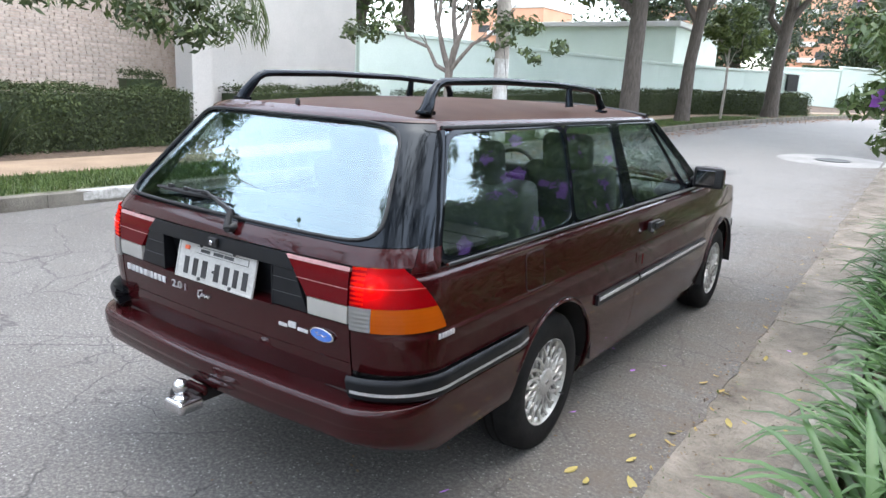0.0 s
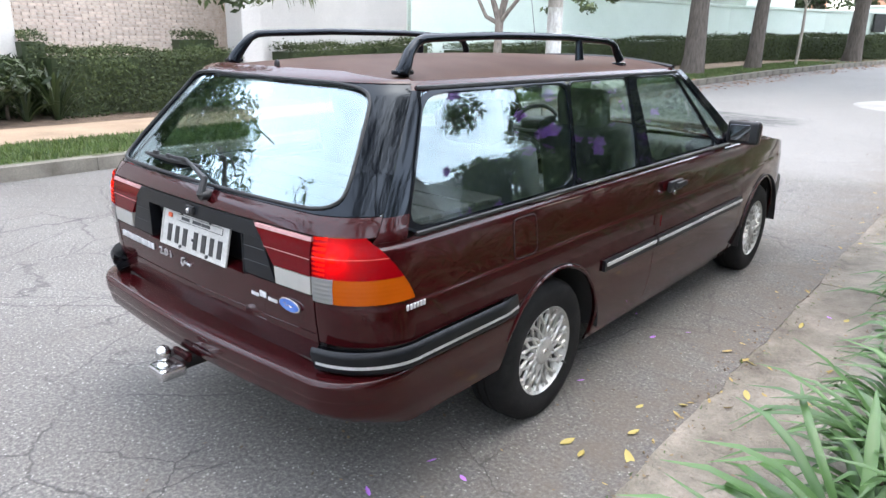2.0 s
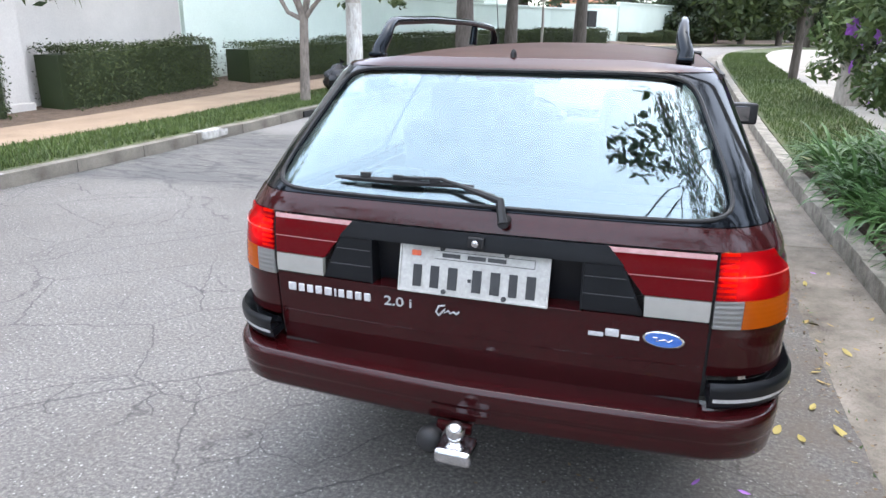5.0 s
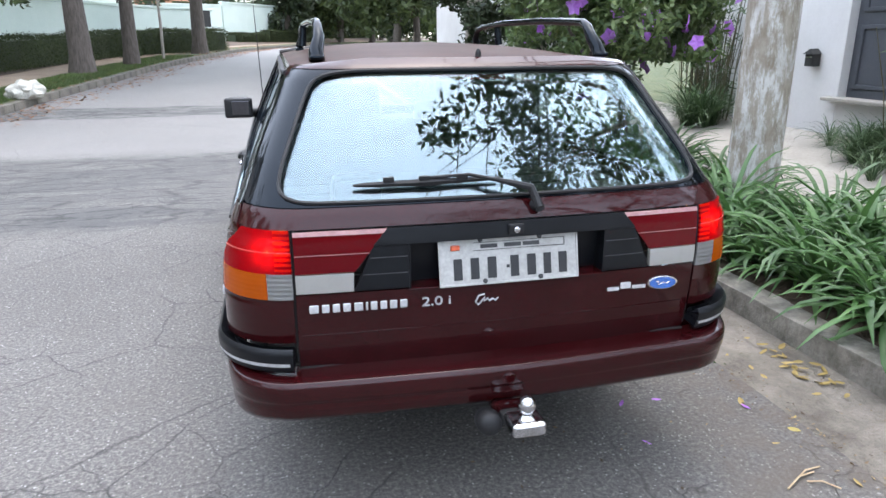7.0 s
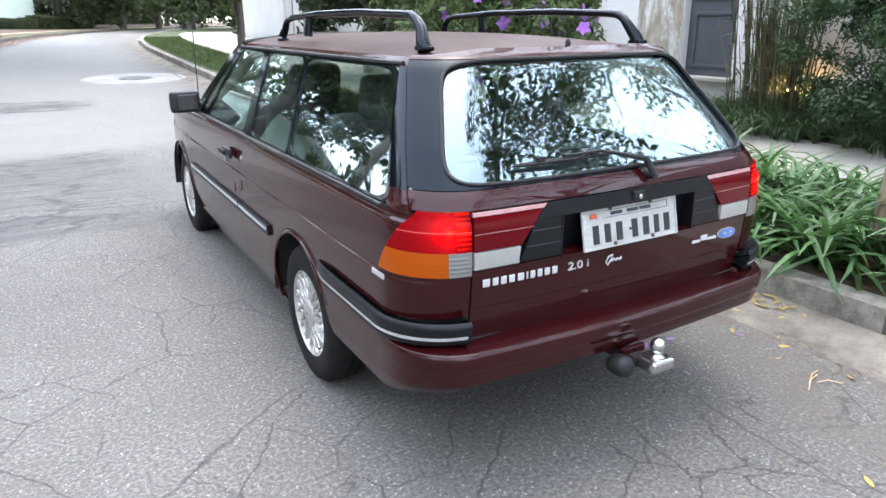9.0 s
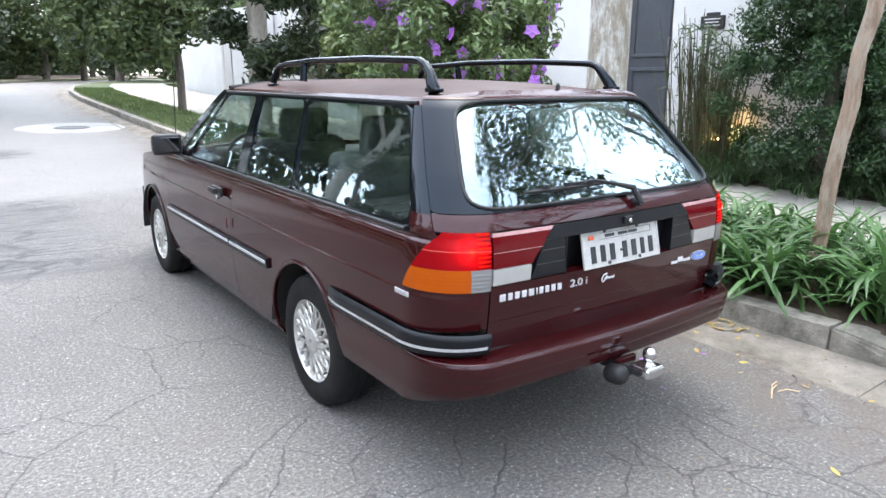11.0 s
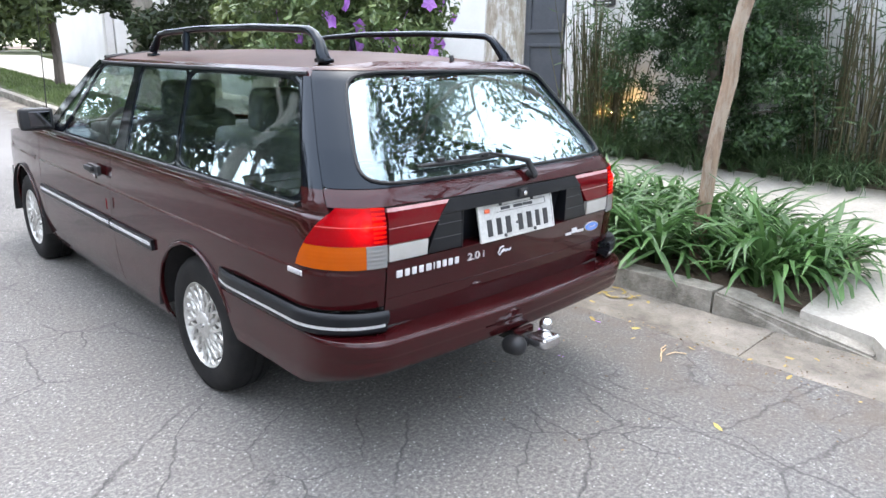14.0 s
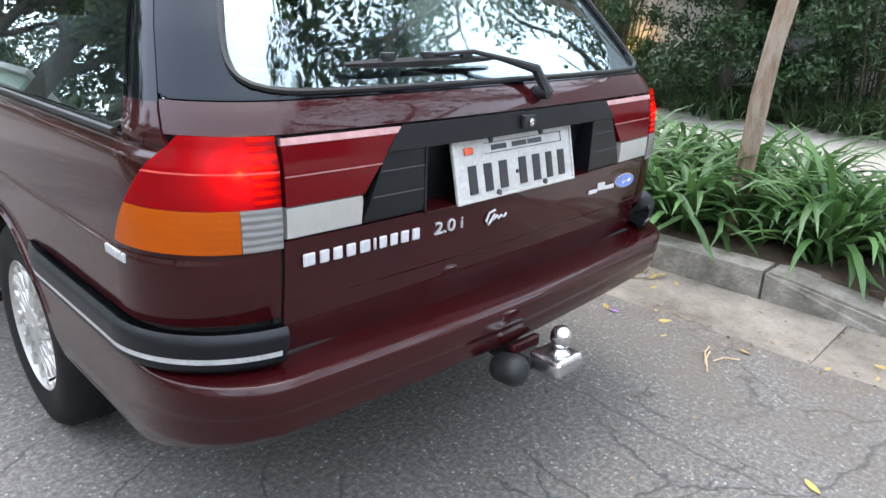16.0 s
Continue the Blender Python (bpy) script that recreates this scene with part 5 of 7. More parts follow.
both("recess_side", grid_shell(bmesh.new(), 2, 4, lambda u, v: (0.290, lerp(0.045, -0.018, u), lerp(0.766, 0.896, v)), 0.005, True), PLASTIC, "", True, (tail, tail))
bm = bmesh.new()
box(bm, 0, 0.01, 0.7635, 0.58, 0.07, 0.005, 0.001)
part("recess_floor", bm, PAINT, tail)
bm = bmesh.new()
box(bm, 0.012, -0.027, 0.918, 0.045, 0.012, 0.03, 0.005)
lk = part("tailgate_lock", bm, RUBBER, tail, "black tailgate lock")
bm = bmesh.new()
lathe(bm, [(0, 0.009), (0.006, 0.009), (0.008, 0.006)], 16, "z")
o = part("key_barrel", bm, CHROME, lk, "chrome key barrel", True)
o.matrix_basis = Matrix.Translation((0.012, -0.032, 0.917)) @ Matrix.Rotation(radians(90), 4, "X")

# ---- number plate, its characters kept as plain bars
plate = tail
PT = Matrix.Translation((0, -0.012, 0.828)) @ Matrix.Rotation(radians(-12.5), 4, "X")


def on_plate(bm):
    bmesh.ops.transform(bm, matrix=PT, verts=bm.verts)
    return bm


bm = bmesh.new()
box(bm, 0, 0, 0, 0.404, 0.004, 0.132, 0.0015)
npl = part("number_plate", on_plate(bm), WHITE_PLATE, tail, "white number plate with dark bars for its characters")
bm = bmesh.new()
for cx, cz, sx_, sz_ in ((0, 0.065, 0.41, 0.006), (0, -0.065, 0.41, 0.006), (-0.203, 0, 0.006, 0.134), (0.203, 0, 0.006, 0.134)):
    box(bm, cx, -0.002, cz, sx_, 0.008, sz_, 0.002)
part("plate_rim", on_plate(bm), WHITE_PLATE, npl)
x = -0.172
for k, w in enumerate((0.040, 0.040, 0.042, 0.040, 0.042, 0.036, 0.040)):
    bm = bmesh.new()
    box(bm, x + w / 2, -0.003, -0.021, w * 0.62, 0.003, 0.060, 0.001)
    part("plate_bar", on_plate(bm), INK, npl)
    x += w + (0.026 if k == 2 else 0.009)
bm = bmesh.new()
box(bm, -0.006, -0.003, -0.021, 0.009, 0.003, 0.009, 0.001)
part("plate_dot", on_plate(bm), INK, npl)
for cx in (-0.05, 0.02, 0.075):
    bm = bmesh.new()
    box(bm, cx - 0.01, -0.003, 0.040, 0.05, 0.002, 0.011, 0.0008)
    part("plate_small_bar", on_plate(bm), DARK_TRIM, npl)
bm = bmesh.new()
for cx, cz, a, b in ((0.03, 0.051, 0.27, 0.0015), (0.03, 0.029, 0.27, 0.0015), (0.165, 0.040, 0.0015, 0.022)):
    box(bm, cx, -0.0028, cz, a, 0.0015, b)
part("plate_tag_outline", on_plate(bm), DARK_TRIM, npl)
bm = bmesh.new()
box(bm, -0.158, -0.004, 0.040, 0.026, 0.004, 0.015, 0.003)
part("seal", on_plate(bm), RED_DOT, npl, "small red seal")
for cx, cz in ((-0.085, 0.058), (0.09, 0.058), (-0.075, -0.058), (0.09, -0.058)):
    bm = bmesh.new()
    lathe(bm, [(0, 0.007), (0.004, 0.007), (0.006, 0.003)], 10, "z")
    bmesh.ops.transform(bm, matrix=PT @ Matrix.Translation((cx, -0.002, cz)) @ Matrix.Rotation(radians(90), 4, "X"), verts=bm.verts)
    part("screw", bm, DARK_TRIM, npl)

# ---- badges: plain bars and shapes in their colours, and the engine size
def on_tail(x, z, off=0.003):
    s = sx(abs(x), z) * (1 if x >= 0 else -1)
    return Q(s, z) + Vector((0, -off, 0))


x = -0.566
for k, w in enumerate((0.030, 0.024, 0.024, 0.025, 0.029, 0.008, 0.022, 0.022, 0.024, 0.024)):
    bm = bmesh.new()
    p = on_tail(x + w / 2, 0.720)
    box(bm, p.x, p.y, p.z, w * 0.84, 0.005, 0.024, 0.002, None, 1)
    part("badge_bar", bm, SILVER, tail, "chrome badge bar")
    x += w + 0.0045
txt = bpy.data.curves.new("engine_size", "FONT")
txt.body = "2.0 i"
txt.size, txt.extrude = 0.040, 0.003
tmp = new("tmp_text", txt)
dg = bpy.context.evaluated_depsgraph_get()
tme = bpy.data.meshes.new_from_object(tmp.evaluated_get(dg))
bpy.data.objects.remove(tmp)
o = link("engine_size_letters", tme, SILVER, tail, "chrome engine size letters")
p = on_tail(-0.255, 0.707, 0.003)
o.matrix_basis = Matrix.Translation(p) @ Euler((radians(90), 0, 0)).to_matrix().to_4x4() @ Matrix.Diagonal((1.25, 0.95, 1, 1))
bm = bmesh.new()
tube(bm, [on_tail(-0.085 + dx, 0.713 + dz, 0.004) for dx, dz in ((0.012, 0.016), (-0.006, 0.012), (-0.014, -0.006), (-0.006, -0.016), (0.004, -0.004), (0.012, 0.006), (0.010, -0.006), (0.022, 0.002), (0.026, -0.006), (0.036, 0.0), (0.044, -0.006), (0.052, 0.002))], 0.0028, 6)
part("script_badge", bm, SILVER, tail, "chrome script flourish")
bm = bmesh.new()
for dx, w, h in ((-0.045, 0.038, 0.011), (0.040, 0.045, 0.011)):
    p = on_tail(0.375 + dx, 0.704)
    box(bm, p.x, p.y, p.z, w, 0.003, h, 0.001)
p = on_tail(0.37, 0.712)
box(bm, p.x, p.y, p.z, 0.034, 0.004, 0.020, 0.003)
part("dealer_badge", bm, SILVER, tail, "small chrome dealer badge shapes")
ov = Matrix.Translation(on_tail(0.495, 0.709, 0.002)) @ Matrix.Rotation(radians(90), 4, "X") @ Matrix.Rotation(radians(-2), 4, "Z")
bm = bmesh.new()
lathe(bm, [(-0.001, 0.050), (0.004, 0.050), (0.005, 0.046), (0.005, 0.01)], 40, "z")
bmesh.ops.transform(bm, matrix=ov @ Matrix.Diagonal((1, 0.42, 1, 1)), verts=bm.verts)
ob_ = part("oval_badge", bm, CHROME, tail, "chrome oval badge rim", True)
bm = bmesh.new()
lathe(bm, [(0.003, 0.045), (0.0065, 0.044), (0.0068, 0.01)], 40, "z")
bmesh.ops.transform(bm, matrix=ov @ Matrix.Diagonal((1, 0.40, 1, 1)), verts=bm.verts)
part("oval_field", bm, BLUE, ob_, "blue enamel field", True)
bm = bmesh.new()
tube(bm, [ov @ Vector(q) for q in ((-0.024, 0.003, 0.007), (-0.014, 0.006, 0.007), (-0.016, -0.006, 0.007), (-0.006, -0.001, 0.007), (0.004, 0.002, 0.007), (0.012, -0.003, 0.007), (0.022, 0.004, 0.007))], 0.0016, 5)
part("oval_line", bm, CHROME, ob_)
for sgn in (1, -1):
    for k in range(6):
        bm = bmesh.new()
        y = 0.19 + k * 0.014
        p = Q(sy(y, 0.728), 0.728)
        box(bm, (p.x + 0.001) * sgn, p.y, p.z, 0.006, 0.010, 0.018, 0.002, None, 1)
        part("side_badge_bar", bm, SILVER, quarterR if sgn > 0 else quarterL, "chrome side badge bar")

# ---- corner tail lamps: housing, lit bulb, red, amber and clear lenses
LZ0, LZ1, LZ2 = 0.754, 0.826, 0.941


def lens(z0, z1, s0, s1, off, nu=16, nv=8):
    return skin(nu, nv, s0, s1, z0, z1, off, 0.005)


SR = lambda z: sx(0.6025, z)
SE = lambda z: sy(lamp_edge(z) - 0.003, z)
lampR = lampL = None
for sgn in (1, -1):
    def put(name, bm, material, parent, label="", smooth=True):
        if sgn < 0:
            b = mir(bm)
            bm.free()
            bm = b
        return part(name, bm, material, parent, label, smooth)
    hs = put("tail_lamp", lens(LZ0 + 0.002, LZ2 - 0.002, SR, SE, -0.045), REFLECTOR, car, "lit wrap-round tail lamp")
    put("red_lens", lens(LZ1 + 0.001, LZ2, lambda z: SR(z) + 0.135, SE, 0.007), RED_LENS, hs, "glowing red tail lamp lens")
    pitch = (LZ2 - LZ1 - 0.001) / 8
    for k in range(8):
        zk = LZ1 + 0.001 + k * pitch
        put("lens_band", skin(8, 1, SR, lambda z: SR(z) + 0.135, zk, zk + pitch * 0.5, 0.007, 0.005), RED_LENS, hs)
        put("lens_prism", skin(8, 1, SR, lambda z: SR(z) + 0.135, zk + pitch * 0.5, zk + pitch, 0.0075, 0.005), RED_RIB, hs, "brightly lit prism of the lens")
    put("amber_lens", lens(LZ0, LZ1, lambda z: sx(0.668, z), SE, 0.007), AMBER, hs, "amber indicator lens")
    put("clear_lens", lens(LZ0, LZ1, SR, lambda z: sx(0.667, z), 0.007, 6, 6), CLEAR_RIB, hs, "clear ribbed lens")
    put("lamp_divider", skin(2, 8, SR, lambda z: SR(z) + 0.02, LZ0, LZ2, 0.004, 0.045), DARK_TRIM, hs)
    put("lamp_shelf", skin(14, 1, SR, SE, LZ1 - 0.002, LZ1, 0.004, 0.046), DARK_TRIM, hs)
    put("lens_line", skin(14, 1, SR, SE, 0.884, 0.8865, 0.009, 0.003), mat("lens_line", (0.5, 0.06, 0.05), (0.6, 0.1, 0.08), 0.3, 20), hs)
    bm = bmesh.new()
    bmesh.ops.create_uvsphere(bm, u_segments=12, v_segments=8, radius=0.016, matrix=Matrix.Translation((0.655, 0.036, 0.884)))
    put("bulb", bm, BULB, hs, "lit lamp bulb")
    if sgn > 0:
        lampR = hs
    else:
        lampL = hs

# ---- rear bumper in body colour with black corner strips
def bump_off(s):
    s = abs(s)
    t = min(1, max(0, (s - 1.05) / 0.95))
    return 0.088 * (1 - t * t * (3 - 2 * t)) + 0.006 + 0.012 * max(0, 1 - s) 


BPROF = [(-0.10, 0.536), (0.60, 0.534), (0.88, 0.529), (0.985, 0.518), (1.0, 0.500), (0.99, 0.474), (0.94, 0.466), (0.93, 0.444), (0.86, 0.418), (0.62, 0.398), (0.3, 0.387), (-0.25, 0.383)]


def bprof(v):
    k = v * (len(BPROF) - 1)
    i = min(int(k), len(BPROF) - 2)
    return [lerp(p, q, k - i) for p, q in zip(BPROF[i], BPROF[i + 1])]


def rbump(u, v):
    o, z = bprof(v)
    S = sy(RW - math.sqrt(AR * AR - (z - 0.285) ** 2), z)
    s = lerp(S, -S, u)
    z = z - min(1, max(0, (abs(s) - 1.2) / 0.7)) * 0.042 * max(0, v - 0.3) / 0.7
    zq = z
    p = Q(s, zq)
    h = 1e-3
    n = (Q(s + h, zq) - Q(s - h, zq))
    n = Vector((n.y, -n.x, 0)).normalized()
    d = bump_off(s)
    side = min(1, max(0, (abs(s) - 1.3) / 0.7))
    oo = lerp(o, min(1.0, max(o, 0.2)), side)
    p = p + n * d * oo
    p.z = z
    return p


part("rear_bumper", grid_shell(bmesh.new(), 110, 40, rbump, 0.006), BUMPER_PAINT, car, "burgundy rear bumper", True)
bumper = bpy.data.objects["rear_bumper"]


def strip_f(z0, z1, off, s_in, flat=False):
    def f(u, v):
        S = sy(0.752, 0.58)
        s = lerp(s_in, S, u)
        z = lerp(z0, z1, v)
        p = Q(s, z)
        h = 1e-3
        n = Q(s + h, z) - Q(s - h, z)
        n = Vector((n.y, -n.x, 0)).normalized()
        bulge = 1.0 if flat else (0.62 - 0.5 * max(0, 1 - v / 0.12) if v < 0.42 else 1 - 0.7 * max(0, (v - 0.75) / 0.25) ** 2)
        rear = 1 - min(1, max(0, (s - 1.0) / 1.0))
        end = min(1, (1 - u) / 0.06)
        return p + n * (off * (0.45 + 0.55 * bulge) * (0.35 + 0.65 * end) + 0.024 * rear)

    return f


both("bumper_strip", grid_shell(bmesh.new(), 44, 24, strip_f(0.541, 0.619, 0.027, sx(0.612, 0.56)), 0.05), PLASTIC, "grey-black corner strip of the bumper", True, (bumper, bumper))
both("strip_inlay", grid_shell(bmesh.new(), 44, 2, strip_f(0.5645, 0.578, 0.0245, sx(0.620, 0.56), True), 0.01), SILVER, "bright inlay", True, (bumper, bumper))
# tow eye cover
bm = bmesh.new()
box(bm, -0.02, -0.086, 0.405, 0.10, 0.018, 0.030, 0.006)
part("bumper_insert", bm, PAINT, bumper)

# ---- tow hitch
hitch = thing("tow_hitch", "", "")
hitch.parent = car
hitch["label"] = "chromed tow ball on a steel bracket"
bm = bmesh.new()
box(bm, -0.02, -0.045, 0.378, 0.055, 0.16, 0.04, 0.006)
part("bar", bm, UNDER, hitch)
bm = bmesh.new()
box(bm, 0.008, -0.158, 0.384, 0.100, 0.092, 0.044, 0.016, None, 4)
part("bracket", bm, CHROME, hitch, "polished bracket")
bm = bmesh.new()
lathe(bm, [(0.40, 0.026), (0.410, 0.026), (0.413, 0.020), (0.420, 0.016), (0.428, 0.020), (0.437, 0.0245), (0.447, 0.0258), (0.457, 0.0245), (0.466, 0.020), (0.472, 0.012), (0.474, 0.004)], 24, "z")
for v in bm.verts:
    v.co.x += 0.008
    v.co.y -= 0.168
part("tow_ball", bm, CHROME, hitch, "chromed tow ball", True)
bm = bmesh.new()
lathe(bm, [(-0.08, 0.012), (-0.074, 0.026), (-0.06, 0.035), (-0.025, 0.038), (-0.008, 0.036), (0.004, 0.028), (0.010, 0.012)], 24, "z")
o = part("socket", bm, RUBBER, hitch, "black trailer socket", True)
o.matrix_basis = Matrix.Translation((-0.082, -0.130, 0.374)) @ Matrix.Rotation(radians(80), 4, "X")

# ---- wiper
wiper = part("wiper_boss", tube(bmesh.new(), [on_tail(0.078, 0.975, -0.004), on_tail(0.080, 0.975, 0.03)], [0.018, 0.014], 14), RUBBER, tail, "black rear wiper", True)


def on_glass(u, v, off):
    return fg(u * 0.92, v, off)


bm = bmesh.new()
tube(bm, [on_tail(0.080, 0.974, 0.028), on_glass(0.075, -0.93, 0.032), on_glass(0.015, -0.86, 0.032), on_glass(-0.05, -0.785, 0.031), on_glass(-0.13, -0.70, 0.028), on_glass(-0.27, -0.71, 0.024)], [0.013, 0.012, 0.009, 0.006, 0.005, 0.004], 8)
part("wiper_arm", bm, RUBBER, wiper, "", True)
bm = bmesh.new()
tube(bm, [on_glass(u, -0.73 + 0.02 * math.sin(u * 3), 0.012) for u in np.linspace(-0.515, -0.02, 14)], [0.004, 0.007, 0.009, 0.009, 0.009, 0.010, 0.012, 0.012, 0.010, 0.009, 0.008, 0.007, 0.006, 0.004], 6)
part("wiper_blade", bm, RUBBER, wiper, "", True)
for u in (-0.40, -0.28, -0.15):
    bm = bmesh.new()
    p = on_glass(u, -0.71, 0.022)
    box(bm, p.x, p.y, p.z, 0.03, 0.012, 0.014, 0.003)
    part("blade_yoke", bm, RUBBER, wiper, "", True)

# ---- roof rails
for sgn in (1, -1):
    rail = thing("roof_rail", "", "")
    rail.parent = car
    rail["label"] = "black roof rail"
    X = 0.478 * sgn

    def rail_path():
        pts = []
        for y, z in ((0.490, 1.362), (0.505, 1.385), (0.535, 1.425), (0.570, 1.458), (0.605, 1.472), (0.66, 1.476), (1.0, 1.487), (1.5, 1.487), (1.85, 1.474), (1.93, 1.466), (1.965, 1.450), (1.99, 1.420), (2.010, 1.385)):
            pts.append((X - 0.012 * sgn * (z > 1.4), y, z))
        return pts
    bm = bmesh.new()
    tube(bm, rail_path(), [0.026, 0.024, 0.020, 0.0165, 0.0155] + [0.0145] * 4 + [0.0145, 0.0155, 0.018, 0.021], 14)
    part("rail_bar", bm, BLACK, rail, "", True)
    bm = bmesh.new()
    tube(bm, [(X, 1.62, 1.39), (X - 0.01 * sgn, 1.62, 1.482)], [0.020, 0.014], 12)
    part("rail_post", bm, BLACK, rail, "", True)
    for y in (0.495, 2.005):
        bm = bmesh.new()
        box(bm, X, y, 1.368, 0.045, 0.065, 0.016, 0.007)
        part("rail_foot", bm, BLACK, rail, "", True)

# ---- door mirrors
for sgn in (1, -1):
    mirror = thing("door_mirror", "", "")
    mirror.parent = car
    mirror["label"] = "door mirror with a body-coloured back"
    bm = bmesh.new()
    box(bm, 0.852 * sgn, 2.875, 1.005, 0.17, 0.10, 0.125, 0.042, None, 5)
    for v in bm.verts:
        if v.co.y > 2.875:
            v.co.x = 0.852 * sgn + (v.co.x - 0.852 * sgn) * 0.85
            v.co.z = 1.002 + (v.co.z - 1.002) * 0.82
    part("shell", bm, PAINT, mirror, "", True)
    bm = bmesh.new()
    box(bm, 0.852 * sgn, 2.825, 1.005, 0.172, 0.04, 0.124, 0.0195, None, 4)
    part("bezel", bm, RUBBER, mirror, "black bezel", True)
    bm = bmesh.new()
    box(bm, 0.852 * sgn, 2.8045, 1.005, 0.134, 0.006, 0.088, 0.003)
    bmesh.ops.rotate(bm, verts=bm.verts, cent=(0.852 * sgn, 2.806, 1.002), matrix=Matrix.Rotation(radians(5) * sgn, 3, "Z"))
    part("mirror_glass", bm, MIRROR, mirror)
    bm = bmesh.new()
    tube(bm, [(0.742 * sgn, 2.92, 0.962), (0.77 * sgn, 2.90, 0.967), (0.81 * sgn, 2.88, 0.975)], [0.034, 0.028, 0.03], 10)
    part("arm", bm, RUBBER, mirror, "", True)

# ---- aerial on the left front wing
bm = bmesh.new()
tube(bm, [(-0.70, 3.22, 0.92), (-0.702, 3.20, 0.94), (-0.72, 3.0, 1.75)], [0.010, 0.004, 0.0016], 8)
part("aerial", bm, IRON, car, "thin black aerial")

# ---- wheels
def wheel(x, y, sgn):
    """Tyre, dish and a lattice of crossing spokes; sgn is the outer side."""
    w = thing("wheel", "", "")
    w.parent = car
    w["label"] = "lattice-spoked alloy wheel"
    R = WR
    bm = bmesh.new()
    prof = [(-0.09, 0.185), (-0.097, 0.21), (-0.098, 0.245), (-0.088, 0.278), (-0.070, 0.291), (-0.04, 0.2955), (-0.036, 0.289), (-0.030, 0.289), (-0.026, 0.2965), (0.0, 0.297), (0.004, 0.290), (0.010, 0.290), (0.014, 0.2965), (0.04, 0.2955), (0.070, 0.291), (0.088, 0.278), (0.098, 0.245), (0.097, 0.21), (0.090, 0.185)]
    lathe(bm, prof, 56, "x", True)
    ty = part("tyre", bm, TYRE, w, "worn black tyre", True)
    bm = bmesh.new()
    lathe(bm, [(-0.085, 0.184), (-0.08, 0.165), (0.055, 0.160), (0.072, 0.168), (0.080, 0.184), (0.086, 0.188), (0.090, 0.182), (0.084, 0.178), (0.06, 0.150), (-0.085, 0.150)], 56, "x", True)
    rim = part("rim", bm, ALLOY, w, "silver rim", True)
    bm = bmesh.new()
    lathe(bm, [(0.0, 0.155), (0.008, 0.155), (0.012, 0.05), (0.012, 0.01)], 40)
    part("brake_disc", bm, UNDER, w, "dark wheel well")
    n = 16
    for k in range(n):
        for tw in (1, -1):
            bm = bmesh.new()
            a0, a1 = 2 * math.pi * (k + 0.5) / n - tw * 0.20, 2 * math.pi * (k + 0.5) / n + tw * 0.27
            P = []
            for q in np.linspace(0, 1, 5):
                r, a = lerp(0.050, 0.174, q), lerp(a0, a1, q)
                P.append((lerp(0.074, 0.072, q) + (0.002 if tw > 0 else 0), math.cos(a) * r, math.sin(a) * r))
            tube(bm, P, [0.010, 0.0088, 0.0080, 0.0086, 0.0115], 6)
            part("spoke", bm, ALLOY, rim, "", True)
    bm = bmesh.new()
    lathe(bm, [(0.02, 0.058), (0.076, 0.062), (0.086, 0.056), (0.090, 0.046), (0.090, 0.02), (0.089, 0.006)], 36)
    hub = part("hub_cap", bm, ALLOY, w, "silver hub cap", True)
    bm = bmesh.new()
    lathe(bm, [(0.088, 0.017), (0.093, 0.017), (0.0935, 0.004)], 24)
    for v in bm.verts:
        v.co.z *= 0.45
    part("hub_emblem", bm, CHROME, hub)
    bm = bmesh.new()
    tube(bm, [(0.086, 0.120, -0.125), (0.104, 0.122, -0.128)], 0.004, 6)
    part("valve", bm, RUBBER, rim)
    w.matrix_basis = Matrix.Translation((x * sgn, y, WR - 0.008)) @ (Matrix.Identity(4) if sgn > 0 else Matrix.Rotation(math.pi, 4, "Z")) @ Matrix.Rotation(0.2 * y, 4, "X")
    return w


for y in (RW, FW):
    for sgn in (1, -1):
        wheel(0.682, y, sgn)

# ---- underbody, floor, inner panels
bm = bmesh.new()
box(bm, 0, 2.25, 0.345, 1.36, 3.7, 0.12, 0.03)
part("underbody", bm, UNDER, car)
bm = bmesh.new()
tube(bm, [(-0.42, 0.9, 0.33), (-0.42, 0.45, 0.35), (-0.44, 0.16, 0.36)], [0.07, 0.08, 0.022], 12)
part("silencer", bm, UNDER, car)
bm = bmesh.new()
box(bm, 0, 1.75, 0.40, 1.40, 3.1, 0.04, 0.01)
part("floor_pan", bm, DARK_TRIM, car, "dark carpet floor")
bm = bmesh.new()
box(bm, 0, 0.075, 0.66, 1.08, 0.02, 0.26, 0.004)
box(bm, 0, 0.085, 0.86, 1.08, 0.02, 0.22, 0.004)
part("tailgate_lining", bm, DARK_TRIM, car)
both("side_lining", side_panel(list(np.linspace(0.30, 3.1, 20)), lambda y: 0.42 if y > RW + AR + 0.1 else 0.66, lambda y: BELT - 0.02, off=-0.05, nv=6, th=0.01), DARK_TRIM, "dark side lining")
for sgn in (1, -1):
    bm = bmesh.new()
    tube(bm, [Q(sgn * sx(0.600, z), z) + Vector((0.001 * sgn, 0.016, 0)) for z in np.linspace(0.552, 0.945, 12)], 0.010, 6)
    part("tailgate_gap", bm, UNDER, car)
bm = bmesh.new()
box(bm, 0, 0.055, 0.53, 1.2, 0.06, 0.02, 0.004)
part("tailgate_sill", bm, UNDER, car)

# ---- interior
def cushion(bm, cx, cy, cz, sx_, sy_, sz_, bev, tilt=0.0):
    m = Matrix.Translation((cx, cy, cz)) @ Matrix.Rotation(tilt, 4, "X")
    box(bm, 0, 0, 0, sx_, sy_, sz_, bev, m, 4)
    return bm


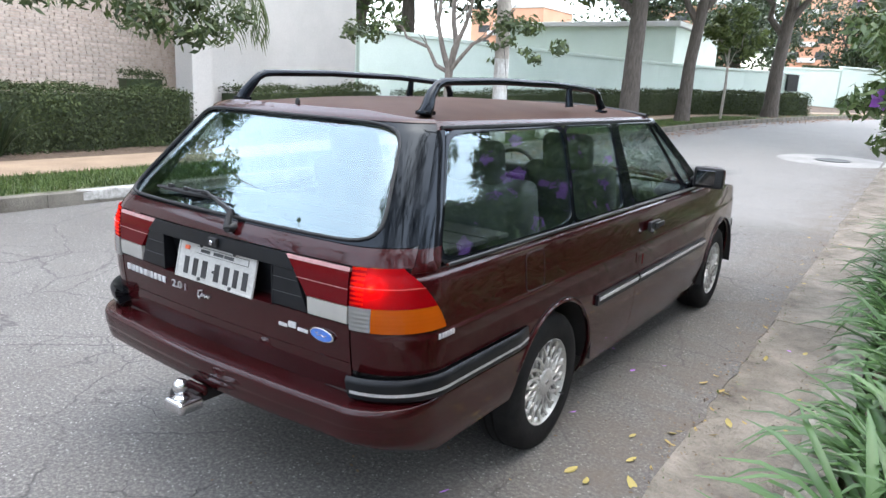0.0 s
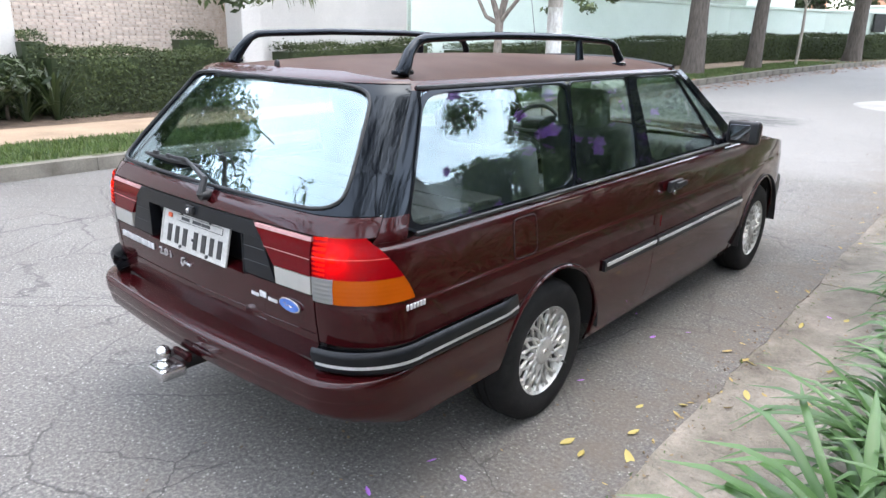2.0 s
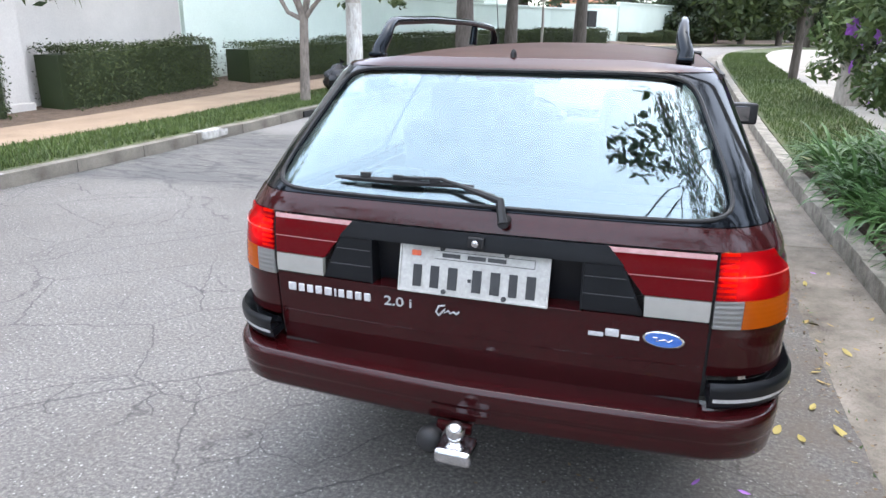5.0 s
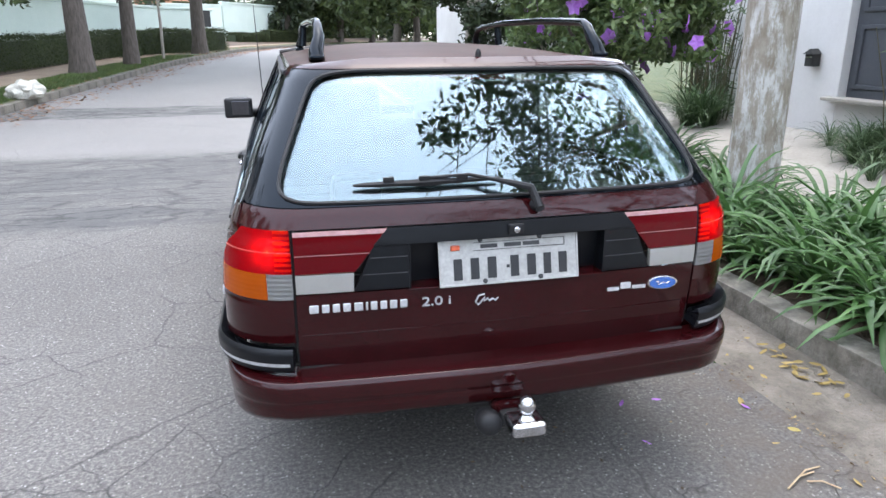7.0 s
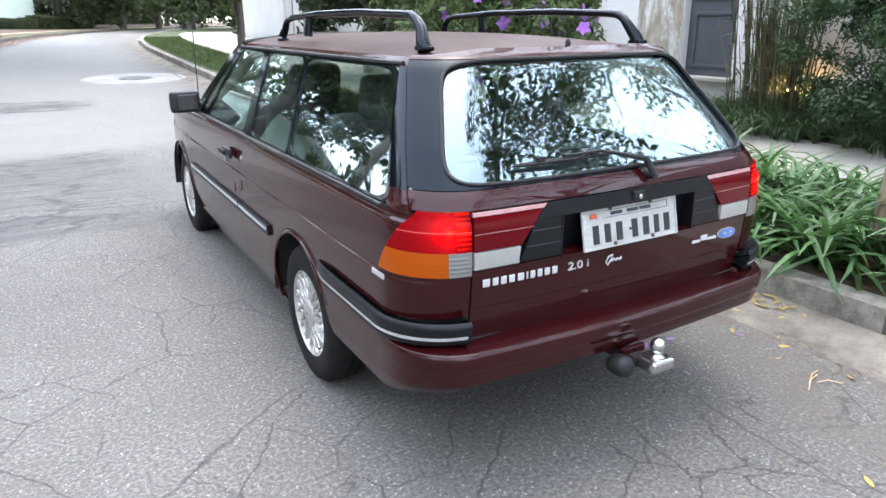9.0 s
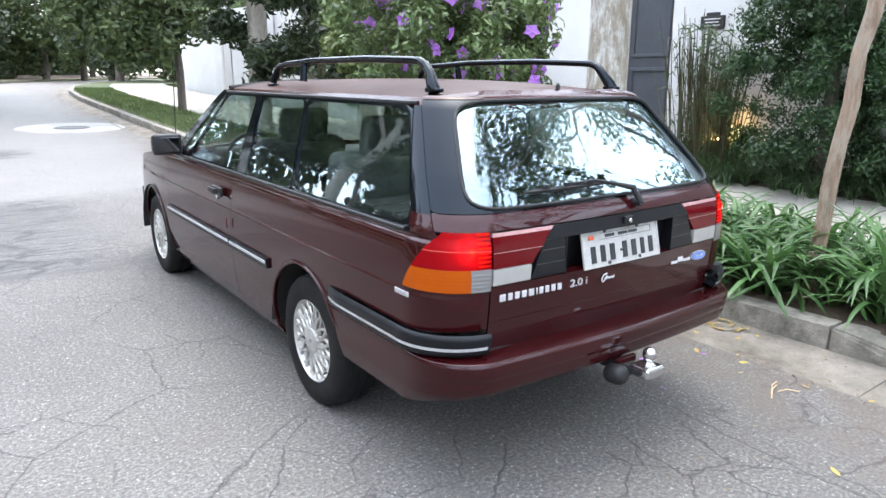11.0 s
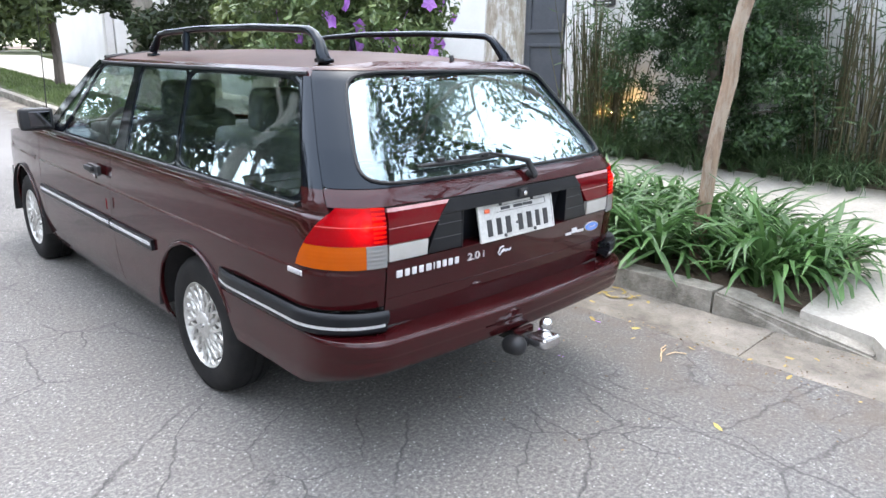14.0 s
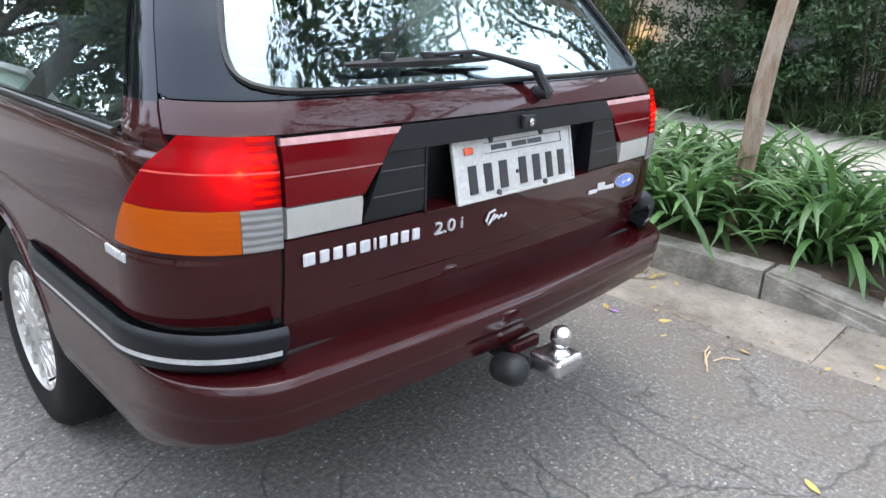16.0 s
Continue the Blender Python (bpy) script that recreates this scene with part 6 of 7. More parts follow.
def seat(x, y, w, front):
    t = thing("front_seat" if front else "rear_seat", "", "")
    t.parent = car
    t["label"] = "grey cloth front seat" if front else "grey cloth rear bench"
    part("cushion", cushion(bmesh.new(), x, y, 0.56, w, 0.50, 0.16, 0.05, 0.1), CLOTH, t, "", True)
    part("backrest", cushion(bmesh.new(), x, y - 0.28, 0.82, w, 0.14, 0.56, 0.055, 0.28), CLOTH, t, "", True)
    for hx in ((x,) if front else (x - w * 0.28, x + w * 0.28)):
        part("headrest", cushion(bmesh.new(), hx, y - 0.375, 1.155, 0.27, 0.10, 0.19, 0.048, 0.22), CLOTH, t, "", True)
        bm = bmesh.new()
        for d in (-0.06, 0.06):
            tube(bm, [(hx + d, y - 0.345, 1.02), (hx + d, y - 0.37, 1.14)], 0.006, 6)
        part("headrest_posts", bm, CHROME, t)


seat(0.36, 2.28, 0.50, True)
seat(-0.36, 2.28, 0.50, True)
seat(0.0, 1.42, 1.22, False)
cover = thing("load_cover", "", "")
cover.parent = car
cover["label"] = "dark ribbed load cover"
for k in range(9):
    bm = bmesh.new()
    box(bm, 0, 0.20 + k * 0.082, 0.905 + 0.003 * (k % 2), 1.22, 0.078, 0.018, 0.005)
    part("slat", bm, DARK_TRIM, cover)
bm = bmesh.new()
box(bm, -0.38, 0.42, 0.96, 0.16, 0.13, 0.09, 0.03)
part("speaker", bm, INK, car, "small black loudspeaker on the load cover", True)
bm = bmesh.new()
box(bm, 0, 2.88, 0.83, 1.40, 0.36, 0.18, 0.05, None, 3)
box(bm, -0.37, 2.80, 0.935, 0.36, 0.22, 0.07, 0.03, None, 3)
part("dashboard", bm, DARK_TRIM, car, "dark dashboard", True)
bm = bmesh.new()
M = Matrix.Translation((-0.37, 2.58, 0.90)) @ Matrix.Rotation(radians(62), 4, "X")
tube(bm, [M @ Vector((math.cos(a) * 0.185, math.sin(a) * 0.185, 0)) for a in np.linspace(0, 2 * math.pi, 33)], 0.014, 8, False)
tube(bm, [M @ Vector((-0.18, 0, 0)), M @ Vector((0.18, 0, 0))], 0.018, 8)
tube(bm, [M @ Vector((0, 0, 0)), M @ Vector((0, 0, -0.2))], 0.03, 8)
part("steering_wheel", bm, RUBBER, car, "", True)
bm = bmesh.new()
box(bm, 0, 2.36, 1.315, 0.24, 0.03, 0.07, 0.012)
part("rear_view_mirror", bm, RUBBER, car, "", True)
bm = bmesh.new()
box(bm, 0, 0.46, 1.315, 0.26, 0.05, 0.045, 0.012)
part("high_brake_lamp", bm, DULL_RED, car, "unlit high brake lamp", True)

# ---------------------------------------------------------------- planting
def strap_clump(seed, leaves, length, width, droop, up):
    """A clump of arching strap leaves, each a folded ribbon."""
    r = np.random.default_rng(seed)
    V, F = [], []
    for i in range(leaves):
        a = r.uniform(0, 2 * math.pi)
        L = length * r.uniform(0.65, 1.15)
        e0 = radians(r.uniform(up - 18, min(88, up + 22)))
        bend = droop * r.uniform(0.5, 1.4)
        w = width * r.uniform(0.75, 1.2)
        px, pz, el = r.uniform(0, 0.04), 0.0, e0
        tw = r.normal() * 0.35
        n = 7
        k0 = len(V)
        for j in range(n):
            q = j / (n - 1)
            ww = w * (0.55 + 0.6 * q) * (1 - q ** 5) if j < n - 1 else w * 0.06
            ca, sa = math.cos(a + tw * q), math.sin(a + tw * q)
            x, y = ca * px, sa * px
            nx, ny = -sa, ca
            lift = 0.22 * ww
            V += [(x + nx * ww / 2, y + ny * ww / 2, pz + lift), (x, y, pz), (x - nx * ww / 2, y - ny * ww / 2, pz + lift)]
            px += math.cos(el) * L / (n - 1)
            pz += math.sin(el) * L / (n - 1)
            el -= bend / (n - 1) * (0.5 + q)
            if pz < 0.02:
                pz = 0.02
        for j in range(n - 1):
            b = k0 + 3 * j
            F += [(b, b + 1, b + 4, b + 3), (b + 1, b + 2, b + 5, b + 4)]
    me = bpy.data.meshes.new("strap_clump")
    me.from_pydata(V, [], F)
    return me


def clump_bed(name, meshes, material, places, label, category, group, zbase, smin, smax):
    for me in meshes:
        me.materials.append(material)
        me.polygons.foreach_set("use_smooth", [True] * len(me.polygons))
    for i, (x, y) in enumerate(places):
        o = new(name, meshes[i % len(meshes)])
        s = rng.uniform(smin, smax)
        o.matrix_basis = Matrix.Translation((x, y, zs(x) - 0.02 if zbase is None else zbase)) @ Euler((rng.normal() * 0.06, rng.normal() * 0.06, rng.uniform(0, 6.28))).to_matrix().to_4x4() @ Matrix.Diagonal((s, s, s * rng.uniform(0.9, 1.12), 1))
        tagged(o, label, category, group)


lush = [strap_clump(11 + k, 38, 0.68, 0.042, 2.2, 54) for k in range(5)]
spots = []
for iy in range(-2, 27):
    for ix in range(4):
        x, y = 2.02 + ix * 0.255 + rng.normal() * 0.05, -0.10 + iy * 0.245 + rng.normal() * 0.06
        if math.hypot(x - 2.66, y - 2.45) > 0.26 and math.hypot(x - 2.1, y - 0.31) > 0.10 and not (y < -0.2 and x < 2.12) and y > -0.42 and not (x > 2.62 and y < 0.0):
            spots.append((x, y))
spots += [(2.26, -0.36), (2.5, -0.34), (2.0, -0.14)]
clump_bed("strap_leaf_plant", lush, LEAF_STRAP, spots, "lush green strap-leaved clump in the kerbside bed", "plant", "kerbside bed plants", None, 0.68, 0.93)
dark = [strap_clump(31 + k, 46, 0.50, 0.014, 2.3, 68) for k in range(4)]
spots = []
for iy in range(30):
    for ix in range(4):
        x, y = 4.25 + ix * 0.165 + rng.normal() * 0.04, -2.6 + iy * 0.20 + rng.normal() * 0.05
        if y < 3.3 and not math.hypot(y - 1.42, x - 4.45) < 0.14:
            spots.append((x, y))
for cx, cy in ((4.55, 3.35), (4.3, 2.95), (4.45, 2.75)):
    spots += [(cx + rng.normal() * 0.17, cy + rng.normal() * 0.2) for k in range(9)]
clump_bed("mondo_grass", dark, LEAF_BORDER, spots, "dark narrow-leaved grass clump in the house border", "plant", "house border plants", None, 0.72, 1.0)

clump_bed("tall_grass", [strap_clump(51 + k, 60, 0.62, 0.013, 1.9, 70) for k in range(3)], LEAF_BORDER, [(4.28 + 0.16 * math.cos(a), 5.62 + 0.19 * math.sin(a)) for a in (0, 0.9, 1.8, 2.7, 3.6, 4.5, 5.4)] + [(4.28, 5.62)], "rounded fine-leaved grass clump beside the wall", "plant", "rounded grasses", None, 1.0, 1.2)


def reeds(name, x, y, n, h, label):
    """A stand of upright dry stems, with a few bent ones."""
    t = thing(name, label, "ornamental grass", "tall reeds")
    bm = bmesh.new()
    for i in range(n):
        a, r = rng.uniform(0, 6.28), rng.uniform(0, 0.26)
        bx, by = r * math.cos(a), r * math.sin(a)
        hh = h * rng.uniform(0.55, 1.1)
        lx, ly = bx * rng.uniform(0.4, 1.2) + rng.normal() * 0.06, by * rng.uniform(0.4, 1.2) + rng.normal() * 0.06
        tube(bm, [(bx, by, 0), (bx + lx * 0.35, by + ly * 0.35, hh * 0.5), (bx + lx, by + ly, hh)], [0.007, 0.006, 0.003], 4, False)
    tagged(part("stem_mass", bm, REED, t, "brown-green upright stems"), kind="stuff")
    c = np.stack([rng.normal(size=380) * 0.15, rng.normal(size=380) * 0.15, rng.uniform(0.3, h, 380)], 1)
    v, f = leaf_mesh(c, np.tile((0.0, 0.0, 0.2), (380, 1)), 0.07, 0.10, 0.8, 0.2)
    tagged(raw("sprig_mass", v, f, LEAF_BORDER, t, "thin green side leaves"), kind="stuff")
    t.location = (x, y, zs(x) - 0.02)


for x, y, n, h in ((4.58, 2.9, 60, 1.55), (4.58, 2.72, 55, 1.45), (4.5, 2.5, 40, 1.3), (4.55, 0.35, 55, 1.6), (4.6, 0.0, 45, 1.7), (4.6, 5.8, 34, 1.5), (4.6, 6.25, 36, 1.5)):
    reeds("reed_clump", x, y, n, h, "tall upright reedy grass against the white wall")

# dark conifer in the border
cf = thing("conifer", "dense dark green conifer in the house border", "conifer")
bm = bmesh.new()
tube(bm, [(0, 0, 0), (0.03, 0.0, 1.0), (0, 0.02, 2.0), (0, 0, 3.6)], [0.09, 0.075, 0.06, 0.02], 10)
part("trunk", bm, BARK, cf, "", True)
blobs = []
for i in range(300):
    z = rng.uniform(0.42, 4.4)
    R = 1.12 * (1 - max(0, z - 1.2) / 3.6) * (0.7 + 0.3 * min(1, z / 0.9))
    a = rng.uniform(0, 6.28)
    rr = R * rng.uniform(0.3, 1.0)
    blobs.append((rr * math.cos(a) * 0.75, rr * math.sin(a) * 1.15, z, rng.uniform(0.14, 0.27)))
    if i % 12 == 0:
        bm = bmesh.new()
        tube(bm, limb_path((0, 0, z - 0.12), (rr * math.cos(a), rr * math.sin(a), z), 0.02, 4), [0.02, 0.014, 0.01, 0.006], 5)
        part("branch", bm, BARK, cf, "", True)
c, nn = clumps(blobs, 95000, 0.1)
v, f = leaf_mesh(c, nn, 0.030, 0.34, 0.6, 0.1)
raw("needles", v, f, LEAF_CONIFER, cf)
cf.location = (4.40, 1.42, 0.36)
cf.scale = (0.8, 0.8, 0.8)

# slender street tree growing out of the kerbside bed, crown overhead
tree("street_tree", "slender tan-trunked street tree in the kerbside bed", (2.12, 0.29, 0.14),
     ([(0, 0, 0), (0.012, 0.004, 0.22), (0.03, -0.002, 0.46), (0.022, -0.01, 0.66), (0.052, -0.018, 0.9), (0.078, -0.04, 1.13), (0.07, -0.046, 1.4), (0.118, -0.07, 1.62), (0.135, -0.09, 1.95), (0.08, -0.2, 2.5), (0.1, -0.3, 3.1)], [0.052, 0.046, 0.044, 0.045, 0.041, 0.044, 0.039, 0.043, 0.039, 0.035, 0.03]),
     [((0.1, -0.25, 2.8), (-1.3, -0.6, 4.1), 0.028, 0.010), ((0.1, -0.3, 3.0), (0.9, -1.5, 4.4), 0.026, 0.010), ((0.1, -0.3, 3.1), (0.2, 0.9, 4.5), 0.026, 0.010), ((0.1, -0.3, 3.1), (1.2, 0.2, 4.6), 0.024, 0.009), ((0.1, -0.3, 3.0), (-0.5, -1.9, 4.5), 0.024, 0.009)],
     [(-1.1, -0.7, 4.1, 0.5), (-0.5, -1.2, 4.5, 0.6), (0.4, -1.5, 4.6, 0.6), (1.0, -0.9, 4.6, 0.6), (0.2, 0.5, 4.8, 0.6), (1.2, 0.3, 4.7, 0.5), (0.1, -0.5, 5.2, 0.7), (-0.3, -2.0, 4.8, 0.5), (-1.5, -1.3, 4.5, 0.35), (0.9, -2.2, 4.7, 0.5)],
     4200, 0.056, PALEBARK, LEAF_TREE, "street trees", 0.42, 0.8, 0.1)

# flowering shrub with violet blossoms
fs = thing("flowering_shrub", "leafy shrub covered in violet flowers beside the pole", "shrub")
bm = bmesh.new()
for a, b in (((0, 0, 0), (-0.15, 0.05, 0.75)), ((-0.15, 0.05, 0.75), (-0.7, -0.2, 1.5)), ((0, 0, 0.3), (0.35, 0.15, 1.3)), ((-0.15, 0.05, 0.7), (0.05, 0.3, 1.7)), ((0.1, 0, 0.4), (-0.2, -0.5, 1.4))):
    tube(bm, limb_path(a, b, 0.03, 5), [0.035, 0.03, 0.026, 0.022, 0.016], 8)
part("stem", bm, BARK, fs, "", True)
blobs = []
for i in range(130):
    a, r, z = rng.uniform(0, 6.28), math.sqrt(rng.random()), rng.uniform(0.85, 2.7)
    R = 1.25 * math.sin(min(1, (z - 0.45) / 1.1) * 1.57) * (1 - max(0, z - 1.9) * 0.4)
    if r * math.cos(a) > 0.05:
        z = rng.uniform(1.15, 2.1)
        R *= 0.8
    blobs.append((r * R * math.cos(a) - 0.15, r * R * math.sin(a) * 1.05, z, rng.uniform(0.14, 0.27)))
c, nn = clumps(blobs, 30000, 0.25)
v, f = leaf_mesh(c, nn + (0, 0, 0.4), 0.042, 0.36, 0.7, 0.25)
raw("foliage", v, f, LEAF_SHRUB, fs)
V, F = [], []
for i in range(125):
    b = blobs[i % len(blobs)]
    d = rng.normal(size=3)
    d[2] *= 0.6
    d /= np.linalg.norm(d)
    if d[1] > 0.55:
        d[1] *= -1
    c0 = np.array(b[:3]) + d * (b[3] + 0.05)
    u = np.cross(d, (0.2, 0.1, 1.0))
    u /= np.linalg.norm(u)
    w = np.cross(d, u)
    s = rng.uniform(0.050, 0.078)
    for k in range(5):
        a = k * 1.2566 + i
        e, g2 = u * math.cos(a) + w * math.sin(a), u * math.cos(a + 0.62) + w * math.sin(a + 0.62)
        e2 = u * math.cos(a - 0.62) + w * math.sin(a - 0.62)
        q = len(V)
        V += [c0, c0 + e2 * s * 0.8 + d * 0.006, c0 + e * s * 1.15 - d * 0.004, c0 + g2 * s * 0.8 + d * 0.006]
        F += [(q, q + 1, q + 2, q + 3)]
tagged(raw("blossoms", V, F, PETAL, fs, "violet five-petalled flowers"), kind="stuff")
fs.location = (2.60, 4.45, 0.14)

# ---------------------------------------------------------------- trees ahead on the right
tree("street_tree", "low-crowned street tree on the grass verge ahead", (3.1, 17.0, gz(17) + 0.12),
     ([(0, 0, 0), (0.02, 0, 1.0), (-0.05, 0, 2.2)], [0.11, 0.095, 0.08]),
     [((0, 0, 1.4), (-1.4, -0.3, 2.2), 0.05, 0.02), ((0, 0, 1.8), (0.9, -0.6, 3.0), 0.05, 0.02), ((0, 0, 2.1), (-0.3, 0.8, 3.4), 0.05, 0.02), ((0, 0, 2.0), (-0.9, -0.8, 3.2), 0.04, 0.015)],
     [(-0.6, -0.3, 1.9, 0.8), (-1.5, -0.2, 1.8, 0.7), (-2.2, 0.2, 2.3, 0.7), (0.4, -0.3, 2.3, 0.8), (-0.8, -0.5, 3.0, 1.0), (0.8, 0.3, 3.2, 0.9), (-1.8, 0.2, 3.3, 0.9), (-0.4, 0.1, 3.9, 1.0), (-1.2, -0.3, 1.35, 0.5)],
     9000, 0.10, BARK, LEAF_TREE, "street trees ahead", 0.4, 0.8, 0.25)
for x, y, h, s in ((3.35, 12.2, 5.5, 0.6), (4.4, 9.6, 4.6, 0.8), (5.4, 11.0, 3.5, 0.7), (4.9, 12.8, 3.9, 0.8), (6.2, 11.8, 3.4, 0.7)):
    bl = [(rng.normal() * 0.5, rng.normal() * 0.5, rng.uniform(1.0, h), rng.uniform(0.35, 0.7) * s) for k in range(26)]
    tree("garden_tree", "ivy-draped dark garden tree with hanging foliage", (x, y, gz(y) + 0.1),
         ([(0, 0, 0), (0.04, 0, h * 0.4), (-0.06, 0.05, h)], [0.24, 0.19, 0.09]),
         [((0, 0, h * 0.5), (0.9, -0.4, h * 0.85), 0.06, 0.02), ((0, 0, h * 0.55), (-0.9, 0.3, h * 0.9), 0.06, 0.02)],
         bl, 10000, 0.07, GREYBARK, LEAF_DARK, "garden trees", 0.4, 0.9, 0.2)
tree("garden_tree", "light green leafy tree behind the flowering shrub", (4.3, 7.9, 0.12),
     ([(0, 0, 0), (0.05, 0, 1.2), (0.0, 0.1, 2.0)], [0.09, 0.075, 0.06]),
     [((0, 0, 1.2), (-0.7, -0.3, 2.1), 0.04, 0.015), ((0, 0, 1.3), (0.8, 0.2, 2.2), 0.04, 0.015), ((0, 0, 1.6), (0.1, 0.5, 2.4), 0.04, 0.015)],
     [(rng.normal() * 0.8, rng.normal() * 0.6, rng.uniform(1.3, 2.25), rng.uniform(0.26, 0.40)) for k in range(30)], 9000, 0.07, GREYBARK, LEAF_LIGHT, "garden trees", 0.45, 0.8, 0.25)
wall("wall_white_house", 7.4, 14.0, 6.6, 30, 0, 3.7, -0.3, WHITE_WALL, "white house wall ahead behind the verge")
wall("wall_white_house_end", 5.6, 20.5, 7.0, 20.5, 0, 3.4, -0.3, WHITE_WALL, "white garden wall end ahead")
t = thing("gate_post", "slim grey gate post beside the white house", "post", "", "structure")
bm = bmesh.new()
box(bm, 5.45, 20.3, 1.8, 0.22, 0.22, 3.6, 0.02)
part("shaft", bm, GREY_WALL, t)
for x, y, h, s in ((9, 34, 9, 2.0), (11, 44, 10, 2.2), (8.5, 52, 9, 2.2), (14, 58, 11, 2.6), (9, 70, 11, 2.8), (2, 78, 12, 3.0), (-6, 84, 12, 3.0), (20, 76, 12, 3.0), (-14, 66, 9, 2.4), (-20, 58, 10, 2.6), (9.5, 26, 8, 1.8), (-16, 74, 12, 3.0), (5.5, 66, 9, 2.4), (0.6, 63, 7, 1.5), (3.2, 69, 8, 1.8), (9.5, 60, 8, 2.3), (13, 52, 8, 2.3), (4.5, 90, 13, 3.2), (12, 84, 12, 3.0), (-17, 5, 11, 2.2), (-18, 13, 12, 2.4), (-16, 21, 11, 2.2), (-23, 26, 12, 2.6), (-20, -4, 12, 2.4)):
    bl = [(rng.normal() * 1.2 * s * 0.6, rng.normal() * 1.2 * s * 0.6, rng.uniform(h * (0.16 if x > 0 else 0.4), h), rng.uniform(0.5, 0.95) * s) for k in range(26)]
    tree("far_tree", "large leafy tree rising behind the street" if x < -14 else "large leafy street tree far ahead", (x, y, gz(y)),
         ([(0, 0, 0), (0.1, 0, h * 0.3), (-0.1, 0.1, h * 0.8)], [0.32, 0.27, 0.12]),
         [((0, 0, h * 0.3), (1.5 * s * 0.6, 0.2, h * 0.7), 0.14, 0.05), ((0, 0, h * 0.35), (-1.5 * s * 0.6, -0.3, h * 0.75), 0.14, 0.05)],
         bl, 5200, 0.22, BARK, LEAF_TREE if int(x) % 2 else LEAF_DARK, "far trees", 0.5, 0.9, 0.3)

# ---------------------------------------------------------------- trees on the left
for x, y, r, lean, lab in ((-5.5, 18.3, 0.29, 0.05, "thick ridged street tree trunk on the verge"), (-4.85, 21.4, 0.22, 0.4, "dark leaning street tree on the verge"), (-3.5, 28.1, 0.28, 0.3, "far street tree with spreading limbs")):
    bl = [(rng.normal() * 3.0 - 0.5, rng.normal() * 3.0, rng.uniform(4.8, 9.5) + (1.2 if y > 25 else 0), rng.uniform(0.8, 1.5)) for k in range(46)]
    tree("street_tree", lab, (x, y, gz(y) + 0.1),
         ([(0, 0, 0), (0.02, 0, 0.5), (0.1 * lean, 0, 1.8), (0.5 * lean, 0, 3.4), (1.2 * lean, 0.1, 5.5)], [r * 1.25, r, r * 0.85, r * 0.8, r * 0.55]),
         [((0.4 * lean, 0, 3.0), (-1.6, -0.5, 5.8), r * 0.5, 0.06), ((0.5 * lean, 0, 3.4), (2.0, 0.4, 6.2), r * 0.5, 0.06), ((0.6 * lean, 0, 3.8), (0.3, -1.5, 6.5), r * 0.4, 0.05)],
         bl, 15000, 0.16, BARK, LEAF_TREE, "left street trees", 0.45, 0.9, 0.3)
tree("sapling", "young yellowing sapling on the verge", (-4.3, 24.0, gz(24) + 0.1),
     ([(0, 0, 0), (0.03, 0, 1.2), (0, 0, 2.4)], [0.05, 0.045, 0.03]),
     [((0, 0, 1.8), (0.5, 0, 2.9), 0.02, 0.01), ((0, 0, 1.9), (-0.5, 0.1, 3.0), 0.02, 0.01)],
     [(rng.normal() * 0.45, rng.normal() * 0.45, rng.uniform(2.3, 3.6), rng.uniform(0.2, 0.4)) for k in range(14)], 2600, 0.075, GREYBARK, LEAF_LIGHT, "left street trees", 0.5, 0.9, 0.2)
# small tree whose pale limbs fan out low, with flat sprays of leaves
tree("fan_tree", "small tree with fanned pale limbs and flat leaf sprays", (-5.97, 9.75, gz(9.75) + 0.1),
     ([(0, 0, 0), (0.02, 0, 0.7), (0.05, 0, 1.55)], [0.095, 0.080, 0.075]),
     [((0.05, 0, 1.45), (-0.75, 0.1, 3.4), 0.060, 0.022), ((0.05, 0, 1.5), (0.15, 0.1, 3.9), 0.066, 0.025), ((0.05, 0, 1.5), (0.9, -0.1, 3.5), 0.058, 0.02), ((0.05, 0, 1.45), (-1.5, -0.2, 2.5), 0.045, 0.015), ((0.05, 0, 1.45), (1.35, 0.1, 2.6), 0.045, 0.015), ((0.05, 0, 1.5), (-0.3, -0.3, 3.7), 0.05, 0.02)],
     [(-1.7, -0.2, 2.25, 0.34), (-2.3, -0.2, 2.22, 0.28), (-1.2, 0, 2.35, 0.22), (1.25, 0, 2.35, 0.30), (1.75, 0, 2.3, 0.26), (2.3, 0.1, 1.95, 0.2), (-1.6, 0, 3.2, 0.45), (-0.9, 0, 3.5, 0.5), (0.1, 0, 3.7, 0.5), (-2.3, 0.1, 3.1, 0.35), (-0.3, 0.1, 2.9, 0.2), (1.3, 0, 3.5, 0.5), (0.7, 0.1, 2.5, 0.16), (0.4, 0, 4.3, 0.6), (-1.0, 0.2, 4.3, 0.6), (1.9, 0, 1.75, 0.15)],
     5200, 0.062, FANBARK, LEAF_TREE, "left street trees", 0.45, 0.5, 0.05)
